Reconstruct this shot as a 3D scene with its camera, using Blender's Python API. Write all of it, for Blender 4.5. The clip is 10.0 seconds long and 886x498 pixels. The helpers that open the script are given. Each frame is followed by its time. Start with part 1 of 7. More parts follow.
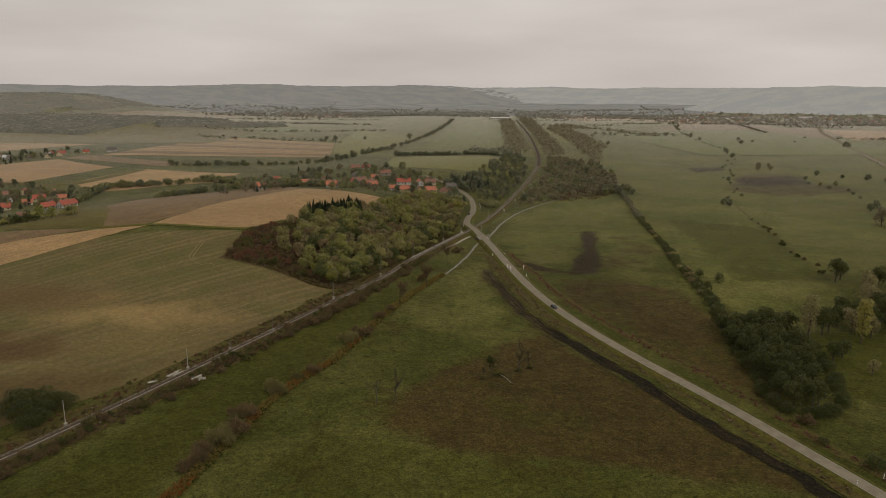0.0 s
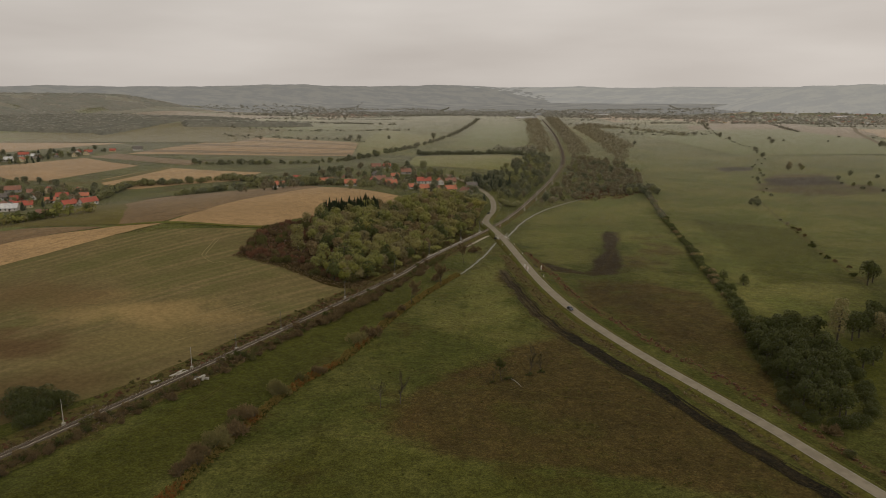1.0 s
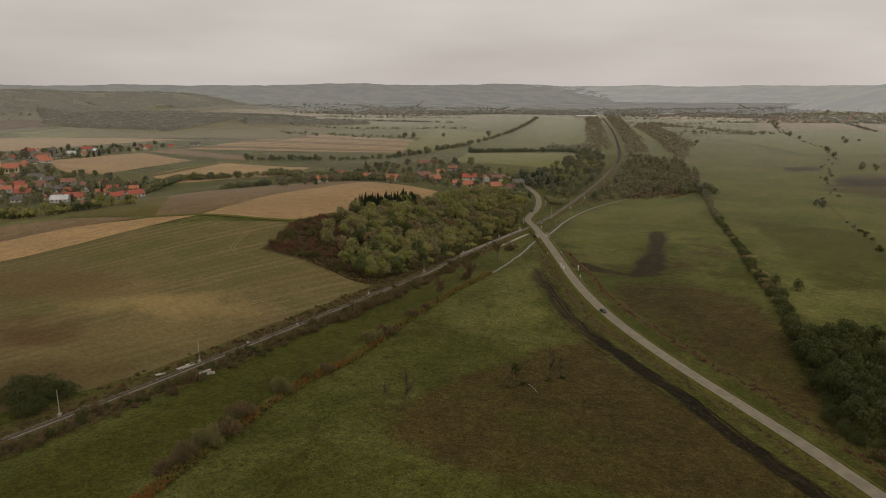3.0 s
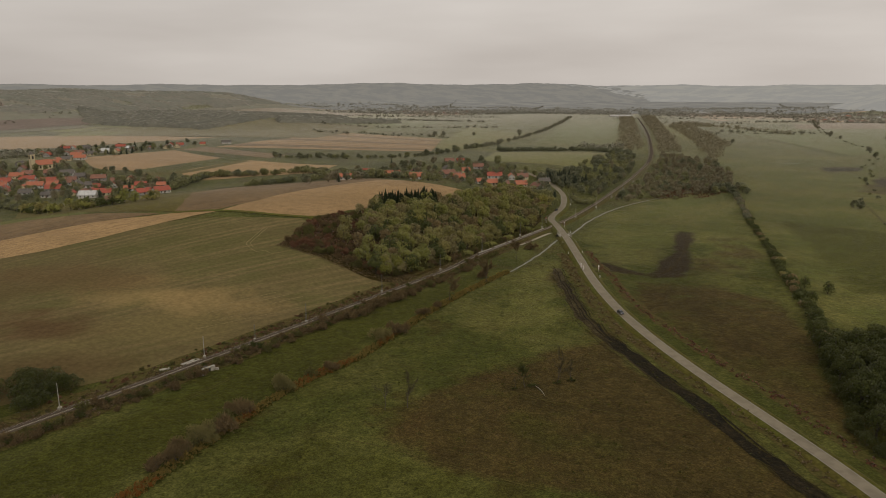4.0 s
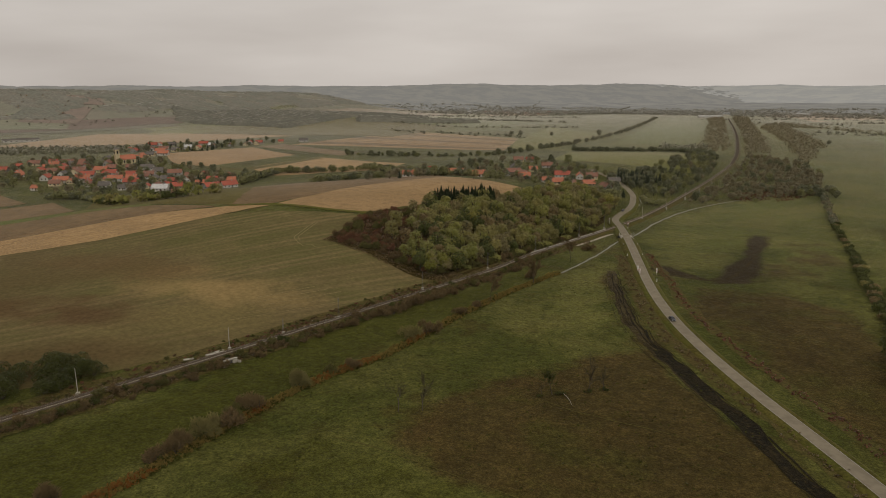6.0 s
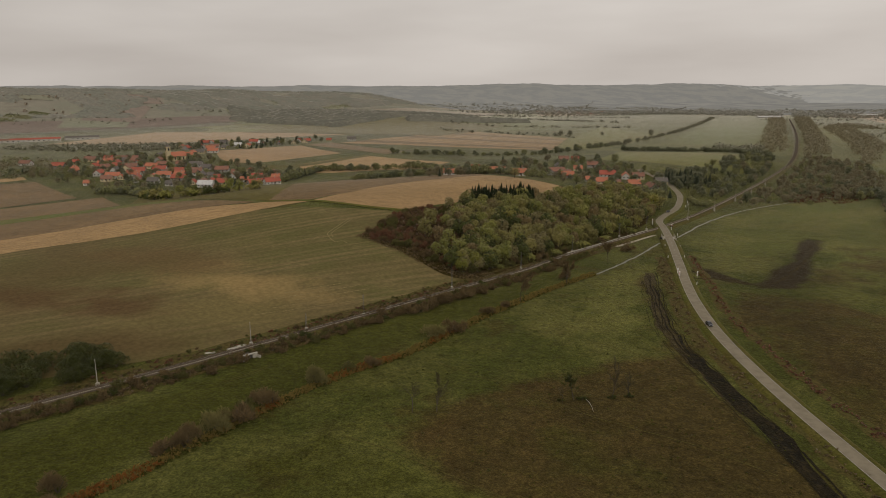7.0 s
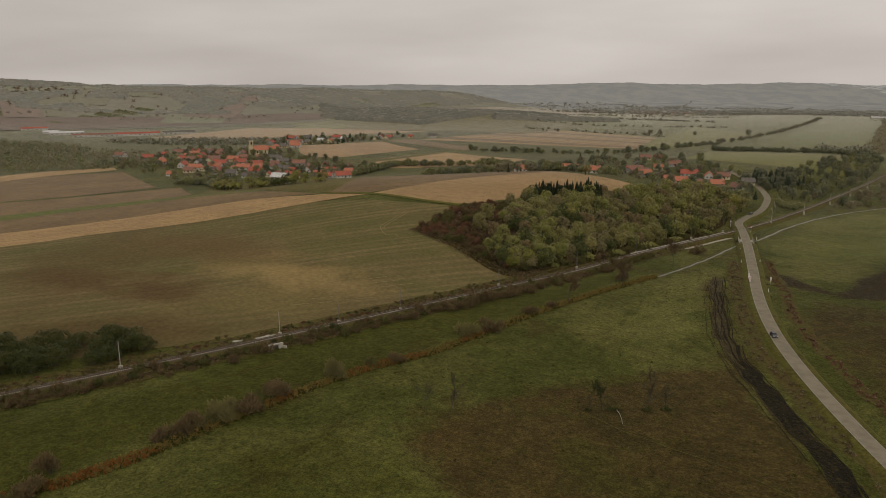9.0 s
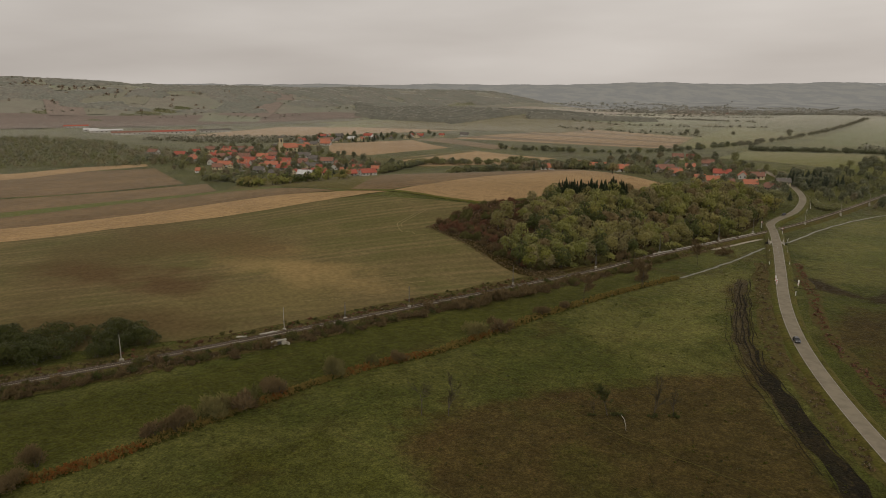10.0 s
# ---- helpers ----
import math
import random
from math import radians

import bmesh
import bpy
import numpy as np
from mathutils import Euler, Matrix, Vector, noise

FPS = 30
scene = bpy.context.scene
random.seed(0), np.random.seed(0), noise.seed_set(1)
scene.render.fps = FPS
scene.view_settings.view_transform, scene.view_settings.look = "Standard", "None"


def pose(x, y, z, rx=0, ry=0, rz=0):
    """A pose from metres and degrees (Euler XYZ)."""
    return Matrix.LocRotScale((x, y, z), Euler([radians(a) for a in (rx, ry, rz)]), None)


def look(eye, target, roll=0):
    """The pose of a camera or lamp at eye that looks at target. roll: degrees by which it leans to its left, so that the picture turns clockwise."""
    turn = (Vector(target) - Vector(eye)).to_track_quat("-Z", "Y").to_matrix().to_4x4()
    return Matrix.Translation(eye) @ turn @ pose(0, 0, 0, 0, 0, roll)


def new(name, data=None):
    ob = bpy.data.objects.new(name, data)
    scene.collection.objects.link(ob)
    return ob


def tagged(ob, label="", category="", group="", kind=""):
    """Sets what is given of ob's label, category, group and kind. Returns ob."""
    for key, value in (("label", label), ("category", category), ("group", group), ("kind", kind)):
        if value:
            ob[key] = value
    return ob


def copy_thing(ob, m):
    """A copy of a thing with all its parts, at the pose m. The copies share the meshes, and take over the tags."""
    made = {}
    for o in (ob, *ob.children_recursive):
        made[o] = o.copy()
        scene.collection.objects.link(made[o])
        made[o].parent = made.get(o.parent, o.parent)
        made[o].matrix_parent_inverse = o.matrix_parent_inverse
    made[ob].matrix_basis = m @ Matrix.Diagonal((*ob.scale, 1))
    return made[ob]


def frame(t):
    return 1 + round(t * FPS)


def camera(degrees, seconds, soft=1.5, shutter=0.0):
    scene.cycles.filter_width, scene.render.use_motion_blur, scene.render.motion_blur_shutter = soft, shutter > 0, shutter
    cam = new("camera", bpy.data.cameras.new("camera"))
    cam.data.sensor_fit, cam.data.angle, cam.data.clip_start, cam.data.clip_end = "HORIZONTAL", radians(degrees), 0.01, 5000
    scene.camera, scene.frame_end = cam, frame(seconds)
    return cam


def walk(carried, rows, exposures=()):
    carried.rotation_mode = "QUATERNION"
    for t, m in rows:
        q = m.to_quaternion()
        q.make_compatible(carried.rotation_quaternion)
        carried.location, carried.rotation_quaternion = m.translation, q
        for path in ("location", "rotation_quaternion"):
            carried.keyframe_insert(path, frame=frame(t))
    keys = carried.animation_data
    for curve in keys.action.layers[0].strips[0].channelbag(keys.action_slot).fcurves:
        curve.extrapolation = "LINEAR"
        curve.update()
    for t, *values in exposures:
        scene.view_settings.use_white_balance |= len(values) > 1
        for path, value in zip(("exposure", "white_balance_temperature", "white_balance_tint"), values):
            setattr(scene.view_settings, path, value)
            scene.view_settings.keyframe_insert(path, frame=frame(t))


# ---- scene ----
cam = camera(63.44, 10.0, soft=0.82)
PATH = [
    (0.0, pose(0.18, 0.03, 107.85, 77.125, -0.199, 0.034)),
    (0.5, pose(3.50, 4.31, 106.66, 77.138, -0.116, 1.019)),
    (1.0, pose(6.86, 8.49, 105.43, 77.142, -0.035, 2.200)),
    (1.5, pose(10.49, 12.55, 104.18, 77.144, 0.002, 3.463)),
    (2.0, pose(14.39, 16.53, 102.91, 77.147, 0.011, 4.706)),
    (2.5, pose(18.47, 20.41, 101.62, 77.137, 0.017, 5.931)),
    (4.0, pose(31.06, 31.81, 97.78, 77.126, 0.062, 9.948)),
    (4.5, pose(35.24, 35.69, 96.51, 77.159, 0.097, 11.483)),
    (5.0, pose(39.31, 39.74, 95.26, 77.203, 0.130, 13.113)),
    (6.5, pose(51.00, 52.62, 91.58, 77.290, 0.195, 18.799)),
    (7.0, pose(54.70, 57.16, 90.32, 77.310, 0.206, 20.959)),
    (7.5, pose(58.21, 61.86, 89.02, 77.317, 0.205, 23.062)),
    (8.0, pose(61.55, 66.72, 87.72, 77.322, 0.184, 24.966)),
    (8.5, pose(64.71, 71.68, 86.42, 77.328, 0.154, 26.730)),
    (9.0, pose(67.71, 76.71, 85.13, 77.334, 0.124, 28.373)),
    (9.5, pose(70.63, 81.79, 83.87, 77.344, 0.106, 29.892)),
    (10.0, pose(73.48, 86.88, 82.62, 77.347, 0.101, 31.334)),
]
walk(cam, PATH)

# ---------------------------------------------------------------- world and sun
world = bpy.data.worlds.new("overcast_sky")
scene.world = world
world.use_nodes = True
wn, wl = world.node_tree.nodes, world.node_tree.links
wn.clear()
w_out = wn.new("ShaderNodeOutputWorld")
w_bg = wn.new("ShaderNodeBackground")
w_sky = wn.new("ShaderNodeTexSky")
w_sky.sky_type = "NISHITA"
w_sky.sun_disc = False
w_sky.sun_elevation, w_sky.sun_rotation = radians(38), radians(150)
w_sky.dust_density, w_sky.air_density = 4.0, 1.5
w_dim = wn.new("ShaderNodeVectorMath")
w_dim.operation = "SCALE"
w_dim.inputs["Scale"].default_value = 0.10
w_grey = wn.new("ShaderNodeHueSaturation")
w_grey.inputs["Saturation"].default_value = 0.15
w_tc = wn.new("ShaderNodeTexCoord")
w_map = wn.new("ShaderNodeMapping")
w_map.inputs["Scale"].default_value = (1.6, 1.6, 9.0)
w_noise = wn.new("ShaderNodeTexNoise")
w_noise.inputs["Scale"].default_value = 1.7
w_noise.inputs["Detail"].default_value = 5.0
w_noise.inputs["Roughness"].default_value = 0.45
w_ramp = wn.new("ShaderNodeValToRGB")
w_ramp.color_ramp.elements[0].position = 0.30
w_ramp.color_ramp.elements[0].color = (0.53, 0.476, 0.430, 1)
w_ramp.color_ramp.elements[1].position = 0.72
w_ramp.color_ramp.elements[1].color = (0.675, 0.617, 0.563, 1)
w_mix = wn.new("ShaderNodeMix")
w_mix.data_type = "RGBA"
w_mix.inputs[0].default_value = 0.82
wl.new(w_sky.outputs[0], w_dim.inputs[0])
wl.new(w_dim.outputs[0], w_grey.inputs["Color"])
wl.new(w_tc.outputs["Generated"], w_map.inputs[0])
wl.new(w_map.outputs[0], w_noise.inputs["Vector"])
wl.new(w_noise.outputs["Fac"], w_ramp.inputs[0])
wl.new(w_grey.outputs[0], w_mix.inputs[6])
wl.new(w_ramp.outputs[0], w_mix.inputs[7])
w_dot = wn.new("ShaderNodeVectorMath")
w_dot.operation = "DOT_PRODUCT"
wl.new(w_tc.outputs["Generated"], w_dot.inputs[0])
w_dot.inputs[1].default_value = (0.85, 0.5, 0.0)
w_east = wn.new("ShaderNodeMapRange")
wl.new(w_dot.outputs["Value"], w_east.inputs[0])
w_east.inputs[1].default_value, w_east.inputs[2].default_value = -1.0, 1.0
w_east.inputs[3].default_value, w_east.inputs[4].default_value = 0.86, 1.16
wl.new(w_mix.outputs[2], w_bg.inputs["Color"])
wl.new(w_east.outputs[0], w_bg.inputs["Strength"])
wl.new(w_bg.outputs[0], w_out.inputs[0])

sun = new("sun", bpy.data.lights.new("sun", "SUN"))
sun.data.energy, sun.data.angle, sun.data.color = 0.5, radians(25), (1.0, 0.95, 0.87)
sun.matrix_world = look((0, 0, 500), (-300, 420, 0))

# ---------------------------------------------------------------- lie of the land
RAIL = [(-260, -60), (-165, 125), (-120, 214), (-97, 262), (-54, 357), (-33, 404), (-16.6, 452), (23, 546),
        (46, 616), (73, 721), (105, 859), (138, 1035), (165, 1285), (202, 1777), (255, 2750)]
BUMPS = [(-210, 500, 110, 100, 23), (-80, 590, 65, 60, 11.7), (-130, 680, 80, 70, 7), (-70, 820, 110, 90, 11),
         (40, 980, 130, 110, 8.1), (-330, 560, 130, 120, -4.5), (-560, 700, 220, 200, 6.9),
         (-520, 1100, 220, 200, 7.1), (-300, 300, 130, 110, 4.2), (-130, 420, 60, 60, 1), (-60, 500, 40, 40, -2.5)]
# far ridges: start, end, heights at both, half width
RIDGES = [(-3000, 200, -2060, 1210, 118, 112, 380), (-2060, 1210, -1640, 1760, 112, 84, 340), (-1640, 1760, -1720, 2350, 84, 82, 290), (-1720, 2350, -1480, 2900, 82, 66, 300),
          (-1250, 2050, -800, 1850, 22, 20, 260), (-3300, 2300, -2050, 3350, 92, 92, 330), (-2050, 3490, 60, 4340, 93, 93, 340),
          (60, 4560, 2900, 3830, 84, 90, 320), (1420, 3080, 2700, 2450, 96, 106, 260), (-1750, 2350, -1400, 2700, 60, 30, 300)]


def smooth(a, b, x):
    u = np.clip((x - a) / (b - a), 0, 1)
    return u * u * (3 - 2 * u)


def seg_dist(x, y, ax, ay, bx, by):
    vx, vy = bx - ax, by - ay
    u = np.clip(((x - ax) * vx + (y - ay) * vy) / (vx * vx + vy * vy), 0, 1)
    return np.hypot(x - ax - u * vx, y - ay - u * vy), (vx * (y - ay) - vy * (x - ax))


def line_side(x, y, line):
    """Distance from a line of points, positive on its left-hand side."""
    best = np.full(np.shape(x), 1e9)
    side = np.ones(np.shape(x))
    for (ax, ay), (bx, by) in zip(line[:-1], line[1:]):
        d, s = seg_dist(x, y, ax, ay, bx, by)
        side = np.where(d < best, np.sign(s), side)
        best = np.minimum(best, d)
    return best * side


def height(x, y):
    x, y = np.asarray(x, float), np.asarray(y, float)
    s = line_side(x, y, RAIL)
    z = 0 * x
    for a, b, p, q, k in BUMPS:
        z = z + k * np.exp(-0.5 * (((x - a) / p) ** 2 + ((y - b) / q) ** 2))
    z = -2 + smooth(6, 60, s) * z
    top = 0 * x
    for ax, ay, bx, by, ka, kb, w in RIDGES:
        d, _ = seg_dist(x, y, ax, ay, bx, by)
        u = np.clip(((x - ax) * (bx - ax) + (y - ay) * (by - ay)) / ((bx - ax) ** 2 + (by - ay) ** 2), 0, 1)
        top = np.maximum(top, (ka + (kb - ka) * u) * np.exp(-(d / w) ** 2.2))
    z = z + top * (1 + 0.05 * np.sin(x / 170 + y / 230) * np.sin(y / 140 - x / 310))
    far = smooth(900, 2200, np.hypot(x, y - 300))
    return z + far * (3.0 * np.sin(x / 260 + 1) * np.sin(y / 330))


def surface_z(x, y):
    """The land with the railway bank on it."""
    d = np.abs(line_side(np.asarray(x, float), np.asarray(y, float), RAIL))
    return np.maximum(height(x, y), -0.5 - 0.66 * np.maximum(d - 2, 0) - np.where(d < 1.9, 9, 0))


def hz(x, y):
    return float(surface_z(x, y))


def poly_in(x, y, poly):
    inside = np.zeros(np.shape(x), bool)
    for (ax, ay), (bx, by) in zip(poly, poly[1:] + poly[:1]):
        hit = ((ay > y) != (by > y)) & (x < (bx - ax) * (y - ay) / (by - ay + 1e-9) + ax)
        inside ^= hit
    return inside


def poly_sd(x, y, poly):
    d = np.full(np.shape(x), 1e9)
    for (ax, ay), (bx, by) in zip(poly, poly[1:] + poly[:1]):
        d = np.minimum(d, seg_dist(x, y, ax, ay, bx, by)[0])
    return np.where(poly_in(x, y, poly), d, -d)


def curve_pts(pts, step):
    """A smooth line through pts, with points about every step metres."""
    p = np.array(pts, float)
    p = np.vstack([2 * p[0] - p[1], p, 2 * p[-1] - p[-2]])
    out = []
    for i in range(1, len(p) - 2):
        n = max(1, int(np.hypot(*(p[i + 1] - p[i])[:2]) / step))
        for k in range(n):
            u = k / n
            a, b, c, d = p[i - 1], p[i], p[i + 1], p[i + 2]
            out.append(0.5 * (2 * b + (c - a) * u + (2 * a - 5 * b + 4 * c - d) * u * u + (3 * b - a - 3 * c + d) * u ** 3))
    out.append(p[-2])
    return np.array(out)


def even(pts, n):
    c = curve_pts(pts, 4.0)
    s = np.concatenate([[0], np.cumsum(np.hypot(*np.diff(c[:, :2], axis=0).T))])
    t = np.linspace(0, s[-1], n)
    return np.stack([np.interp(t, s, c[:, k]) for k in range(c.shape[1])], 1)


# ---------------------------------------------------------------- materials
def mix_rgb(nt, fac, a, b, blend="MIX"):
    n = nt.nodes.new("ShaderNodeMix")
    n.data_type, n.blend_type = "RGBA", blend
    for sock, v in ((n.inputs[0], fac), (n.inputs[6], a), (n.inputs[7], b)):
        if isinstance(v, (int, float)):
            sock.default_value = v
        elif isinstance(v, tuple):
            sock.default_value = (*v, 1)
        else:
            nt.links.new(v, sock)
    return n.outputs[2]


def ramp01(nt, v, lo, hi):
    n = nt.nodes.new("ShaderNodeMapRange")
    n.interpolation_type = "SMOOTHSTEP"
    nt.links.new(v, n.inputs[0])
    n.inputs[1].default_value, n.inputs[2].default_value = lo, hi
    return n.outputs[0]


def maths(nt, op, a, b):
    n = nt.nodes.new("ShaderNodeMath")
    n.operation = op
    for sock, v in ((n.inputs[0], a), (n.inputs[1], b)):
        if isinstance(v, (int, float)):
            sock.default_value = v
        else:
            nt.links.new(v, sock)
    return n.outputs[0]


def noise_at(nt, vec, size, detail=4.0, rough=0.55):
    n = nt.nodes.new("ShaderNodeTexNoise")
    n.inputs["Scale"].default_value = 1.0 / size
    n.inputs["Detail"].default_value, n.inputs["Roughness"].default_value = detail, rough
    nt.links.new(vec, n.inputs["Vector"])
    return n.outputs["Fac"]


def start_mat(name, rough=0.9, spec=0.25, sheen=0.0, sheen_rough=0.08):
    m = bpy.data.materials.new(name)
    m.use_nodes = True
    nt = m.node_tree
    b = nt.nodes["Principled BSDF"]
    b.inputs["Roughness"].default_value = rough
    b.inputs["Specular IOR Level"].default_value = spec
    b.inputs["Sheen Weight"].default_value = sheen
    b.inputs["Sheen Roughness"].default_value = sheen_rough
    b.inputs["Sheen Tint"].default_value = (1.0, 0.97, 0.88, 1)
    tc = nt.nodes.new("ShaderNodeTexCoord")
    return m, nt, b, tc.outputs["Object"]


def put_bump(nt, b, v, strength, dist):
    n = nt.nodes.new("ShaderNodeBump")
    n.inputs["Strength"].default_value, n.inputs["Distance"].default_value = strength, dist
    nt.links.new(v, n.inputs["Height"])
    nt.links.new(n.outputs[0], b.inputs["Normal"])


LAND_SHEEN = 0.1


def haze_sheen(nt, b):
    """Haze put in as sheen, growing away from a point under the camera's path."""
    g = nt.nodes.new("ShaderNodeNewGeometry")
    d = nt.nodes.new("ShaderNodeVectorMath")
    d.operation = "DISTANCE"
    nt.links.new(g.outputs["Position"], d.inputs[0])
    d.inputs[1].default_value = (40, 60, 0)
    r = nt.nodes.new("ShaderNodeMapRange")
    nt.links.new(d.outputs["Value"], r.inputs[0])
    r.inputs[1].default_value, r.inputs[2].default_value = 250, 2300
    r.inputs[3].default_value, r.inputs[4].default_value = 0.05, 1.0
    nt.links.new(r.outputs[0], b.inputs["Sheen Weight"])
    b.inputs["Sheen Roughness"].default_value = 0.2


def land(name, c1, c2, c3, big=45, mid=6, fine=0.9, rough=0.9, bump=0.5, sheen=None, rows=None, spec=0.04, blotch=None, grain=0.3, spots=()):
    """Soil or turf: two broad colours, a third in patches, fine grain. rows: (angle in degrees, spacing in metres, strength)."""
    m, nt, b, vec = start_mat(name, rough, spec, LAND_SHEEN if sheen is None else sheen)
    nb, nm, nf = noise_at(nt, vec, big, 3), noise_at(nt, vec, mid, 5), noise_at(nt, vec, fine, 3)
    col = mix_rgb(nt, ramp01(nt, nb, 0.38, 0.62), c1, c2)
    col = mix_rgb(nt, maths(nt, "MULTIPLY", ramp01(nt, nm, 0.45, 0.72), min(0.8, 2.7 * grain)), col, c3)
    if rows:
        mp = nt.nodes.new("ShaderNodeMapping")
        mp.inputs["Rotation"].default_value = (0, 0, radians(rows[0]))
        nt.links.new(vec, mp.inputs[0])
        wv = nt.nodes.new("ShaderNodeTexWave")
        wv.bands_direction = "Y"
        wv.inputs["Scale"].default_value = 0.314 / rows[1]
        wv.inputs["Distortion"].default_value = 1.5
        wv.inputs["Detail"].default_value = 2.0
        wv.inputs["Detail Scale"].default_value = 0.4
        nt.links.new(mp.outputs[0], wv.inputs[0])
        st = nt.nodes.new("ShaderNodeMapping")
        st.inputs["Scale"].default_value = (0.05, 1.0, 1.0)
        nt.links.new(mp.outputs[0], st.inputs[0])
        streak = ramp01(nt, noise_at(nt, st.outputs[0], rows[1] * 2.2, 4), 0.4, 0.65)
        col = mix_rgb(nt, maths(nt, "MULTIPLY", maths(nt, "MULTIPLY", wv.outputs["Fac"], streak), rows[2]), col, c3)
    if blotch:
        col = mix_rgb(nt, maths(nt, "MULTIPLY", ramp01(nt, noise_at(nt, vec, blotch[1], 3), 0.5, 0.66), 0.85), col, blotch[0])
        col = mix_rgb(nt, maths(nt, "MULTIPLY", ramp01(nt, noise_at(nt, vec, blotch[1] * 1.7, 2), 0.52, 0.4), 0.6), col, blotch[2])
    for x, y, rx, ry, turn, c in spots:
        mp = nt.nodes.new("ShaderNodeMapping")
        mp.vector_type = "TEXTURE"
        mp.inputs["Location"].default_value, mp.inputs["Rotation"].default_value, mp.inputs["Scale"].default_value = (x, y, 0), (0, 0, radians(turn)), (rx, ry, 1e6)
        nt.links.new(vec, mp.inputs[0])
        ln = nt.nodes.new("ShaderNodeVectorMath")
        ln.operation = "LENGTH"
        nt.links.new(mp.outputs[0], ln.inputs[0])
        ring = maths(nt, "ADD", ln.outputs["Value"], maths(nt, "MULTIPLY", maths(nt, "SUBTRACT", noise_at(nt, vec, 18, 5, 0.65), 0.5), 2.2))
        col = mix_rgb(nt, maths(nt, "MULTIPLY", ramp01(nt, ring, 1.5, 0.1), 0.8), col, c)
    lum = nt.nodes.new("ShaderNodeMapRange")
    nt.links.new(nf, lum.inputs[0])
    lum.inputs[1].default_value, lum.inputs[2].default_value = 0.32, 0.68
    lum.inputs[3].default_value, lum.inputs[4].default_value = 1 - grain, 1 + grain
    sc = nt.nodes.new("ShaderNodeVectorMath")
    sc.operation = "SCALE"
    nt.links.new(col, sc.inputs[0])
    nt.links.new(lum.outputs[0], sc.inputs["Scale"])
    nt.links.new(sc.outputs[0], b.inputs["Base Color"])
    put_bump(nt, b, maths(nt, "ADD", nf, nm), bump, 0.5)
    # with no sheen given, haze is imitated by sheen that grows with distance
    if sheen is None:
        haze_sheen(nt, b)
    return m


def leaf_mat(name, c1, c2, sheen=0.3, island=0.5):
    """Foliage whose tone differs from plant to plant and from leaf clump to leaf clump."""
    m, nt, b, vec = start_mat(name, 0.9, 0.05, sheen, 0.4)
    oi, ge = nt.nodes.new("ShaderNodeObjectInfo"), nt.nodes.new("ShaderNodeNewGeometry")
    tone = nt.nodes.new("ShaderNodeAttribute")
    tone.attribute_name = "tone"
    each = maths(nt, "FRACT", maths(nt, "ADD", oi.outputs["Random"], tone.outputs["Fac"]), 0.0)
    col = mix_rgb(nt, maths(nt, "ADD", maths(nt, "MULTIPLY", each, 1 - island),
                            maths(nt, "MULTIPLY", ge.outputs["Random Per Island"], island)), c1, c2)
    nt.links.new(col, b.inputs["Base Color"])
    tr = nt.nodes.new("ShaderNodeBsdfTranslucent")
    nt.links.new(col, tr.inputs[0])
    mx = nt.nodes.new("ShaderNodeMixShader")
    mx.inputs[0].default_value = 0.42
    nt.links.new(b.outputs[0], mx.inputs[1])
    nt.links.new(tr.outputs[0], mx.inputs[2])
    nt.links.new(mx.outputs[0], nt.nodes["Material Output"].inputs[0])
    return m


def plain(name, c, c2=None, size=1.5, rough=0.8, spec=0.3, metal=0.0, bump=0.15, by_object=0.0, sheen=0.0):
    """Built things: a base colour with stains, and a tone that may differ from object to object."""
    m, nt, b, vec = start_mat(name, rough, spec, sheen)
    c2 = c2 or tuple(v * 0.75 for v in c)
    f = ramp01(nt, noise_at(nt, vec, size, 5), 0.35, 0.7)
    if by_object:
        oi = nt.nodes.new("ShaderNodeObjectInfo")
        f = maths(nt, "ADD", maths(nt, "MULTIPLY", f, 1 - by_object), maths(nt, "MULTIPLY", oi.outputs["Random"], by_object))
    nt.links.new(mix_rgb(nt, f, c, c2), b.inputs["Base Color"])
    b.inputs["Metallic"].default_value = metal
    if bump:
        put_bump(nt, b, noise_at(nt, vec, size / 8, 3), bump, 0.05)
    return m

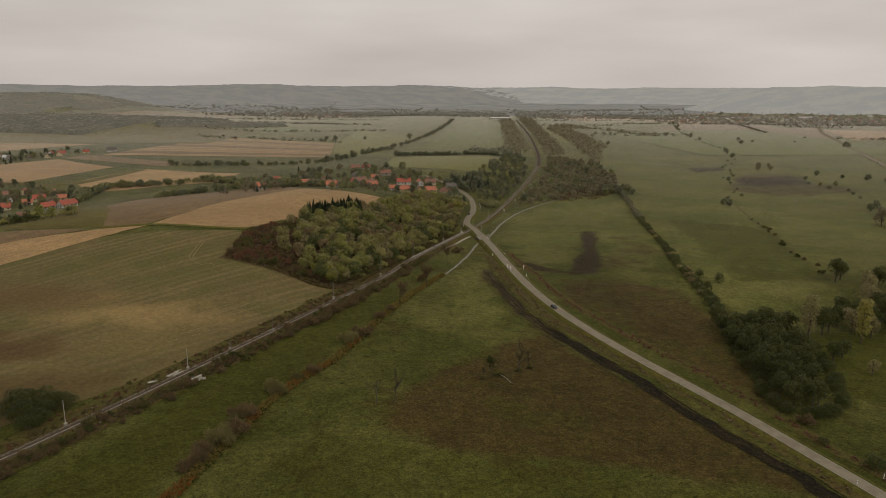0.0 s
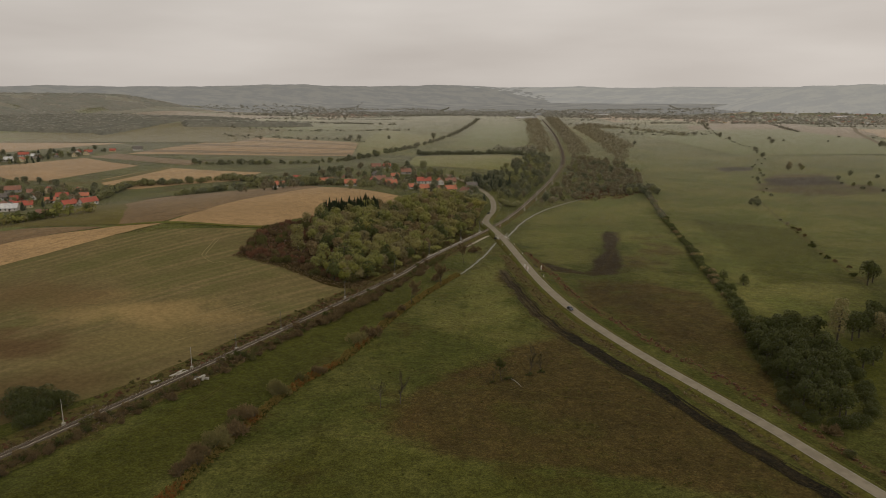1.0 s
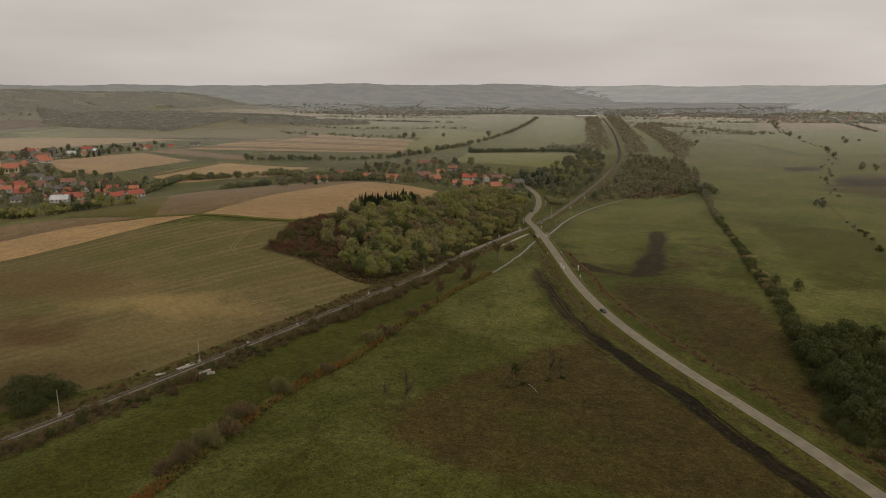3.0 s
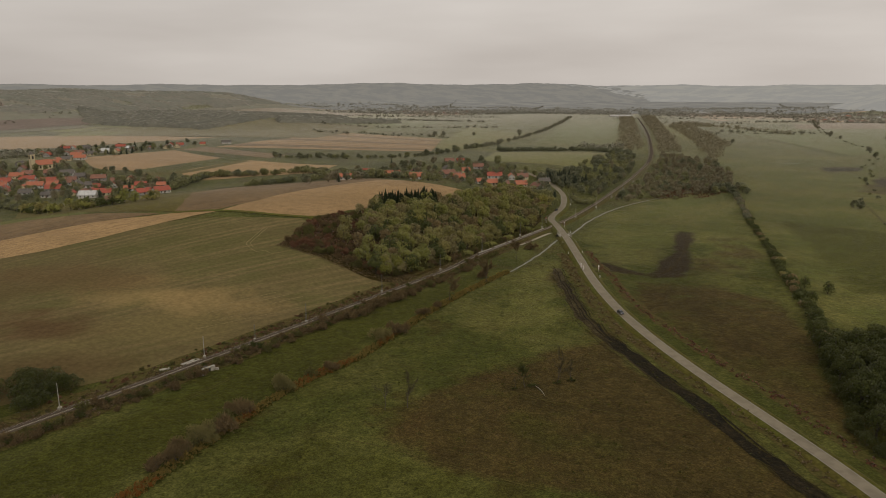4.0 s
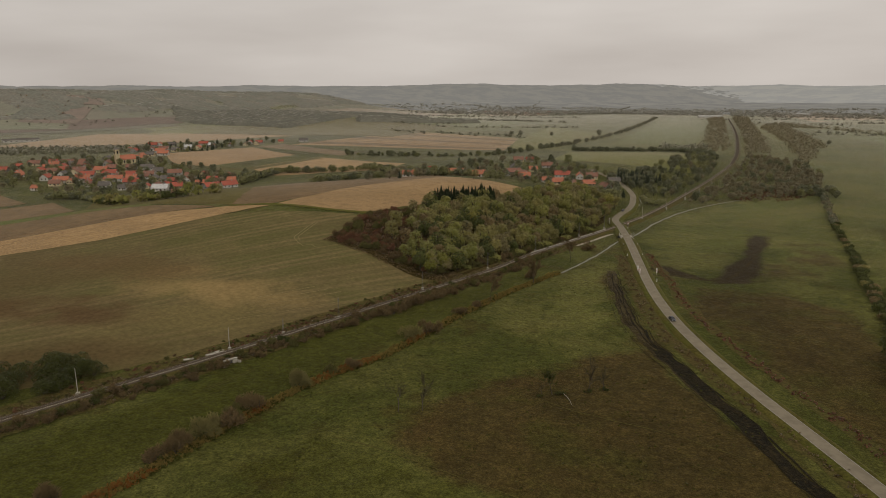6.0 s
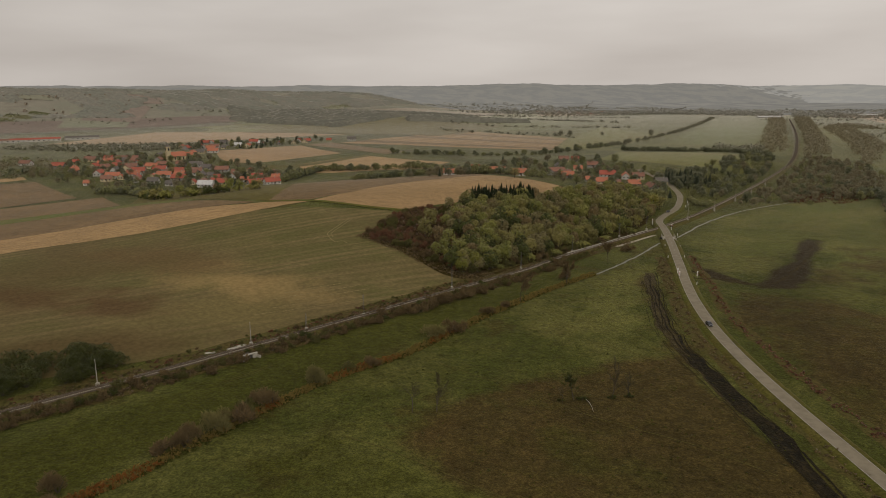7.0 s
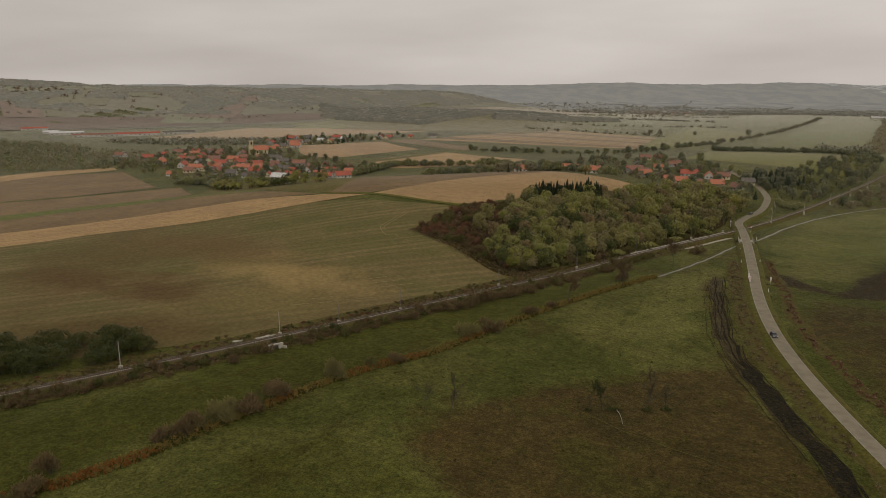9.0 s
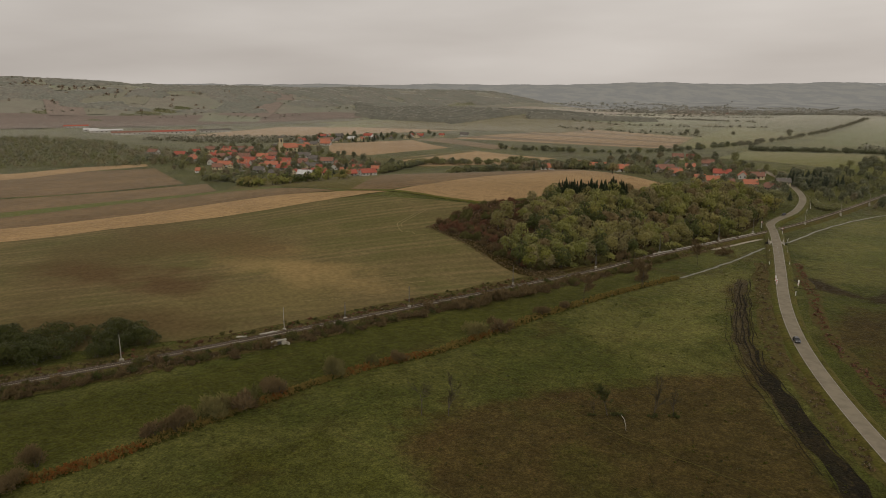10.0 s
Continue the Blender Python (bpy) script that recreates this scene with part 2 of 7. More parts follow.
def meadow_mat():
    """Autumn turf: olive and sage greens in blotches, tussocks, and soil showing where the marks say so."""
    m, nt, b, vec = start_mat("meadow_turf", 0.9, 0.04, LAND_SHEEN)
    wide, nb, nn = noise_at(nt, vec, 120, 4), noise_at(nt, vec, 52, 5, 0.6), noise_at(nt, vec, 22, 6, 0.7)
    nm, tus, nf, speck = noise_at(nt, vec, 9, 7, 0.68), noise_at(nt, vec, 3.6, 6, 0.72), noise_at(nt, vec, 1.5, 5, 0.7), noise_at(nt, vec, 0.55, 3, 0.75)
    green = mix_rgb(nt, ramp01(nt, nb, 0.40, 0.60), (0.058, 0.064, 0.013), (0.094, 0.094, 0.024))
    green = mix_rgb(nt, maths(nt, "MULTIPLY", ramp01(nt, nn, 0.44, 0.66), 0.45), green, (0.101, 0.098, 0.023))
    green = mix_rgb(nt, maths(nt, "MULTIPLY", ramp01(nt, nm, 0.50, 0.66), 0.5), green, (0.050, 0.047, 0.010))
    green = mix_rgb(nt, maths(nt, "MULTIPLY", ramp01(nt, noise_at(nt, vec, 34, 7, 0.72), 0.52, 0.62), 0.65), green, (0.060, 0.047, 0.012))
    brown = mix_rgb(nt, ramp01(nt, nn, 0.38, 0.64), (0.073, 0.048, 0.016), (0.051, 0.034, 0.012))
    brown = mix_rgb(nt, maths(nt, "MULTIPLY", ramp01(nt, nm, 0.52, 0.70), 0.75), brown, (0.066, 0.052, 0.013))
    brown = mix_rgb(nt, maths(nt, "MULTIPLY", ramp01(nt, noise_at(nt, vec, 40, 6, 0.66), 0.50, 0.64), 0.6), brown, (0.060, 0.055, 0.012))
    brown = mix_rgb(nt, maths(nt, "MULTIPLY", ramp01(nt, tus, 0.56, 0.72), 0.5), brown, (0.090, 0.052, 0.022))
    col = green
    for att, c, lo, hi, k, rag in (("pasture", mix_rgb(nt, ramp01(nt, nb, 0.40, 0.60), (0.096, 0.103, 0.024), (0.130, 0.122, 0.034)), 0.25, 0.75, 0.8, 1.2), ("lush_vignette", (0.055, 0.057, 0.009), 0.1, 0.9, 0.85, 1.5), ("brown", brown, 0.26, 0.82, 0.82, 1.7), ("dark", (0.034, 0.024, 0.011), 0.25, 0.75, 0.96, 1.2)):
        a = nt.nodes.new("ShaderNodeAttribute")
        a.attribute_name = att
        ragged = maths(nt, "ADD", maths(nt, "SUBTRACT", nn, 0.5), maths(nt, "SUBTRACT", nb, 0.5))
        edge = maths(nt, "ADD", a.outputs["Fac"], maths(nt, "MULTIPLY", ragged, rag))
        edge = maths(nt, "MULTIPLY", ramp01(nt, edge, lo, hi), ramp01(nt, a.outputs["Fac"], 0.02, 0.3))
        col = mix_rgb(nt, maths(nt, "MULTIPLY", edge, k), col, c)
    for v, lo, hi, dark, pale in ((speck, 0.38, 0.62, 1.35, 0.66), (nf, 0.33, 0.67, 0.74, 1.26), (tus, 0.36, 0.64, 0.80, 1.19), (wide, 0.38, 0.62, 0.88, 1.12)):
        n = nt.nodes.new("ShaderNodeMapRange")
        nt.links.new(v, n.inputs[0])
        n.inputs[1].default_value, n.inputs[2].default_value = lo, hi
        n.inputs[3].default_value, n.inputs[4].default_value = dark, pale
        sc = nt.nodes.new("ShaderNodeVectorMath")
        sc.operation = "SCALE"
        nt.links.new(col, sc.inputs[0])
        nt.links.new(n.outputs[0], sc.inputs["Scale"])
        col = sc.outputs[0]
    nt.links.new(col, b.inputs["Base Color"])
    put_bump(nt, b, maths(nt, "ADD", maths(nt, "ADD", nf, nm), tus), 0.8, 0.5)
    # the far turf gets its haze as added sheen
    haze_sheen(nt, b)
    return m


M_MEADOW = meadow_mat()
M_FIELD = land("young_crop_soil", (0.128, 0.101, 0.043), (0.112, 0.102, 0.036), (0.190, 0.142, 0.066), big=60, mid=20, fine=1.8, grain=0.16, bump=0.3, rows=(-53, 6, 0.75), blotch=((0.160, 0.126, 0.050), 80, (0.104, 0.078, 0.032)),
               spots=((-150, 318, 34, 13, 12, (0.29, 0.205, 0.084)), (-122, 316, 26, 12, 22, (0.25, 0.178, 0.074)), (-170, 334, 26, 8, 20, (0.23, 0.165, 0.07)), (-176, 276, 26, 15, 0, (0.098, 0.060, 0.027)),
                      (-218, 268, 34, 16, 10, (0.098, 0.060, 0.026)), (-150, 238, 44, 14, 38, (0.096, 0.066, 0.028)), (-205, 330, 50, 18, 0, (0.125, 0.085, 0.036)), (-230, 300, 30, 14, 40, (0.112, 0.084, 0.034))))
M_TAN = land("stubble_tan", (0.388, 0.253, 0.118), (0.332, 0.218, 0.104), (0.257, 0.170, 0.079), big=30, mid=5, rows=(-53, 5, 0.55))
M_YELLOW = land("dry_stubble", (0.355, 0.233, 0.113), (0.301, 0.199, 0.096), (0.240, 0.159, 0.075), big=40, mid=6, rows=(-70, 6, 0.6))
M_PLOUGH = land("ploughed_soil", (0.211, 0.140, 0.069), (0.173, 0.116, 0.058), (0.120, 0.084, 0.044), big=35, mid=5, rows=(-53, 5, 0.55))
M_ROSE = land("reddish_soil", (0.367, 0.235, 0.115), (0.312, 0.202, 0.099), (0.236, 0.155, 0.075), big=60, mid=8, rows=(0, 9, 0.6))
M_GREEN = land("winter_crop_green", (0.110, 0.130, 0.028), (0.128, 0.128, 0.032), (0.092, 0.100, 0.024), big=50, mid=8, rows=(-53, 8, 0.4))
M_PASTURE = land("far_pasture", (0.142, 0.148, 0.034), (0.165, 0.146, 0.040), (0.115, 0.114, 0.028), big=80, mid=12)
M_OLIVE = land("rough_olive_grass", (0.1235, 0.1035, 0.0254), (0.1012, 0.0842, 0.0198), (0.0803, 0.0607, 0.0160), big=50, mid=7)
M_FAINT = land("pressed_crop", (0.225, 0.178, 0.084), (0.205, 0.162, 0.076), (0.17, 0.136, 0.060), big=12, mid=2)
M_LITTER = land("woodland_floor", (0.0556, 0.0372, 0.0114), (0.0466, 0.0348, 0.0090), (0.0323, 0.0228, 0.0073), big=20, mid=4)
M_VERGE = land("verge_grass", (0.085, 0.086, 0.018), (0.10, 0.086, 0.022), (0.06, 0.050, 0.014), big=18, mid=3)
M_MUD = land("wet_black_mud", (0.016, 0.014, 0.009), (0.026, 0.021, 0.012), (0.055, 0.042, 0.018), big=9, mid=1.2, fine=0.5, rough=0.8, sheen=0.02, bump=1.0)
M_DITCH = land("ditch_brown_grass", (0.088, 0.068, 0.023), (0.084, 0.076, 0.022), (0.058, 0.050, 0.016), big=10, mid=2.0)
M_PATH = land("grass_track", (0.0931, 0.1020, 0.0163), (0.1021, 0.0984, 0.0180), (0.1307, 0.0984, 0.0277), big=20, mid=3)
M_ASPHALT = plain("worn_asphalt", (0.245, 0.212, 0.150), (0.190, 0.163, 0.116), size=3, rough=0.85, spec=0.1)
M_LINE = plain("road_paint", (0.36, 0.34, 0.30), (0.24, 0.225, 0.20), size=1.2)
M_BALLAST = plain("rail_ballast", (0.108, 0.085, 0.060), (0.066, 0.051, 0.036), size=0.6, bump=0.8, spec=0.05)
M_SLEEPER = plain("concrete_sleeper", (0.52, 0.47, 0.37), (0.38, 0.34, 0.27), by_object=0.5, spec=0.05)
M_STEEL = plain("rail_steel", (0.085, 0.06, 0.04), (0.06, 0.042, 0.03), rough=0.7, spec=0.08)
M_CONC = plain("pale_concrete", (0.40, 0.37, 0.30), (0.28, 0.26, 0.21), size=1.0)
M_DARKCONC = plain("dark_concrete", (0.10, 0.095, 0.085), size=0.8)
M_MAST = plain("painted_mast", (0.40, 0.37, 0.31), (0.28, 0.26, 0.22), size=0.6, rough=0.7, spec=0.1)
M_LATTICE = plain("grey_steel_lattice", (0.22, 0.21, 0.20), (0.15, 0.14, 0.13), rough=0.6, metal=0.3)
M_WHITE = plain("white_paint", (0.78, 0.76, 0.72), (0.62, 0.60, 0.56), size=0.5)
M_REDP = plain("red_paint", (0.45, 0.05, 0.035), size=0.4)
M_GRAVEL = plain("pale_gravel", (0.40, 0.35, 0.26), (0.26, 0.23, 0.16), size=0.8, bump=0.5)


def water_mat():
    m, nt, b, vec = start_mat("still_water", 0.3, 0.3)
    nt.links.new(mix_rgb(nt, ramp01(nt, noise_at(nt, vec, 5, 5), 0.4, 0.62), (0.13, 0.125, 0.085), (0.045, 0.048, 0.022)), b.inputs["Base Color"])
    put_bump(nt, b, noise_at(nt, vec, 1.5, 3), 0.3, 0.08)
    return m


M_WATER = water_mat()


# ---------------------------------------------------------------- mesh helpers
def mesh_of(name, verts, faces, material, shade=False):
    me = bpy.data.meshes.new(name)
    me.from_pydata([tuple(map(float, v)) for v in verts], [], [tuple(map(int, q)) for q in faces])
    if material:
        me.materials.append(material)
    if shade:
        me.polygons.foreach_set("use_smooth", np.ones(len(me.polygons), bool))
    me.update()
    return me


def part(name, bm_or_mesh, material, parent, label=""):
    """Link one mesh as a part of a thing."""
    me = bm_or_mesh
    if isinstance(me, bmesh.types.BMesh):
        me = bpy.data.meshes.new(name)
        bm_or_mesh.to_mesh(me)
        bm_or_mesh.free()
        me.materials.append(material)
    ob = new(name, me)
    ob.parent = parent
    return tagged(ob, label)


def box(bm, x0, x1, y0, y1, z0, z1, bevel=0.0, m=None):
    vs = [bm.verts.new((x, y, z)) for x in (x0, x1) for y in (y0, y1) for z in (z0, z1)]
    fs = [bm.faces.new([vs[i] for i in q]) for q in ((0, 1, 3, 2), (4, 6, 7, 5), (0, 4, 5, 1), (2, 3, 7, 6), (0, 2, 6, 4), (1, 5, 7, 3))]
    if bevel:
        es = list({e for q in fs for e in q.edges})
        vs = list({v for g in bmesh.ops.bevel(bm, geom=es, offset=bevel, segments=1, affect="EDGES")["faces"] for v in g.verts} | {v for v in vs if v.is_valid})
    if m is not None:
        bmesh.ops.transform(bm, matrix=m, verts=[v for v in vs if v.is_valid])
    return vs


def tube(bm, a, b, ra, rb, n=6):
    a, b = Vector(a), Vector(b)
    q = (b - a).to_track_quat("Z", "Y").to_matrix()
    rings = []
    for c, r in ((a, ra), (b, rb)):
        rings.append([bm.verts.new(c + q @ Vector((r * math.cos(6.2832 * k / n), r * math.sin(6.2832 * k / n), 0))) for k in range(n)])
    for k in range(n):
        bm.faces.new((rings[0][k], rings[0][(k + 1) % n], rings[1][(k + 1) % n], rings[1][k]))
    bm.faces.new(rings[1])
    bm.faces.new(rings[0][::-1])


def grid_faces(n, m):
    i = np.arange(n - 1)[:, None] * m + np.arange(m - 1)[None, :]
    return np.stack([i, i + m, i + m + 1, i + 1], -1).reshape(-1, 4)


def ruled(name, a, b, step, lift, material, label="", category="field", wobble=0.0, kind="structure"):
    """A sheet that lies on the land between two lines."""
    la = np.hypot(*np.diff(np.array(a, float), axis=0).T).sum()
    n = max(3, int(la / step) + 1)
    A, B = even(a, n), even(b, n)
    m = max(3, int(np.hypot(*(A - B).T).mean() / step) + 1)
    if wobble:
        for L in (A, B):
            for i in range(n):
                L[i, 0] += wobble * noise.noise((L[i, 0] / 9, L[i, 1] / 9, 1.7))
                L[i, 1] += wobble * noise.noise((L[i, 0] / 9, L[i, 1] / 9, 7.3))
    u = np.linspace(0, 1, m)[None, :, None]
    P = A[:, None, :] * (1 - u) + B[:, None, :] * u
    P = P.reshape(-1, 2)
    Z = height(P[:, 0], P[:, 1]) + lift
    f = grid_faces(n, m)
    p0, p1, p3 = P[f[0][0]], P[f[0][1]], P[f[0][3]]
    if (p1[0] - p0[0]) * (p3[1] - p0[1]) - (p1[1] - p0[1]) * (p3[0] - p0[0]) < 0:
        f = f[:, ::-1]
    ob = new(name, mesh_of(name, np.column_stack([P, Z]), f, material, True))
    return tagged(ob, label, category, kind=kind)


def strip(name, line, width, step, lift, material, label="", category="", wobble=0.0, kind="structure"):
    c = even(line, max(3, int(np.hypot(*np.diff(np.array(line, float), axis=0).T).sum() / step)))
    t = np.gradient(c, axis=0)
    t /= np.hypot(*t.T)[:, None]
    n = np.stack([-t[:, 1], t[:, 0]], 1) * width / 2
    return ruled(name, [tuple(v) for v in c - n], [tuple(v) for v in c + n], step, lift, material, label, category, wobble, kind)


def sweep(line, zs, prof):
    """Verts and faces of a profile (offset to the left, height) carried along a line."""
    c = np.asarray(line, float)
    t = np.gradient(c, axis=0)
    t /= np.hypot(*t.T)[:, None]
    nrm = np.stack([-t[:, 1], t[:, 0]], 1)
    V = []
    for i in range(len(c)):
        for o, z in prof:
            V.append((c[i, 0] + nrm[i, 0] * o, c[i, 1] + nrm[i, 1] * o, zs[i] + z))
    f = grid_faces(len(c), len(prof))
    return V, f


# ---------------------------------------------------------------- ground
def axis(lo, hi, a, b, step, grow=1.09):
    out = list(np.arange(a, b + 0.1, step))
    s, v = step, b
    while v < hi:
        s = min(s * grow, 120)
        v += s
        out.append(min(v, hi))
    s, v = step, a
    while v > lo:
        s = min(s * grow, 120)
        v -= s
        out.insert(0, max(v, lo))
    return np.array(out)


BROWN = [([(-21, 217), (-18, 233), (-10, 255), (4, 272), (20, 284), (30, 298), (46, 306), (60, 276), (78, 246), (97, 205), (112, 172), (97, 178), (58, 190), (20, 198), (0, 205), (-12, 211)], 1.25),
         ([(66, 404), (84, 412), (104, 404), (128, 385), (134, 335), (125, 289), (119, 229), (103, 253), (83, 302), (58, 350)], 0.9),
         ([(330, 800), (450, 830), (470, 760), (330, 720)], 0.8), ([(120, 520), (150, 540), (150, 440), (95, 430)], 0.5),
         ([(26, 424), (46, 355), (60, 300), (46, 300), (30, 345), (22, 400)], 0.8)]
DARK = [([(108, 548), (118, 539), (106, 479), (100, 440), (95, 416), (75, 410), (79, 430), (87, 452), (96, 479)], 1.0), ([(50, 444), (64, 430), (76, 420), (75, 410), (62, 421), (47, 434)], 1.0), ([(353, 870), (452, 898), (430, 823), (335, 810)], 0.9),
        ([(340, 985), (390, 990), (372, 950), (329, 948)], 1.0)]
# lush turf, plus southern patches that darken the near ground like lens vignetting
LUSH_VIGNETTE = [([(-70, 140), (-52, 190), (-42, 213), (-30, 211), (0, 202), (58, 187), (110, 170), (140, 120), (60, 100), (-40, 100)], 0.5), ([(-90, 262), (-30, 380), (0, 450), (-20, 370), (-50, 280), (-66, 235), (-85, 180), (-120, 170), (-100, 220)], 1.0), ([(-165, 100), (-120, 180), (-82, 185), (-78, 150), (-105, 100)], 1.0),
        ([(150, 240), (140, 300), (230, 330), (280, 240), (200, 200)], 0.9), ([(170, 400), (190, 600), (260, 560), (225, 400)], 0.7)]


# pasture turf, made paler over the far plain partly to stand for haze
PASTURE = [([(186, 760), (165, 600), (150, 430), (142, 350), (165, 330), (230, 420), (300, 420), (420, 500), (1500, 900), (2400, 2400), (1500, 3600), (-1200, 3600), (-800, 1700), (-300, 1100), (100, 1120), (215, 1100), (215, 900)], 1.0),
           ([(40, 520), (70, 620), (150, 745), (186, 752), (160, 560), (146, 440), (120, 425), (108, 470), (112, 540), (90, 480), (70, 440), (50, 460)], 0.95),
           ([(-20, 330), (10, 420), (26, 460), (30, 400), (44, 330), (20, 300), (-20, 290)], 0.6)]
BROWN += [([(300, 770), (330, 745), (375, 742), (420, 828), (462, 930), (416, 925), (375, 905)], 0.8)]
DARK += [([(332, 938), (370, 945), (385, 992), (339, 971)], 1.0), ([(348, 803), (414, 828), (420, 868), (365, 868)], 0.9)]


def build_ground():
    xs, ys = axis(-4600, 4600, -170, 300, 5), axis(-900, 4850, 90, 760, 5)
    X, Y = np.meshgrid(xs, ys, indexing="ij")
    Z = height(X, Y)
    me = mesh_of("ground", np.stack([X, Y, Z], -1).reshape(-1, 3), grid_faces(len(xs), len(ys)), M_MEADOW, True)
    for att, polys in (("pasture", PASTURE), ("brown", BROWN), ("dark", DARK), ("lush_vignette", LUSH_VIGNETTE)):
        v = np.zeros(X.size)
        for poly, k in polys:
            v = np.maximum(v, k * smooth(*((-25, 25) if att == "pasture" else (-8, 11) if att == "brown" else (-7, 7)), poly_sd(X.ravel(), Y.ravel(), poly)))
        me.attributes.new(att, "FLOAT", "POINT").data.foreach_set("value", v.astype(np.float32))
    return tagged(new("ground", me), "olive green autumn meadow with brown patches", "meadow", kind="structure")


build_ground()

# ---------------------------------------------------------------- fields
ruled("field", [(-300, 20), (-215, 110), (-162, 190), (-134, 228), (-122, 243), (-113, 258), (-98, 288), (-84, 312), (-53, 382)],
      [(-520, 60), (-420, 170), (-318, 281), (-288, 327), (-247, 371), (-208, 426), (-134, 455)], 8, 0.15, M_FIELD,
      "broad olive brown field of sprouting crop", wobble=1.5)
ruled("field", [(-420, 170), (-318, 281), (-288, 327), (-247, 371), (-208, 426), (-190, 453)],
      [(-480, 180), (-400, 262), (-357, 301), (-302, 375), (-263, 420), (-217, 443)], 8, 0.22, M_TAN, "tan stubble strip beside the ploughed land", wobble=1.2)
ruled("field", [(-480, 180), (-400, 262), (-357, 301), (-302, 375), (-263, 420), (-224, 444)],
      [(-540, 210), (-440, 270), (-400, 324), (-374, 386), (-324, 441), (-280, 452)], 8, 0.15, M_PLOUGH, "brown ploughed strip", wobble=1.2)
ruled("field", [(-540, 210), (-440, 270), (-400, 324), (-374, 386), (-324, 441), (-280, 452)],
      [(-560, 220), (-465, 280), (-423, 336), (-393, 398), (-336, 452), (-290, 462)], 8, 0.2, M_GREEN, "narrow green strip of winter crop", wobble=1.2)
ruled("field", [(-560, 220), (-465, 280), (-423, 336), (-393, 398), (-345, 452)],
      [(-640, 240), (-550, 310), (-494, 373), (-460, 419), (-418, 505)], 8, 0.15, M_PLOUGH, "brown ploughed strip", wobble=1.2)
ruled("field", [(-700, 250), (-550, 325), (-500, 380), (-466, 425), (-440, 500)],
      [(-800, 320), (-690, 380), (-615, 436), (-604, 500), (-560, 560)], 10, 0.15, M_PLOUGH, "dark brown ploughed field", wobble=1.2)
ruled("field", [(-800, 320), (-690, 380), (-615, 436), (-604, 500), (-580, 567)],
      [(-850, 345), (-740, 410), (-659, 459), (-640, 522), (-600, 580)], 10, 0.2, M_TAN, "tan stubble strip", wobble=1.2)
ruled("field", [(-190, 456), (-134, 460), (-112, 492), (-90, 515), (-60, 548), (-40, 590)], [(-189, 456), (-178, 490), (-164, 537), (-143, 574), (-118, 612)],
      7, 0.2, M_YELLOW, "dry yellow stubble field on the hilltop", wobble=1.0)
ruled("field", [(-217, 449), (-236, 500), (-262, 560), (-262, 640), (-150, 665)], [(-192, 457), (-178, 490), (-164, 537), (-143, 574), (-118, 612)],
      7, 0.15, M_PLOUGH, "brown hilltop field", wobble=1.0)
ruled("field", [(-340, 455), (-300, 462), (-262, 452), (-217, 449)], [(-390, 520), (-320, 560), (-262, 562), (-236, 500)], 8, 0.12, M_OLIVE, "rough grassy slope below the hilltop field")
ruled("field", [(-595, 872), (-500, 770), (-449, 761)], [(-530, 990), (-470, 940), (-415, 906)], 12, 0.2, M_ROSE, "reddish tan field", wobble=1.5)
ruled("field", [(-400, 769), (-343, 716), (-289, 753), (-240, 770)], [(-378, 895), (-330, 880), (-300, 870), (-240, 850)], 12, 0.2, M_TAN, "tan field behind the hedge", wobble=1.5)
ruled("field", [(-449, 755), (-400, 769), (-378, 895)], [(-420, 730), (-385, 762), (-365, 885)], 10, 0.26, M_OLIVE, "olive grass strip between two fields")
ruled("field", [(-530, 1000), (-440, 960), (-360, 925)], [(-520, 1060), (-440, 1010), (-350, 970)], 12, 0.2, M_PLOUGH, "brown ploughed strip", wobble=1)
# long strips of the open fields
for k in range(12):
    a, b = k / 12, (k + 0.88) / 12
    e0, e1 = np.array((-500, 1050)), np.array((-470, 1530))
    w0, w1 = np.array((-172, 1085)), np.array((-205, 1370))
    ruled("field", [tuple(e0 + (e1 - e0) * a), tuple(w0 + (w1 - w0) * a)], [tuple(e0 + (e1 - e0) * b), tuple(w0 + (w1 - w0) * b)], 20, 0.3,
          (M_ROSE, M_PLOUGH, M_ROSE, M_TAN)[k % 4], ("reddish", "brown", "reddish", "tan")[k % 4] + " strip field on the open plain")
ruled("field", [(-200, 1330), (-165, 1120), (-110, 1140)], [(-210, 1800), (-120, 1650), (-40, 1560)], 25, 0.2, M_PASTURE, "bright green far pasture")
ruled("field", [(-70, 860), (60, 850), (90, 915)], [(-75, 1075), (40, 1090), (105, 1075)], 10, 0.15, M_PASTURE, "yellowish green hill pasture")
ruled("field", [(-30, 1300), (60, 1300), (130, 1310)], [(40, 2250), (110, 2250), (190, 2250)], 30, 0.2, M_GREEN, "green far field beside the railway")
ruled("field", [(-640, 1500), (-500, 1640), (-330, 1750)], [(-720, 1800), (-560, 1900), (-300, 2050)], 30, 0.2, M_GREEN, "dark green far field")
ruled("field", [(-1010, 960), (-860, 985), (-740, 1050)], [(-1080, 1290), (-900, 1350), (-620, 1300)], 25, 0.2, M_ROSE, "reddish far field behind the village")
ruled("field", [(-960, 1290), (-850, 1340), (-640, 1330)], [(-1040, 1420), (-860, 1420), (-720, 1560)], 25, 0.2, M_PASTURE, "pale green far field")
ruled("field", [(-1760, 1000), (-1640, 1120), (-1480, 1230)], [(-1900, 1130), (-1760, 1260), (-1560, 1400)], 30, 0.3, M_PLOUGH, "brown field at the foot of the hills")
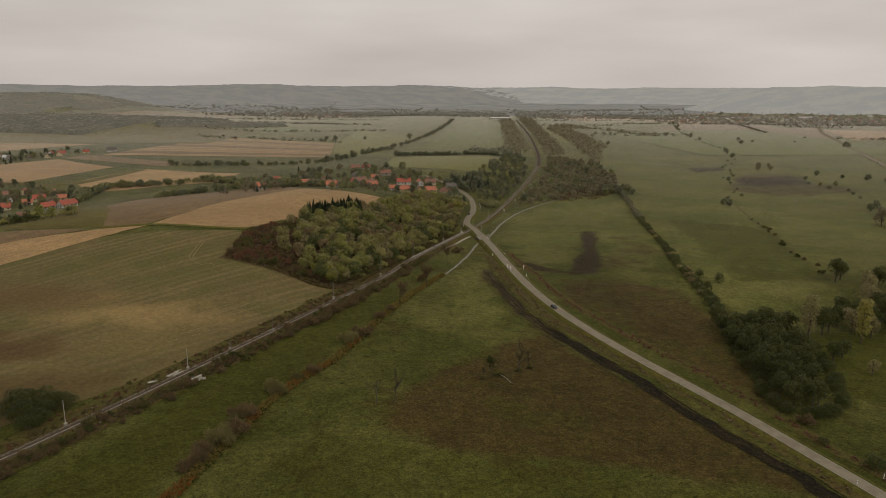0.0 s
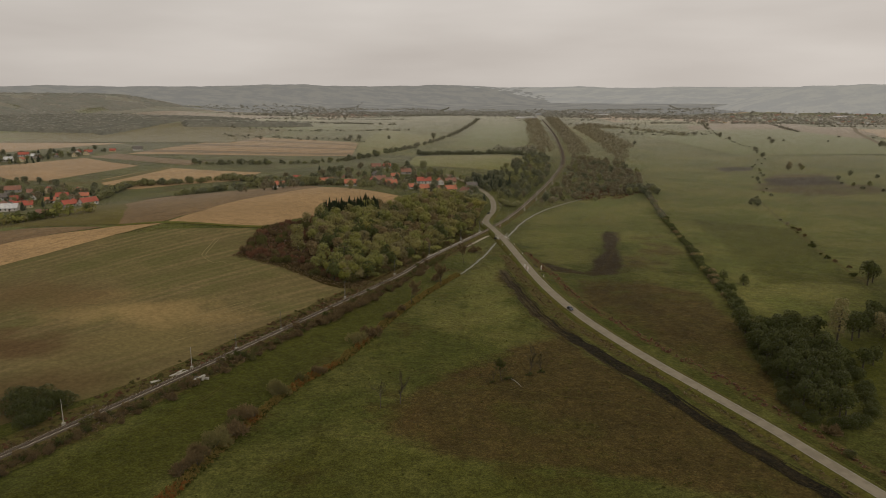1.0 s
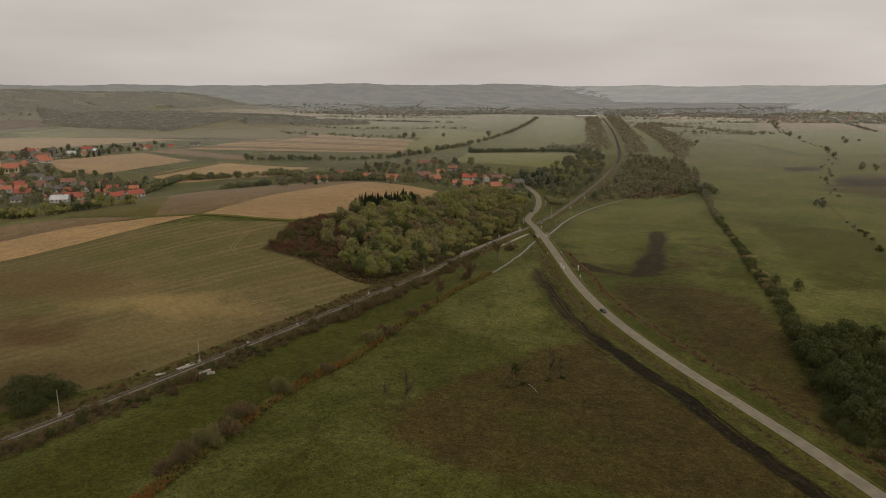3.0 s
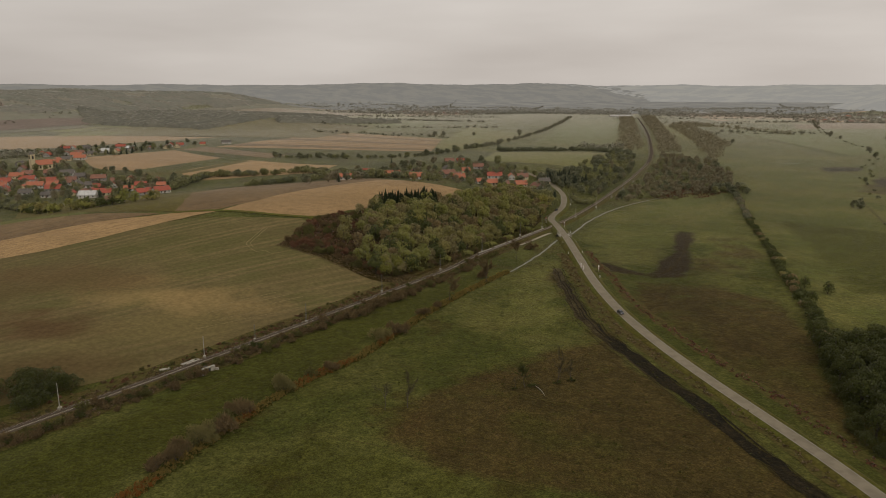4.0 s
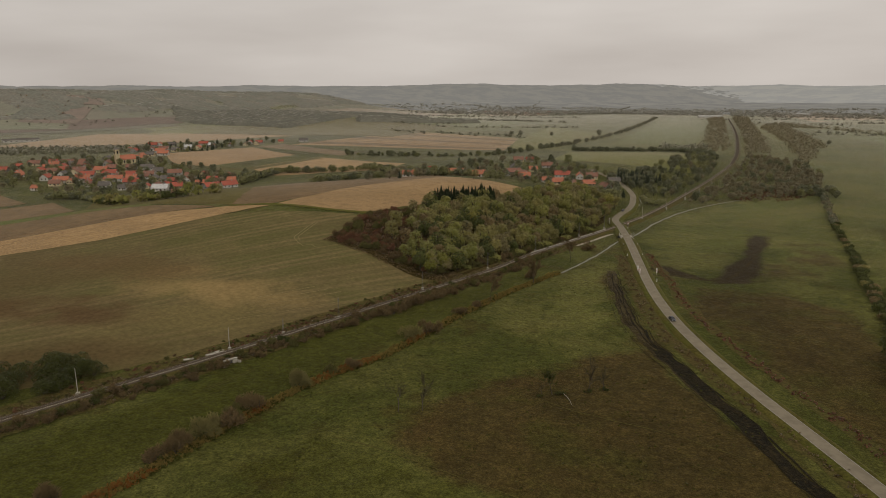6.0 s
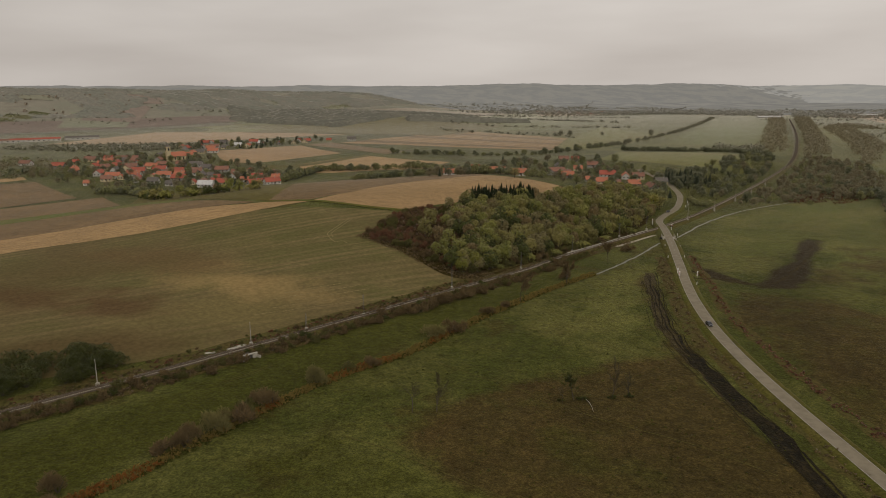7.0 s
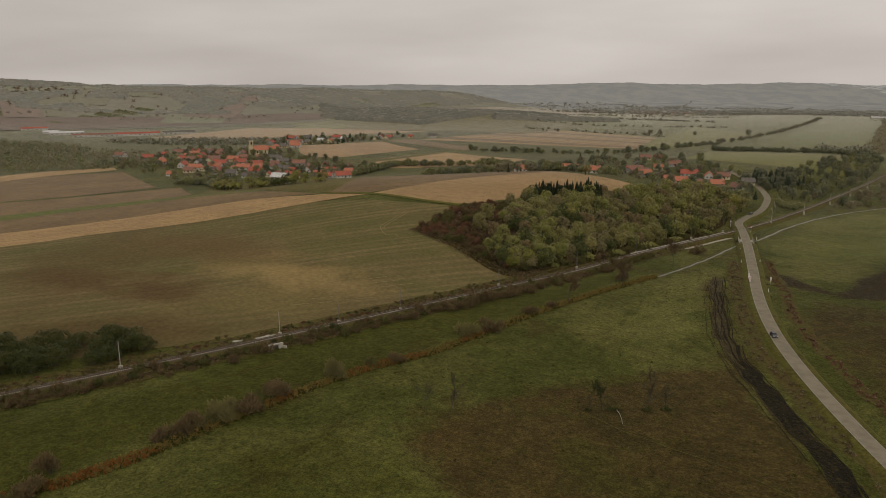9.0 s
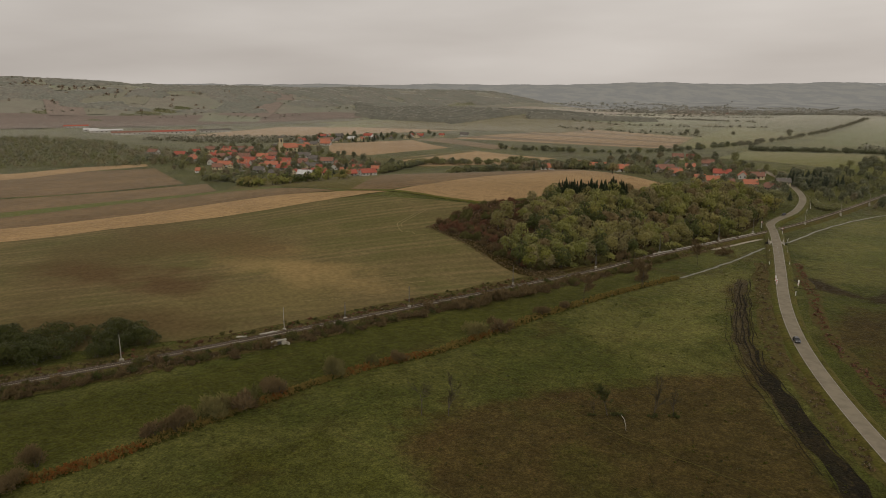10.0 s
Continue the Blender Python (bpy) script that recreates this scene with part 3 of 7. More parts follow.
ruled("field", [(-1240, 2300), (-1000, 2500), (-700, 2700)], [(-1500, 2600), (-1200, 2800), (-900, 2950)], 40, 0.3, M_PASTURE, "pale far pasture")
ruled("field", [(240, 1420), (245, 1700), (255, 1990)], [(268, 1400), (290, 1700), (330, 1990)], 25, 0.2, M_PASTURE, "bright green strip between tree belts")
ruled("field", [(640, 1370), (700, 1420), (745, 1400)], [(800, 1990), (860, 1950), (900, 1830)], 40, 0.25, M_PLOUGH, "brown far field beside the road")
ruled("field", [(850, 1500), (1000, 1520), (1300, 1560)], [(960, 1850), (1150, 1860), (1500, 1900)], 40, 0.25, M_ROSE, "reddish far field")
ruled("field", [(640, 1950), (760, 1960), (900, 1960)], [(680, 2100), (800, 2110), (930, 2080)], 40, 0.25, M_TAN, "tan far field before the town")
rf = random.Random(31)
for k in range(44):
    x, y = rf.uniform(-1000, 1400), rf.uniform(1500, 3200)
    w, d, a = rf.uniform(90, 260), rf.uniform(120, 330), rf.uniform(-0.3, 0.3)
    c, s = math.cos(a), math.sin(a)
    q = [(x + c * i * w - s * j * d, y + s * i * w + c * j * d) for i, j in ((-1, -1), (1, -1), (-1, 1), (1, 1))]
    if not any(-360 < px < 330 and py < 2350 for px, py in q):
        k2 = rf.randrange(5)
        ruled("field", q[:2], q[2:], 45, 0.25 + 0.006 * k, (M_PASTURE, M_GREEN, M_PLOUGH, M_OLIVE, M_ROSE)[k2], ("pale green", "green", "brown ploughed", "olive", "reddish")[k2] + " field on the far plain")
# hill soil and grass, greyed, lightened and given sheen to imitate haze
M_HILL = land("hazed_hillside_grass", (0.249, 0.232, 0.180), (0.222, 0.222, 0.167), (0.210, 0.188, 0.146), big=130, mid=28, sheen=0.85)
M_HILLFIELD = [land("hazed_hill_soil_brown", (0.226, 0.180, 0.147), (0.204, 0.166, 0.137), (0.186, 0.155, 0.126), big=60, mid=12, sheen=0.8), land("hazed_hill_grass_olive", (0.227, 0.222, 0.158), (0.244, 0.227, 0.167), (0.205, 0.194, 0.146), big=60, mid=12, sheen=0.8),
               land("hazed_hill_soil_rose", (0.265, 0.213, 0.172), (0.237, 0.195, 0.158), (0.215, 0.179, 0.146), big=60, mid=12, sheen=0.8), land("hazed_hill_pasture", (0.239, 0.246, 0.172), (0.255, 0.245, 0.179), (0.216, 0.211, 0.154), big=60, mid=12, sheen=0.8)]
for k in range(26):
    u = rf.uniform(0, 1)
    x, y = -2300 + 950 * u + rf.uniform(-180, 180), 860 + 840 * u + rf.uniform(-180, 180)
    w, d, a = rf.uniform(30, 80), rf.uniform(50, 130), rf.uniform(0.5, 1.1)
    c, s = math.cos(a), math.sin(a)
    q = [(x + c * i * w - s * j * d, y + s * i * w + c * j * d) for i, j in ((-1, -1), (1, -1), (-1, 1), (1, 1))]
    k2 = rf.randrange(4)
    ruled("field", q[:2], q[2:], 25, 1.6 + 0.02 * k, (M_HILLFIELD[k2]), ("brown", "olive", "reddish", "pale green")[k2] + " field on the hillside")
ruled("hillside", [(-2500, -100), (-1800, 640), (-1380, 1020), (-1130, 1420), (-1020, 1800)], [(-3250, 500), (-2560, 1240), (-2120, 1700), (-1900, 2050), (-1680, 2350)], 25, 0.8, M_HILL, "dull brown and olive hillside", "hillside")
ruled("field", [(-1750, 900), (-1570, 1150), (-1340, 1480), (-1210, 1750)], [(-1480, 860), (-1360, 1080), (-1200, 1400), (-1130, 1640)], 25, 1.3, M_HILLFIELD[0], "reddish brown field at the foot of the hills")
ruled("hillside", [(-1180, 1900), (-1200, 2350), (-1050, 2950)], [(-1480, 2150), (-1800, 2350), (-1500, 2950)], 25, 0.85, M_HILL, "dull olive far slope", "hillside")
strip("grass_track", [(-217, 446), (-188, 455), (-150, 456), (-124, 462)], 4, 5, 0.3, M_PATH, "grassy track along the field edge", "track", 0.5)
ruled("woodland_floor", [(-126, 402), (-89, 388), (-55, 380), (-34, 424), (0, 508), (12, 560)], [(-128, 462), (-108, 488), (-88, 508), (-60, 537), (-30, 580), (8, 660)],
      6, 0.3, M_LITTER, "leaf-strewn floor of the wood", "woodland floor")

# ---------------------------------------------------------------- road
ROAD = [(160.2, 70), (142.4, 118), (126.8, 160), (112.0, 200), (102.7, 225), (92.2, 250), (81.5, 275), (71.7, 300), (63.1, 325), (56.0, 350), (49.4, 380), (44.1, 412), (39.6, 445), (31, 502), (24, 543),
        (19.5, 566), (21.5, 592), (26.5, 622), (28, 655), (25, 692), (8, 740), (-20, 790)]
ROAD_LINE = even(ROAD, 230)
ROAD_Z = np.where(ROAD_LINE[:, 1] < 545, -1.25 + 1.25 * smooth(430, 505, ROAD_LINE[:, 1]), 0.0)
ROAD_Z = np.where(ROAD_LINE[:, 1] > 560, np.maximum(height(ROAD_LINE[:, 0], ROAD_LINE[:, 1]) + 0.4, 0.0 - 0.012 * (ROAD_LINE[:, 1] - 560)), ROAD_Z)
kern = np.ones(9) / 9
ROAD_Z = np.convolve(np.pad(ROAD_Z, 4, mode="edge"), kern, "valid")


def build_road():
    v, f = sweep(ROAD_LINE, ROAD_Z, [(-2.4, -0.02), (-1.2, 0.03), (0, 0.05), (1.2, 0.03), (2.4, -0.02)])
    tagged(new("road", mesh_of("road", v, f[:, ::-1], M_ASPHALT, True)), "narrow worn grey asphalt country road", "road", kind="structure")
    for s, nm in ((1, "edge_line"), (-1, "edge_line")):
        v, f = sweep(ROAD_LINE, ROAD_Z, [(s * 2.2 - 0.07, 0.012), (s * 2.2 + 0.07, 0.012)])
        tagged(new(nm, mesh_of(nm, v, f[:, ::-1], M_LINE)), "faded white edge line on the road", "road marking", kind="structure")
    for keep in (ROAD_LINE[:, 1] < 507, ROAD_LINE[:, 1] > 512):
        L, Zk = ROAD_LINE[keep], ROAD_Z[keep]
        v, f = sweep(L, Zk, [(-6.6, -4.2), (-5.3, -0.95), (-3.4, -0.06), (-2.5, -0.05), (2.5, -0.05), (3.4, -0.06), (5.3, -0.95), (6.6, -4.2)])
        tagged(new("road_verge", mesh_of("road_verge", v, f[:, ::-1], M_VERGE, True)), "grassy verge on the low road bank", "verge", kind="structure")


build_road()

# dashed centre line near the level crossing
for k in range(7):
    i = 126 + k * 3
    v, f = sweep(ROAD_LINE[i:i + 2], ROAD_Z[i:i + 2], [(-0.06, 0.062), (0.06, 0.062)])
    tagged(new("centre_dash", mesh_of("centre_dash", v, f[:, ::-1], M_LINE)), "white dash of the centre line", "road marking", "centre dashes", "structure")

# ---------------------------------------------------------------- railway
RAIL_LINE = even(RAIL, 760)
RAIL_Z = np.zeros(len(RAIL_LINE))


def beside(d, y0, y1):
    """A line that runs beside the railway, d metres to its south-east, between two northings."""
    t = np.gradient(RAIL_LINE, axis=0)
    t /= np.hypot(*t.T)[:, None]
    c = RAIL_LINE + np.stack([t[:, 1], -t[:, 0]], 1) * d
    return [tuple(v) for v in c[(c[:, 1] > y0) & (c[:, 1] < y1)][::6]]


def build_railway():
    v, f = sweep(RAIL_LINE, RAIL_Z, [(-5.2, -2.6), (-2.0, -0.5), (-1.5, -0.4), (1.5, -0.4), (2.0, -0.5), (5.2, -2.6)])
    tagged(new("railway_bank", mesh_of("railway_bank", v, f[:, ::-1], M_DITCH, True)), "weedy brown bank under a single railway track", "railway bank", kind="structure")
    v, f = sweep(RAIL_LINE, RAIL_Z, [(-1.95, -0.47), (-1.4, -0.2), (-1.0, -0.17), (0, -0.15), (1.0, -0.17), (1.4, -0.2), (1.95, -0.47)])
    tagged(new("ballast", mesh_of("ballast", v, f[:, ::-1], M_BALLAST, True)), "dark brown ballast between the sleepers", "ballast", kind="structure")
    for s in (-0.75, 0.75):
        v, f = sweep(RAIL_LINE, RAIL_Z, [(s - 0.07, -0.09), (s - 0.035, 0.06), (s + 0.035, 0.06), (s + 0.07, -0.09)])
        tagged(new("rail", mesh_of("rail", v, f[:, ::-1], M_STEEL)), "rusty steel rail with a worn top", "rail", kind="structure")


build_railway()
# strips of the ground along the line
ruled("railside_strip", beside(-2.2, 90, 545), beside(-13, 90, 545), 3, 0.3, M_DITCH, "brown weedy strip beside the railway", "verge", 1.2)
ruled("railside_strip", beside(4.6, 90, 500), beside(8.5, 90, 500), 3, 0.2, M_DITCH, "brown weedy strip below the railway", "verge", 1.6)
MUD_LINE = [(27, 424), (31.5, 392), (37, 360), (43.6, 330), (51, 309), (59.5, 291), (67, 273.5), (74.5, 257), (80, 243), (85, 228), (89.7, 216), (98.8, 197), (110, 170), (120, 140)]
M_CHURN = land("trampled_soil", (0.022, 0.019, 0.010), (0.032, 0.025, 0.012), (0.016, 0.014, 0.008), big=9, mid=2.4, fine=0.7, bump=1.0, grain=0.4)
M_TROD = land("trodden_brown_soil", (0.058, 0.044, 0.020), (0.070, 0.055, 0.022), (0.040, 0.031, 0.014), big=9, mid=2.4, fine=0.7, bump=0.9, grain=0.35)
strip("mud_track", [(x - 1.2, y - 0.5) for x, y in even(MUD_LINE[:7], 34)], 4.6, 2.0, 0.05, M_TROD, "brown trodden soil beside the ditch", "mud", 2.6)
strip("mud_track", [(x - 0.3, y - 0.2) for x, y in even(MUD_LINE[4:], 44)], 5.0, 2.0, 0.07, M_CHURN, "dark trampled soil along the ditch", "mud", 2.6)
strip("mud_track", [(x + 1.2, y + 0.7) for x, y in MUD_LINE[3:]], 1.3, 2.0, 0.10, M_MUD, "black churned mud along the ditch", "mud", 1.8)
strip("mud_track", MUD_LINE[7:], 2.8, 2.0, 0.11, M_MUD, "black churned mud along the ditch", "mud", 2.0)
rm = random.Random(12)
for k, (off, width) in enumerate(((-2.5, 0.24), (-1.9, 0.34), (-1.3, 0.3), (-0.7, 0.42), (0.0, 0.5), (0.7, 0.4), (1.4, 0.42), (2.0, 0.5), (2.5, 0.3), (-5.2, 0.16), (-4.2, 0.2), (-3.4, 0.16))):
    shift = [(x + off + 0.5 * math.sin(0.043 * y + 2.3 * k) + 0.3 * math.sin(0.17 * y + 1.7 * k), y + 0.6 * off) for x, y in even(MUD_LINE[:8 if k > 8 else 14], 48)]
    a = rm.randrange(0, 5)
    while a < len(shift) - 4:
        b = min(len(shift), a + rm.randint(8, 22))
        strip("wheel_rut", shift[a:b], width * rm.uniform(0.5, 1.1), 1.4, 0.15 + 0.006 * k, M_MUD, "wet black wheel rut in the grass", "rut", 0.9)
        a = b + rm.randint(-1, 3)
strip("ditch_strip", [(29, 462), (34, 425), (41, 385), (51, 334), (64, 302), (75, 276), (90, 244), (103, 212), (114, 178), (138, 120)], 6.5, 4, 0.08, M_DITCH, "ditch of dry reddish grass beside the road", "ditch", 2.0)
strip("ditch_strip", [(45, 470), (49, 440), (55, 415), (63, 368), (75, 330), (88, 296), (104, 258), (117, 220), (127, 190), (160, 120)], 5, 4, 0.08, M_DITCH, "ditch of dry reddish grass beside the road", "ditch", 2.0)
M_TRACK = land("trodden_grass", (0.098, 0.084, 0.026), (0.088, 0.076, 0.022), (0.070, 0.056, 0.018), big=12, mid=2)
M_SOILTRACK = land("trodden_soil", (0.040, 0.030, 0.012), (0.055, 0.040, 0.016), (0.03, 0.023, 0.01), big=12, mid=2)
for line, width, mat, label in (([(-35, 215), (-16, 211), (0, 205), (20, 199), (58, 190), (97, 178)], 0.32, M_TRACK, "faint trodden path across the meadow"),
                                ([(-30, 273), (-13, 266), (2, 261), (29, 249), (56, 242), (74, 233)], 0.32, M_TRACK, "faint trodden path across the meadow"),
                                ([(2, 318), (26, 308), (37, 302)], 0.32, M_TRACK, "faint trodden path across the meadow"),
                                ([(42, 424), (52, 421), (62, 424), (75, 417), (86, 428), (98, 462), (108, 500)], 1.4, M_SOILTRACK, "dark trodden path along the pasture"),
                                ([(30, 431), (36, 428), (42, 424)], 1.0, M_SOILTRACK, "dark trodden path beside the road"),
                                ([(360, 918), (470, 932), (600, 950)], 1.4, M_DITCH, "dark ditch across the far pasture"),
                                ([(190, 756), (262, 770), (300, 735)], 1.1, M_DITCH, "dark ditch across the far pasture"),
                                ([(288, 719), (262, 599), (238, 472), (228, 400)], 1.6, M_TRACK, "pale ditch line over the pasture")):
    strip("path", line, width, 2.5, 0.08, mat, label, "path", 0.8)
for off in (0.0, 1.3):
    strip("wheel_track", [(-89 + off, 233), (-87 + off, 239), (-85 + off, 246), (-83.5 + off, 252)], 0.3, 1.5, 0.08, M_TRACK, "pale wheel track in the wet meadow", "track", 1.2)
for line, width in (([(-147, 428), (-146, 413), (-145, 398), (-140, 392), (-134, 387)], 0.5), ([(-145, 428), (-144, 411), (-143, 399), (-139, 394)], 0.5), ([(-134, 387), (-131, 391), (-127, 388)], 0.5)):
    strip("wheel_track", line, width, 2.0, 0.24, M_FAINT, "faint pale wheel track in the young crop", "track", 0.3)
for k in range(5):
    a, b = np.array((-118.0, 291.0)) + k * np.array((-1.2, 5.5)), np.array((-84.0, 334.0)) + k * np.array((-3.5, 4.0))
    strip("drill_row", [tuple(a + (b - a) * (0.1 * (k % 3))), tuple((a + b) / 2 + 1.0), tuple(b - (b - a) * (0.12 * ((k + 1) % 3)))], 0.35, 1.6, 0.24, M_FAINT, "pale bare drill row in the young crop", "drill row", 0.5)
for line, width in (([(297, 1042), (306, 1040)], 2.0), ([(304, 1027), (313, 1026)], 2.4), ([(314, 1028), (326, 1026)], 3.0)):
    strip("puddle", line, width, 3, 0.2, M_WATER, "shallow puddle in the far pasture", "puddle", 1.5)
STREAM = [(150, 745), (95, 673), (66, 623), (46, 566), (35, 524), (26, 500), (15, 455), (2, 413), (-16, 372), (-30, 332)]
M_BANK = land("dry_bank_grass", (0.104, 0.092, 0.034), (0.084, 0.082, 0.024), (0.060, 0.058, 0.018), big=8, mid=2.0)
strip("stream_bank", STREAM, 3.4, 3, 0.05, M_BANK, "pale dry grass along the stream", "bank", 1.6)
strip("stream", STREAM[:8], 1.25, 2.0, 0.09, M_WATER, "narrow pale stream reflecting the sky", "stream", 0.9)
strip("stream", STREAM[7:], 0.7, 2.0, 0.09, M_WATER, "narrow stream in the grass", "stream", 1.0)
strip("far_road", [(560, 850), (625, 1012), (758, 1351), (900, 1720), (985, 1900), (1172, 2352)], 9, 25, 0.5, M_ASPHALT, "pale far country road", "road")
ruled("gravel_strip", beside(5.3, 478, 536), beside(7.6, 478, 536), 2.5, 0.32, M_GRAVEL, "pale gravel strip below the track", "gravel", 0.4)

# ---------------------------------------------------------------- plants
M_BARK = plain("bark", (0.10, 0.082, 0.062), (0.06, 0.05, 0.04), size=0.5, bump=0.5)
M_LEAF = {
    "green": leaf_mat("leaf_green", (0.217, 0.228, 0.062), (0.325, 0.308, 0.091), 0.3, island=0.25),
    "tip": leaf_mat("leaf_lime", (0.22, 0.225, 0.045), (0.31, 0.29, 0.07), 0.3),
    "dark": leaf_mat("leaf_dark_green", (0.086, 0.101, 0.032), (0.136, 0.145, 0.046), 0.2),
    "olive": leaf_mat("leaf_olive", (0.245, 0.223, 0.078), (0.342, 0.299, 0.105), 0.3, island=0.25),
    "yellow": leaf_mat("leaf_yellow_green", (0.27, 0.25, 0.065), (0.35, 0.31, 0.085), 0.2),
    "rust": leaf_mat("leaf_rust", (0.180, 0.088, 0.052), (0.215, 0.116, 0.060), 0.3),
    "brown": leaf_mat("twig_brown", (0.222, 0.165, 0.075), (0.291, 0.217, 0.103), 0.3, island=0.25),
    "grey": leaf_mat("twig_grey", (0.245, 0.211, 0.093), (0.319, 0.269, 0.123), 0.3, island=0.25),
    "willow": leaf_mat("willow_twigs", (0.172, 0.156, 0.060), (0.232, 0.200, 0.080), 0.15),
    "bush": leaf_mat("bush_twigs", (0.144, 0.106, 0.050), (0.202, 0.146, 0.070), 0.15),
    "twig": leaf_mat("sapling_twigs", (0.070, 0.062, 0.034), (0.098, 0.084, 0.044), 0.15),
    "sallow": leaf_mat("sallow_olive", (0.105, 0.102, 0.034), (0.155, 0.142, 0.050), 0.15),
    "deep": leaf_mat("leaf_deep_green", (0.064, 0.075, 0.023), (0.102, 0.108, 0.032), 0.2),
    "spruce": leaf_mat("needle_dark", (0.026, 0.038, 0.018), (0.048, 0.062, 0.028), 0.2),
    "reed": leaf_mat("reed_orange", (0.23, 0.088, 0.022), (0.28, 0.135, 0.038), 0.1, island=0.9),
    "straw": leaf_mat("reed_straw", (0.30, 0.205, 0.06), (0.16, 0.14, 0.04), 0.1, island=0.9),
    "scrub": leaf_mat("scrub_brown", (0.130, 0.096, 0.046), (0.20, 0.140, 0.068), 0.2, island=0.8),
    "grass": leaf_mat("tuft_green", (0.085, 0.09, 0.018), (0.055, 0.055, 0.012), 0.1, island=0.9),
    "thorn": leaf_mat("thorn_red_brown", (0.200, 0.090, 0.056), (0.140, 0.086, 0.046), 0.3, island=0.9),
    "redscrub": leaf_mat("scrub_red", (0.20, 0.095, 0.055), (0.145, 0.075, 0.045), 0.2, island=0.9),
    # far foliage from here on: haze painted in by paler colours and more sheen
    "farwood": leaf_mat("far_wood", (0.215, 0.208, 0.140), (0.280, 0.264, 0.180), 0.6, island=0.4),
    "fardark": leaf_mat("hazed_dark_leaf", (0.150, 0.160, 0.092), (0.205, 0.208, 0.120), 0.45, island=0.3),
    "fargreen": leaf_mat("hazed_green_leaf", (0.215, 0.218, 0.098), (0.290, 0.278, 0.124), 0.35, island=0.3),
    "fargrey": leaf_mat("hazed_grey_twigs", (0.225, 0.196, 0.118), (0.295, 0.252, 0.152), 0.4, island=0.3),
    "farneedle": leaf_mat("hazed_needles", (0.060, 0.074, 0.046), (0.088, 0.100, 0.062), 0.5),
    "hillwood": leaf_mat("hazed_hill_wood", (0.185, 0.176, 0.126), (0.245, 0.226, 0.162), 0.6, island=0.4),
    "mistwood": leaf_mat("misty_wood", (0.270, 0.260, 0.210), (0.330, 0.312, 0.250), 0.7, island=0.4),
    "farautumn": leaf_mat("hazed_autumn_wood", (0.27, 0.19, 0.125), (0.25, 0.20, 0.135), 0.5, island=0.5),
}


OUTWARD = {}


def leafy(name, V, F, material, out):
    """A crown whose leaves are shaded by the way their branch faces."""
    me = mesh_of(name, V, F, material, True)
    if out is not None:
        OUTWARD[me.name] = np.repeat(out, 4, 0)
        me.normals_split_custom_set_from_vertices(OUTWARD[me.name].tolist())
    return me


def cards(rng, centres, normals, sizes):
    """Small bent leaf clumps: four corners each, folded along the middle."""
    n = len(centres)
    t = rng.normal(size=(n, 3))
    nn = normals / (np.linalg.norm(normals, axis=1)[:, None] + 1e-9)
    t -= (t * nn).sum(1)[:, None] * nn
    t /= np.linalg.norm(t, axis=1)[:, None] + 1e-9
    b = np.cross(nn, t)
    s = sizes[:, None]
    a0 = centres - t * s * 0.6
    a1 = centres + b * s * 0.5 * rng.uniform(0.7, 1.2, (n, 1)) - nn * s * 0.22
    a2 = centres + t * s * rng.uniform(0.5, 0.8, (n, 1))
    a3 = centres - b * s * 0.5 * rng.uniform(0.7, 1.2, (n, 1)) - nn * s * 0.22
    V = np.stack([a0, a1, a2, a3], 1).reshape(-1, 3)
    i = np.arange(n) * 4
    F = np.concatenate([np.stack([i, i + 2, i + 1], 1), np.stack([i, i + 3, i + 2], 1)])
    return V, F


def lobe_cards(rng, lobes, n, size):
    L = np.array(lobes, float)
    area = L[:, 3] * L[:, 5]
    k = rng.choice(len(L), n, p=area / area.sum())
    d = rng.normal(size=(n, 3))
    d[:, 2] = np.where(rng.random(n) < 0.62, np.abs(d[:, 2]), d[:, 2])
    d /= np.linalg.norm(d, axis=1)[:, None]
    r = rng.uniform(0.62, 1.06, (n, 1)) ** 0.6
    c = L[k, :3] + d * L[k, 3:6] * r
    keep = c[:, 2] > 0.1
    nrm = d * 0.7 + rng.normal(scale=0.8, size=(n, 3)) + np.array((0, 0, 0.3))
    nrm *= np.where((nrm * d).sum(1) < 0, -1, 1)[:, None]
    V, F = cards(rng, c[keep], nrm[keep], size * rng.uniform(0.6, 1.3, keep.sum()))
    nn = nrm / np.linalg.norm(nrm, axis=1)[:, None]
    out = d + 0.45 * nn + np.array((0, 0, 0.25))
    return V, F, (out / np.linalg.norm(out, axis=1)[:, None])[keep]


def trunk_bm(rng, h, r, limbs=5, reach=0.35):
    bm = bmesh.new()
    lean = rng.normal(scale=0.03, size=2)
    tops = [Vector((0, 0, -0.5))]
    for k in (0.4, 0.75, 1.0):
        p = Vector((lean[0] * h * k, lean[1] * h * k, h * 0.8 * k))
        tube(bm, tops[-1], p, r * (1.1 - 0.5 * (len(tops) - 1) / 3), r * (1.1 - 0.5 * len(tops) / 3), 6)
        tops.append(p)
    for i in range(limbs):
        a, z = 6.2832 * i / limbs + rng.uniform(0, 1), h * rng.uniform(0.3, 0.6)
        e = Vector((math.cos(a) * h * reach, math.sin(a) * h * reach, z + h * rng.uniform(0.15, 0.35)))
        tube(bm, (0, 0, z), e, r * 0.42, r * 0.1, 4)
    return bm


def to_mesh(bm, name, material):
    me = bpy.data.meshes.new(name)
    bm.to_mesh(me)
    bm.free()
    me.materials.append(material)
    return me


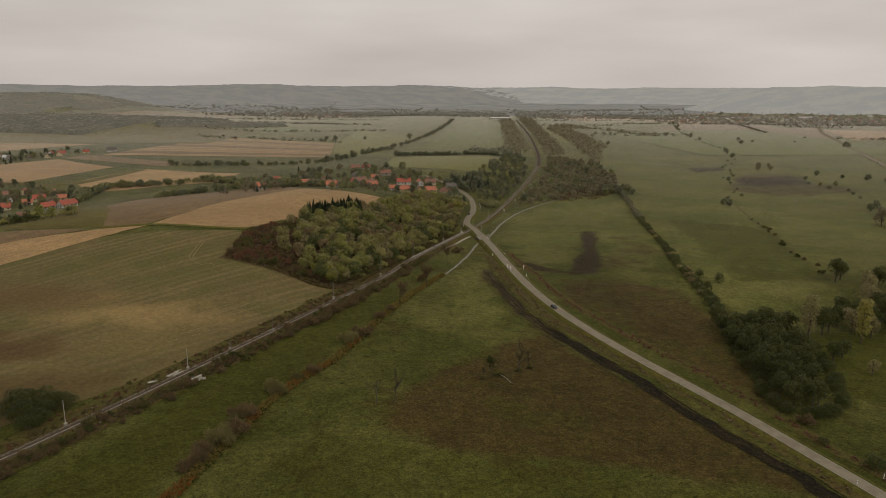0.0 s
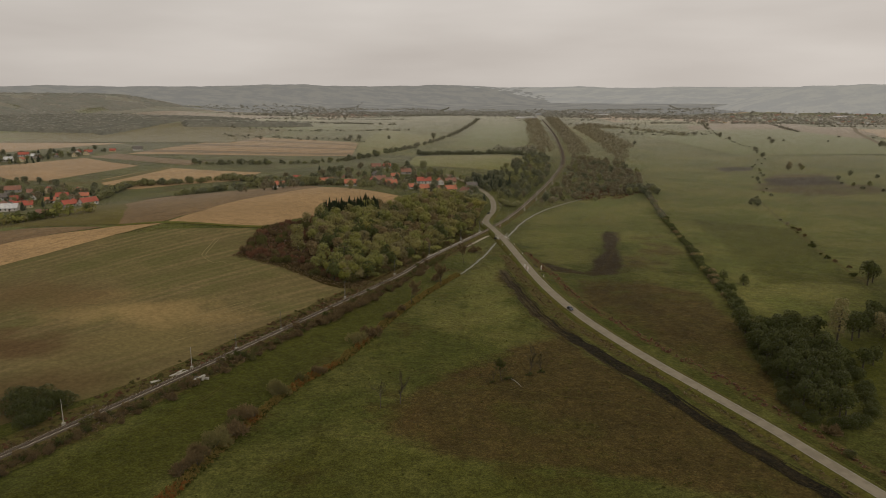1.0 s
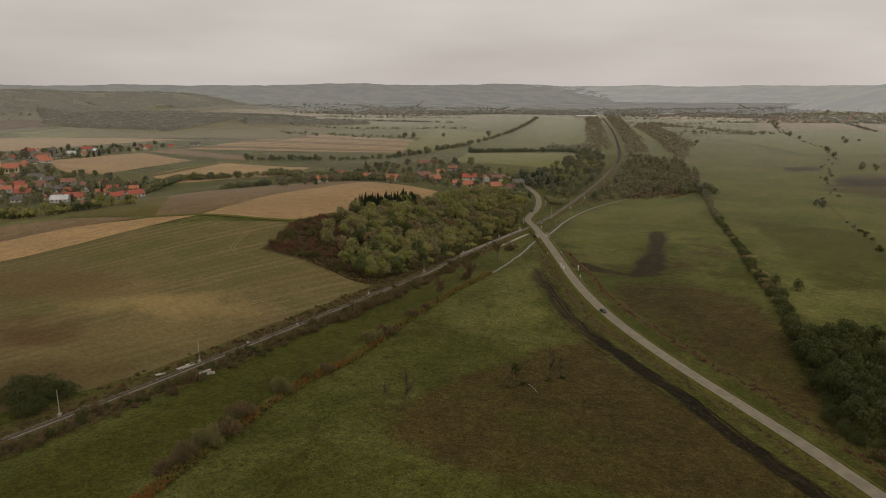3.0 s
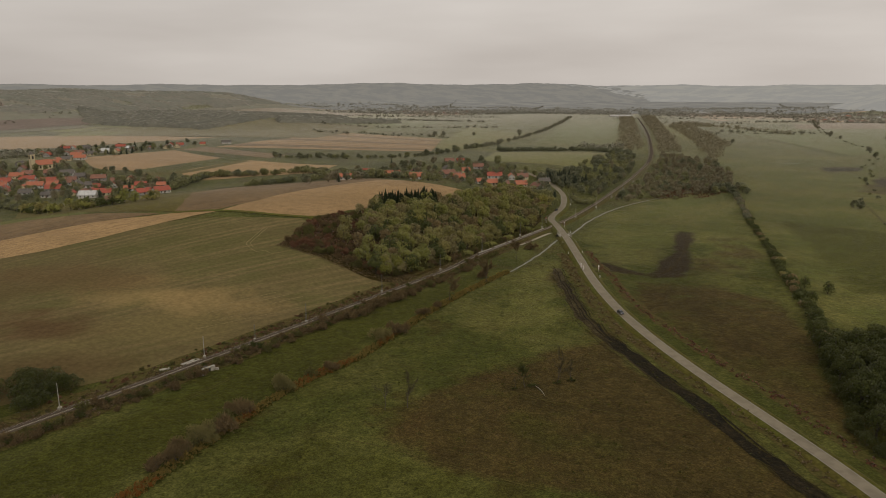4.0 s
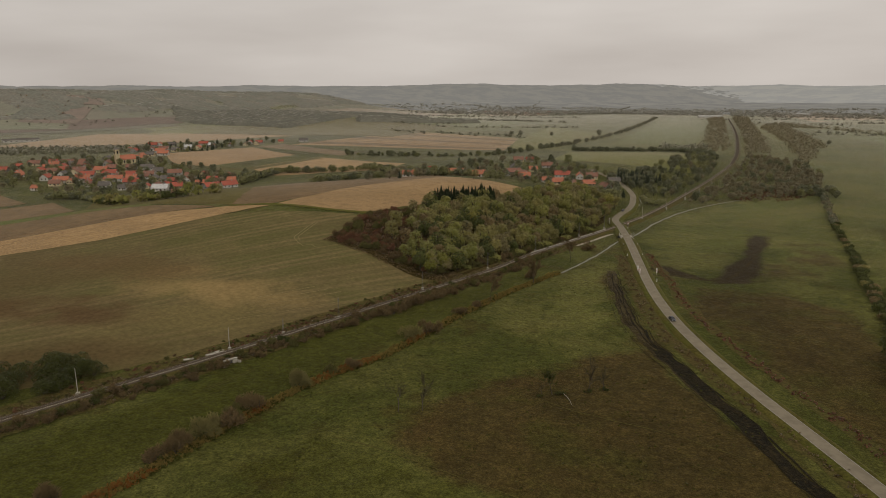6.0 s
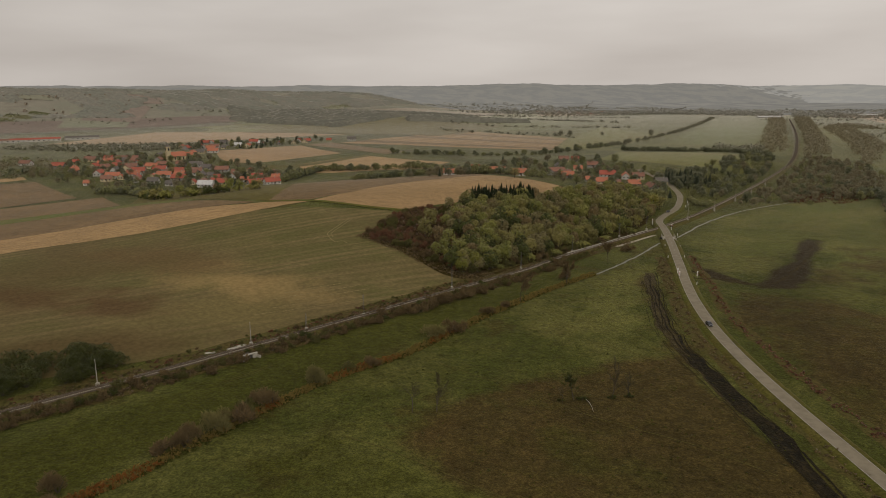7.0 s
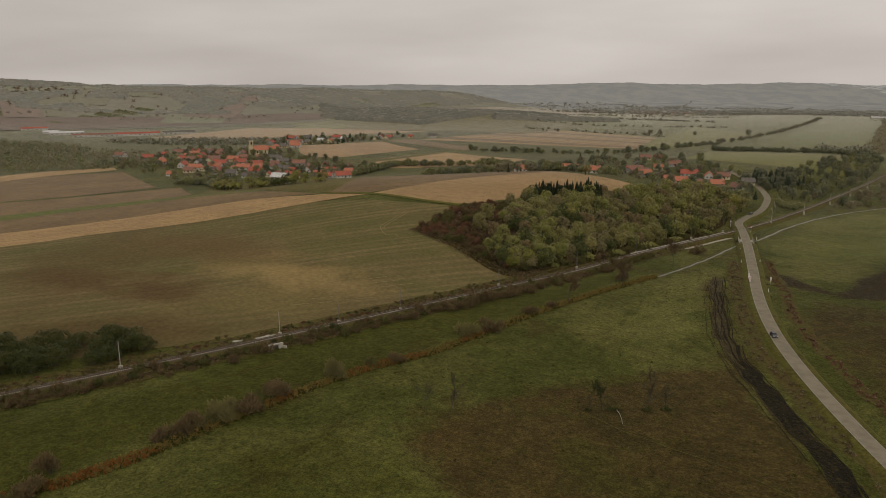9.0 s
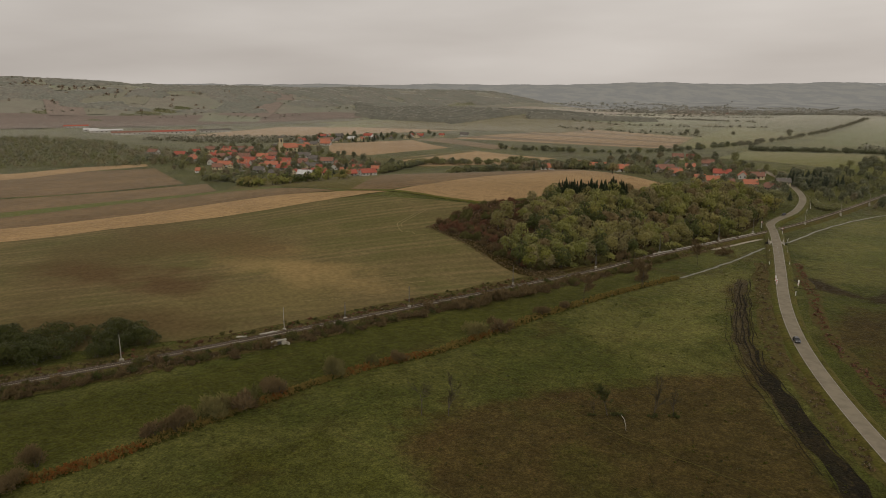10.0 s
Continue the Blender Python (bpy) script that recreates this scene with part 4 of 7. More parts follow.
def broadleaf(seed, leaf, h=10.0, w=4.2, n=420, size=1.0, limbs=5):
    rng = np.random.default_rng(seed)
    lobes = [(0, 0, h * 0.56, w * 0.74, w * 0.74, h * 0.40)]
    for i in range(9):
        a, q = 6.2832 * i / 4.5 + rng.uniform(-0.4, 0.4), rng.uniform(0.35, 0.68)
        s = rng.uniform(0.36, 0.56)
        lobes.append((math.cos(a) * w * q, math.sin(a) * w * q, h * rng.uniform(0.24, 0.76), w * s, w * s, h * s * 0.46))
    V, F, out = lobe_cards(rng, lobes, n, size)
    return leafy("crown", V, F, M_LEAF[leaf], out), to_mesh(trunk_bm(rng, h, 0.028 * h, limbs), "trunk", M_BARK)


def poplar(seed, leaf, h=16.0, w=2.4, n=420, size=0.95):
    rng = np.random.default_rng(seed)
    lobes = []
    for i in range(9):
        z = 0.22 + 0.74 * i / 8
        s = w * (0.55 + 0.6 * math.sin(3.0 * (z - 0.12))) * rng.uniform(0.7, 1.0)
        lobes.append((rng.normal(scale=0.35), rng.normal(scale=0.35), h * z, s, s, h * 0.1))
    V, F, out = lobe_cards(rng, lobes, n, size)
    return leafy("crown", V, F, M_LEAF[leaf], out), to_mesh(trunk_bm(rng, h, 0.02 * h, 4, 0.1), "trunk", M_BARK)


def spruce(seed, leaf="spruce", h=12.0, w=4.0, n=640, size=0.8):
    rng = np.random.default_rng(seed)
    z = rng.uniform(0.06, 1.0, n) ** 0.85
    tier = 0.8 + 0.25 * np.sin(z * 55)
    r = w * (1.02 - z) * tier * rng.uniform(0.55, 1.05, n)
    a = rng.uniform(0, 6.2832, n)
    c = np.stack([np.cos(a) * r, np.sin(a) * r, z * h - 0.15 * r], 1)
    nrm = np.stack([np.cos(a), np.sin(a), np.full(n, 0.9)], 1) + rng.normal(scale=0.35, size=(n, 3))
    V, F = cards(rng, c, nrm, size * rng.uniform(0.6, 1.2, n) * (1.1 - 0.6 * z))
    return mesh_of("crown", V, F, M_LEAF[leaf]), to_mesh(trunk_bm(rng, h, 0.016 * h, 3, 0.05), "trunk", M_BARK)


def bare_tree(seed, leaf, h=8.0, spread=0.55, lean=(0.0, 0.0), stems=1, twigs=3, thick=0.05):
    """A bare tree: stems that fork into limbs and boughs, with a haze of thin twigs on the last of them."""
    rng = np.random.default_rng(seed)
    bm, tips = bmesh.new(), []

    def grow(a, d, length, r, level):
        p, q = a, d
        for _ in range(3):
            e = p + q * (length / 3)
            r2 = r * 0.82
            tube(bm, p, e, r, r2, 6 if level == 0 else 4)
            tips.append((e, q, level))
            p, r = e, r2
            q = (q + Vector(rng.normal(scale=0.13, size=3)) + Vector((0, 0, 0.05))).normalized()
            if level < 3 and (level > 0 or p.z > h * 0.22):
                for _ in range(2 if level < 2 else 1):
                    side = Vector(rng.normal(size=3))
                    side = (side - q * side.dot(q)).normalized()
                    grow(p, (q + side * spread * rng.uniform(0.8, 1.5)).normalized(), length * rng.uniform(0.45, 0.62), r * 0.55, level + 1)

    for k in range(stems):
        a = rng.uniform(0, 6.28)
        grow(Vector((0.25 * k, 0, -0.3)), Vector((lean[0] + 0.16 * k * math.cos(a), lean[1] + 0.16 * k * math.sin(a), 1)).normalized(), h * rng.uniform(0.72, 0.8), 0.017 * h, 0)
    ends = [t for t in tips if t[2] >= 2]
    P = np.repeat(np.array([t[0] for t in ends]), twigs, 0)
    D = np.repeat(np.array([t[1] for t in ends]), twigs, 0) + rng.normal(scale=0.55, size=P.shape) + np.array((0, 0, 0.25))
    D /= np.linalg.norm(D, axis=1)[:, None]
    side = np.cross(D, rng.normal(size=P.shape))
    side *= thick / (np.linalg.norm(side, axis=1)[:, None] + 1e-9)
    L = rng.uniform(0.5, 1.1, (len(P), 1))
    V = np.stack([P - side, P + side, P + D * L + side * 0.3], 1).reshape(-1, 3)
    return mesh_of("crown", V, np.arange(len(V)).reshape(-1, 3), M_LEAF[leaf]), to_mesh(bm, "trunk", M_BARK)


def shrub(seed, leaf, h=3.0, w=2.2, n=280, size=0.44):
    rng = np.random.default_rng(seed)
    lobes = [(0, 0, h * 0.4, w * 0.7, w * 0.7, h * 0.5)]
    for i in range(5):
        a, s = 6.2832 * i / 5 + rng.uniform(-0.5, 0.5), rng.uniform(0.35, 0.6)
        lobes.append((math.cos(a) * w * 0.6, math.sin(a) * w * 0.6, h * rng.uniform(0.25, 0.55), w * s, w * s, h * s * 0.7))
    V, F, out = lobe_cards(rng, lobes, n, size)
    bm = bmesh.new()
    for i in range(4):
        a = 1.57 * i + rng.uniform(0, 1)
        tube(bm, (0, 0, -0.3), (math.cos(a) * w * 0.45, math.sin(a) * w * 0.45, h * 0.6), 0.06, 0.02, 4)
    return leafy("crown", V, F, M_LEAF[leaf], out), to_mesh(bm, "stem", M_BARK)


def brush(seed, leaf, h=3.2, w=2.4, n=1300, width=0.09, length=0.55):
    """A dense dome of thin upright twigs and narrow leaves, as willows have in autumn."""
    rng = np.random.default_rng(seed)
    k = rng.integers(0, 7, n)
    mid = np.column_stack([rng.normal(scale=0.42 * w, size=(7, 2)), rng.uniform(0.2, 0.6, 7) * h])
    d = rng.normal(size=(n, 3))
    d[:, 2] = np.abs(d[:, 2])
    d /= np.linalg.norm(d, axis=1)[:, None]
    c = mid[k] + d * np.array((w * 0.5, w * 0.5, h * 0.46)) * rng.uniform(0.25, 1.0, (n, 1)) ** 0.5
    c[:, 2] = np.maximum(c[:, 2] - 0.25 * h * rng.uniform(0, 1, n), 0.15)
    out = d * 0.9 + np.array((0, 0, 0.45)) + rng.normal(scale=0.55, size=(n, 3))
    out /= np.linalg.norm(out, axis=1)[:, None]
    side = np.cross(out, rng.normal(size=(n, 3)))
    side /= np.linalg.norm(side, axis=1)[:, None]
    L, wd = length * rng.uniform(0.6, 1.3, (n, 1)), width * rng.uniform(0.6, 1.3, (n, 1))
    V = np.stack([c - out * L * 0.7 - side * wd * 0.5, c + side * wd, c + out * L, c - side * wd], 1).reshape(-1, 3)
    i = np.arange(n) * 4
    F = np.concatenate([np.stack([i, i + 1, i + 2], 1), np.stack([i, i + 2, i + 3], 1)])
    bm = bmesh.new()
    for j in range(5):
        a = 1.257 * j + rng.uniform(0, 1)
        tube(bm, (0, 0, -0.3), (math.cos(a) * w * 0.45, math.sin(a) * w * 0.45, h * 0.65), 0.07, 0.02, 4)
    return mesh_of("crown", V, F, M_LEAF[leaf]), to_mesh(bm, "stem", M_BARK)


KINDS = {}
for leaf in ("green", "olive", "dark", "rust", "yellow"):
    KINDS["tree_" + leaf] = [broadleaf(10 + i + 7 * len(leaf), leaf, 10 + i, 3.9 + 0.4 * i, 680, 0.7) for i in range(3 if leaf in ("green", "olive", "dark") else 2)]
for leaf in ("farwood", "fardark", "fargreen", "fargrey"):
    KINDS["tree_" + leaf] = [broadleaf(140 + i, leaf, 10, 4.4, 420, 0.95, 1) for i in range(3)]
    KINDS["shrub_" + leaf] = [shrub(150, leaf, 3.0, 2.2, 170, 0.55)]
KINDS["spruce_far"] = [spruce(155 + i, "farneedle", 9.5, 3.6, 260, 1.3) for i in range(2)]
KINDS["tree_brown"] = [broadleaf(90 + i, "brown", 9 + i, 3.8, 420, 0.8) for i in range(2)]
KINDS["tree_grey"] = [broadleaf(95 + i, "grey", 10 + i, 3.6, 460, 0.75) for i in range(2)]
KINDS["poplar_yellow"] = [poplar(101, "yellow", 16, 2.9, 1100, 0.6)]
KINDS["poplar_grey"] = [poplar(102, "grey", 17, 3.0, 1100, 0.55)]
KINDS["poplar_dark"] = [poplar(103, "dark", 15, 2.6)]
KINDS["spruce"] = [spruce(110 + i) for i in range(3)]
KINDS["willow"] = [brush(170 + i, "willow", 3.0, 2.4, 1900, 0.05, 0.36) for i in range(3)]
KINDS["willow_brown"] = [brush(175 + i, "bush", 3.0, 2.4, 1700, 0.05, 0.4) for i in range(3)]
for leaf in ("scrub", "olive", "brown", "rust", "dark"):
    hue = {"olive": "sallow", "brown": "bush", "dark": "deep"}.get(leaf, leaf)
    KINDS["brush_" + leaf] = [brush(180 + i + len(leaf), hue, 3.0, 2.3, 150, 0.2, 0.75) for i in range(3)]
    KINDS["fine_" + leaf] = [brush(190 + i + len(leaf), hue, 3.0, 2.3, 520, 0.12, 0.62) for i in range(3)]
KINDS["sapling"] = [bare_tree(160, "twig", 8.0, 0.62, (0.12, 0.0), 1, 2, 0.035)]
KINDS["sapling_slim"] = [bare_tree(161, "twig", 8.5, 0.26, (0.06, 0.04), 1, 2, 0.035)]
KINDS["sapling_leafy"] = [bare_tree(162, "deep", 8.5, 0.75, (-0.22, -0.1), 1, 4, 0.07)]
KINDS["tree_tip"] = [broadleaf(220 + i, "tip", 10, 4.3, 800, 0.62) for i in range(2)]
KINDS["grove"] = [broadleaf(200 + i, "deep", 10 + i, 4.4, 950, 0.6) for i in range(3)]
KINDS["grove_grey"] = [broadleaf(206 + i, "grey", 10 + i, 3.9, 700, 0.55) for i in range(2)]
KINDS["thicket"] = [shrub(210 + i, "deep", 3.0, 2.2, 1900, 0.16) for i in range(3)]
KINDS["bare"] = [bare_tree(120 + i, "scrub", 6.0, 0.6, (0.05, 0.0), 1 + i % 2, 4) for i in range(3)]
for leaf in ("green", "olive", "dark", "brown", "grey", "rust", "scrub"):
    KINDS["shrub_" + leaf] = [shrub(130 + i + 5 * len(leaf), leaf) for i in range(2)]

NAMES = {"tree_tip": ("tree", "bushy lime green tree"), "tree_green": ("tree", "broad green autumn tree"), "tree_olive": ("tree", "olive green broadleaf tree turning yellow"),
         "tree_dark": ("tree", "dense dark green broadleaf tree"), "tree_rust": ("tree", "rust red autumn tree"), "tree_yellow": ("tree", "yellow autumn tree"),
         "tree_brown": ("tree", "brown tree that has lost most leaves"), "tree_grey": ("tree", "grey brown tree with thin foliage"),
         "poplar_yellow": ("poplar", "tall narrow poplar with yellow green leaves"), "poplar_grey": ("poplar", "tall narrow pale poplar, nearly bare"),
         "poplar_dark": ("poplar", "tall dark green poplar"), "spruce": ("spruce", "dark green pointed spruce"), "bare": ("bare_tree", "small bare tree with thin brown twigs"), "fine_scrub": ("bush", "dry brown bush"), "fine_olive": ("bush", "olive green bush"), "fine_brown": ("bush", "brown leafless bush"), "fine_rust": ("bush", "reddish autumn bush"), "fine_dark": ("bush", "dark green bush"),
         "brush_scrub": ("bush", "dry brown bush"), "brush_olive": ("bush", "olive bush"), "brush_brown": ("bush", "brown bush"), "brush_rust": ("bush", "reddish bush"), "brush_dark": ("bush", "dark bush"), "willow": ("bush", "pale grey green willow bush"), "willow_brown": ("bush", "brown thinly leaved willow bush"), "grove": ("tree", "dense dark green broadleaf tree"), "grove_grey": ("tree", "grey brown tree with thin foliage"), "thicket": ("bush", "tall dark green bush"), "sapling": ("young_tree", "spreading bare young tree with fine twigs"), "sapling_slim": ("young_tree", "slender bare young tree with two stems"), "sapling_leafy": ("young_tree", "leaning young tree with a few olive leaves"),
         "shrub_green": ("bush", "round green bush"), "shrub_olive": ("bush", "round olive green bush"), "shrub_dark": ("bush", "dark green bush"),
         "shrub_brown": ("bush", "brown leafless bush"), "shrub_grey": ("bush", "pale grey green willow bush"), "shrub_rust": ("bush", "reddish autumn bush"),
         "shrub_scrub": ("bush", "dry brown bush")}
R = random.Random(5)


def thinned(crown, cache={}):
    """Half as many leaf clumps, each larger, for plants far off."""
    if crown.name not in cache:
        v = np.empty(len(crown.vertices) * 3)
        crown.vertices.foreach_get("co", v)
        q = v.reshape(-1, 4, 3)[::3]
        q = q.mean(1, keepdims=True) + (q - q.mean(1, keepdims=True)) * 1.62
        i = np.arange(len(q)) * 4
        F = np.concatenate([np.stack([i, i + 2, i + 1], 1), np.stack([i, i + 3, i + 2], 1)])
        out = OUTWARD[crown.name].reshape(-1, 4, 3)[::3, 0] if crown.name in OUTWARD else None
        cache[crown.name] = leafy("crown_far", q.reshape(-1, 3), F, crown.materials[0], out)
    return cache[crown.name]


JOINED = {}
COUNT = {"bush": 0, "tree": 0}
WORD = {"pasture hedge": ("hedge", "dark green hedge across the pastures", "hedge"), "railside scrub": ("railside_scrub", "low brown and olive scrub along the railway", "scrub"), "trees of the wood": ("wood_canopy", "crowns of a mixed autumn wood on the slope", "wood"), "railway belt": ("tree_belt", "belt of grey brown trees along the railway", "trees"),
        "village trees": ("village_trees", "trees and gardens between the village houses", "trees"), "hamlet trees": ("village_trees", "dark trees beside the hamlet", "trees"),
        "hedge trees": ("hedge", "field hedge of green and olive trees", "hedge"), "far pasture bushes": ("hedge", "line of dark bushes over the far pasture", "hedge")}


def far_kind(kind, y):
    """The plainer build of a far-off plant, its leaf colours paled for haze."""
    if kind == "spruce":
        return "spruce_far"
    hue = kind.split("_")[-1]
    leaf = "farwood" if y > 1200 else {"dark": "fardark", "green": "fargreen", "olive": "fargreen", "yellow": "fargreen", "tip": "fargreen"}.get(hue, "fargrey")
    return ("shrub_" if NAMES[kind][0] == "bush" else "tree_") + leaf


def plant(kind, x, y, s=1.0, where="", group="", zs=None):
    far = math.hypot(x, y) > 620
    if abs(float(line_side(np.array(x), np.array(y), RAIL))) < 7 and y > 560:
        return None
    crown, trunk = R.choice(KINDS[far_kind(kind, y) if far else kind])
    name, label = NAMES[kind]
    m = Matrix.LocRotScale((x, y, hz(x, y)), Euler((0, 0, R.uniform(0, 6.28))), (s, s, s * (zs or R.uniform(0.88, 1.12))))
    sort = "bush" if name == "bush" else "tree"
    if group in WORD and (group != "trees of the wood" or y > 455 or COUNT[sort] > 290):
        if group not in ("trees of the wood", "railside scrub", "pasture hedge") and kind != "bare" and not far:
            crown = thinned(crown)
        JOINED.setdefault(group, []).append((crown, trunk, m, R.random()))
        return None
    COUNT[sort] += 1
    e = new(name)
    e.matrix_basis = m
    for nm, me in (("crown", crown), ("stem" if name == "bush" else "trunk", trunk)):
        part(nm, me, None, e)
    return tagged(e, label + (" " + where if where else ""), sort, group)


def arrays(me, cache={}):
    if me.name not in cache:
        v = np.empty(len(me.vertices) * 3)
        me.vertices.foreach_get("co", v)
        me.calc_loop_triangles()
        f = np.empty(len(me.loop_triangles) * 3, np.int32)
        me.loop_triangles.foreach_get("vertices", f)
        cache[me.name] = (v.reshape(-1, 3), f.reshape(-1, 3))
    return cache[me.name]


def join_plants():
    """The trees too many or too far to tell apart: one mesh for each belt, hedge or wood."""
    for group, found in JOINED.items():
        V, F, MI, T, N, mats, i = [], [], [], [], [], [], 0
        for crown, trunk, m, tone in found:
            M = np.array(m)
            for me in (crown, trunk):
                v, f = arrays(me)
                mat = me.materials[0]
                if mat not in mats:
                    mats.append(mat)
                V.append(v @ M[:3, :3].T + M[:3, 3])
                F.append(f + i)
                MI.append(np.full(len(f), mats.index(mat), np.int32))
                T.append(np.full(len(v), tone, np.float32))
                nv = OUTWARD.get(me.name)
                if nv is None:
                    nv = np.array([p.normal for p in me.vertices])
                N.append(nv @ M[:3, :3].T)
                i += len(v)
        V, F = np.concatenate(V), np.concatenate(F)
        name, label, cat = WORD[group]
        me = bpy.data.meshes.new(name)
        me.vertices.add(len(V))
        me.vertices.foreach_set("co", V.astype(np.float32).ravel())
        me.loops.add(F.size)
        me.loops.foreach_set("vertex_index", F.astype(np.int32).ravel())
        me.polygons.add(len(F))
        me.polygons.foreach_set("loop_start", np.arange(0, F.size, 3, dtype=np.int32))
        for mat in mats:
            me.materials.append(mat)
        me.polygons.foreach_set("material_index", np.concatenate(MI))
        me.update(calc_edges=True)
        me.polygons.foreach_set("use_smooth", np.ones(len(F), bool))
        N = np.concatenate(N)
        me.normals_split_custom_set_from_vertices((N / (np.linalg.norm(N, axis=1)[:, None] + 1e-9)).tolist())
        me.attributes.new("tone", "FLOAT", "POINT").data.foreach_set("value", np.concatenate(T))
        tagged(new(name, me), label, cat, kind="stuff")


def inside(poly, n, gap, seed):
    rr = random.Random(seed)
    xs, ys = [p[0] for p in poly], [p[1] for p in poly]
    out = []
    for _ in range(n * 40):
        x, y = rr.uniform(min(xs), max(xs)), rr.uniform(min(ys), max(ys))
        if poly_in(np.array(x), np.array(y), poly) and all((x - a) ** 2 + (y - b) ** 2 > gap * gap for a, b in out):
            out.append((x, y))
            if len(out) >= n:
                break
    return out


def along(line, step, spread, seed, skip=0.0):
    rr = random.Random(seed)
    c = even(line, max(2, int(np.hypot(*np.diff(np.array(line, float), axis=0).T).sum() / step)))
    return [(x + rr.uniform(-spread, spread), y + rr.uniform(-spread, spread)) for x, y in c if rr.random() >= skip]


def pick(weights):
    return R.choices(list(weights), list(weights.values()))[0]


# the wood on the slope
WOOD = [(-126, 404), (-89, 391), (-57, 384), (-46, 410), (-24, 460), (4, 530), (10, 562), (16, 610), (14, 655), (-12, 622), (-34, 576), (-60, 538), (-88, 506), (-106, 486), (-124, 460)]
for x, y in inside(WOOD, 360, 5.1, 11):
    u = smooth(-70, -118, x)
    if R.random() < float(smooth(-64, -96, x + 0.25 * (y - 400))):
        plant(pick({"fine_rust": 4, "fine_scrub": 4, "fine_olive": 2}), x, y, R.uniform(0.9, 1.5), "on the wooded slope", "shrubs of the wood")
    else:
        plant(pick({"tree_green": 3.5, "tree_olive": 3.5, "tree_grey": 2.5, "tree_brown": 1.5, "tree_dark": 2.8, "tree_yellow": 0.08}), x, y, R.uniform(0.78, 1.16), "in the wood", "trees of the wood")
for x, y in along([(-122, 410), (-100, 408), (-82, 402), (-62, 386)], 4, 3, 12):
    plant(pick({"fine_rust": 4, "fine_scrub": 2, "fine_brown": 1}), x, y, R.uniform(0.8, 1.3), "at the edge of the wood", "shrubs of the wood")
for x, y in along([(-94, 506), (-84, 512), (-74, 521), (-64, 533)], 0.45, 3.8, 13):
    plant("spruce", x, y, R.uniform(0.9, 1.06), "behind the wood", "spruce row")
for x, y in ((-62, 388), (-66, 394), (-57, 394), (-52, 400), (-72, 396), (-60, 402)):
    plant("tree_tip", x, y, R.uniform(0.8, 0.95), "at the tip of the wood", "trees of the wood")
# the hedge and thicket beside the railway
for x, y in inside([(-195, 140), (-152, 190), (-133, 216), (-130, 232), (-140, 238), (-165, 215), (-210, 172)], 75, 3.3, 14):
    plant("thicket", x, y, R.uniform(1.8, 2.5), "in the railway thicket", "thicket trees")
for x, y in along(beside(-10, 236, 345), 6, 3.0, 15, 0.55):
    plant(pick({"fine_dark": 0.6, "fine_scrub": 2, "fine_olive": 2}), x, y, R.uniform(0.3, 0.55), "beside the railway", "railside bushes")
for x, y in along(beside(7.5, 120, 445), 4.0, 2.2, 16, 0.2):
    plant(pick({"fine_scrub": 3, "fine_brown": 3, "fine_olive": 1}), x, y, R.uniform(0.5, 1.0), "on the bank below the railway", "railside bushes")
for x, y in [v for v in along(beside(9, 318, 372), 5.5, 1.5, 89)]:
    plant("fine_brown", x, y, R.uniform(1.2, 1.6), "on the bank below the railway", "railside bushes")
for x, y in along(beside(4.6, 100, 470), 0.9, 2.0, 86, 0.1):
    plant(pick({"brush_scrub": 3, "brush_olive": 4, "brush_brown": 2, "brush_dark": 1}), x, y, R.uniform(0.4, 0.95), "", "railside scrub")
for x, y in along(beside(-8.5, 110, 400), 0.55, 4.6, 87, 0.1):
    plant(pick({"brush_scrub": 3, "brush_dark": 0.6, "brush_olive": 3.5, "brush_rust": 1.4}), x, y, R.uniform(0.2, 0.42), "", "railside scrub")
for x, y in along([(-60, 388), (-42, 416), (-24, 452), (-4, 500), (6, 530)], 3.0, 1.8, 88, 0.1):
    plant(pick({"brush_olive": 4, "shrub_green": 3, "brush_scrub": 1}), x, y, R.uniform(0.9, 1.7), "", "railside scrub")
# bushes along the ditch in the meadow
for x, y, s, k in ((-60, 243, 1.25, "shrub_grey"), (-50, 262, 0.9, "shrub_brown"), (-40, 296, 1.3, "shrub_grey"), (-36, 304, 1.2, "shrub_scrub"), (-70, 205, 1.35, "shrub_grey"),
                   (-66, 212, 1.3, "shrub_scrub"), (-64, 224, 1.3, "shrub_brown"), (-73, 198, 1.1, "shrub_brown"), (-79, 158, 1.1, "shrub_brown"), (-80, 150, 1.2, "shrub_olive"),
                   (-30, 330, 1.0, "shrub_brown"), (-22, 352, 1.1, "bare"), (-9, 388, 1.0, "bare"), (3, 440, 1.0, "bare"), (-74, 190, 0.9, "shrub_scrub"), (-95, 150, 1.2, "shrub_scrub"),
                   (-71, 194, 1.0, "shrub_brown"), (-69, 217, 1.0, "shrub_olive"), (-71, 226, 0.8, "shrub_brown"), (-62, 247, 0.9, "shrub_grey"), (-85, 150, 1.2, "shrub_grey"), (-56, 256, 0.7, "shrub_olive"), (-26, 342, 0.8, "shrub_scrub"),
                   (10, 470, 1.1, "shrub_scrub"), (-12, 398, 0.9, "shrub_scrub"), (-84, 166, 1.1, "shrub_brown")):
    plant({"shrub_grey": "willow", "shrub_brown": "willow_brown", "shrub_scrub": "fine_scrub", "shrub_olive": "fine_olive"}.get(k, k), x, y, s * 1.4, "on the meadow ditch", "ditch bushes")
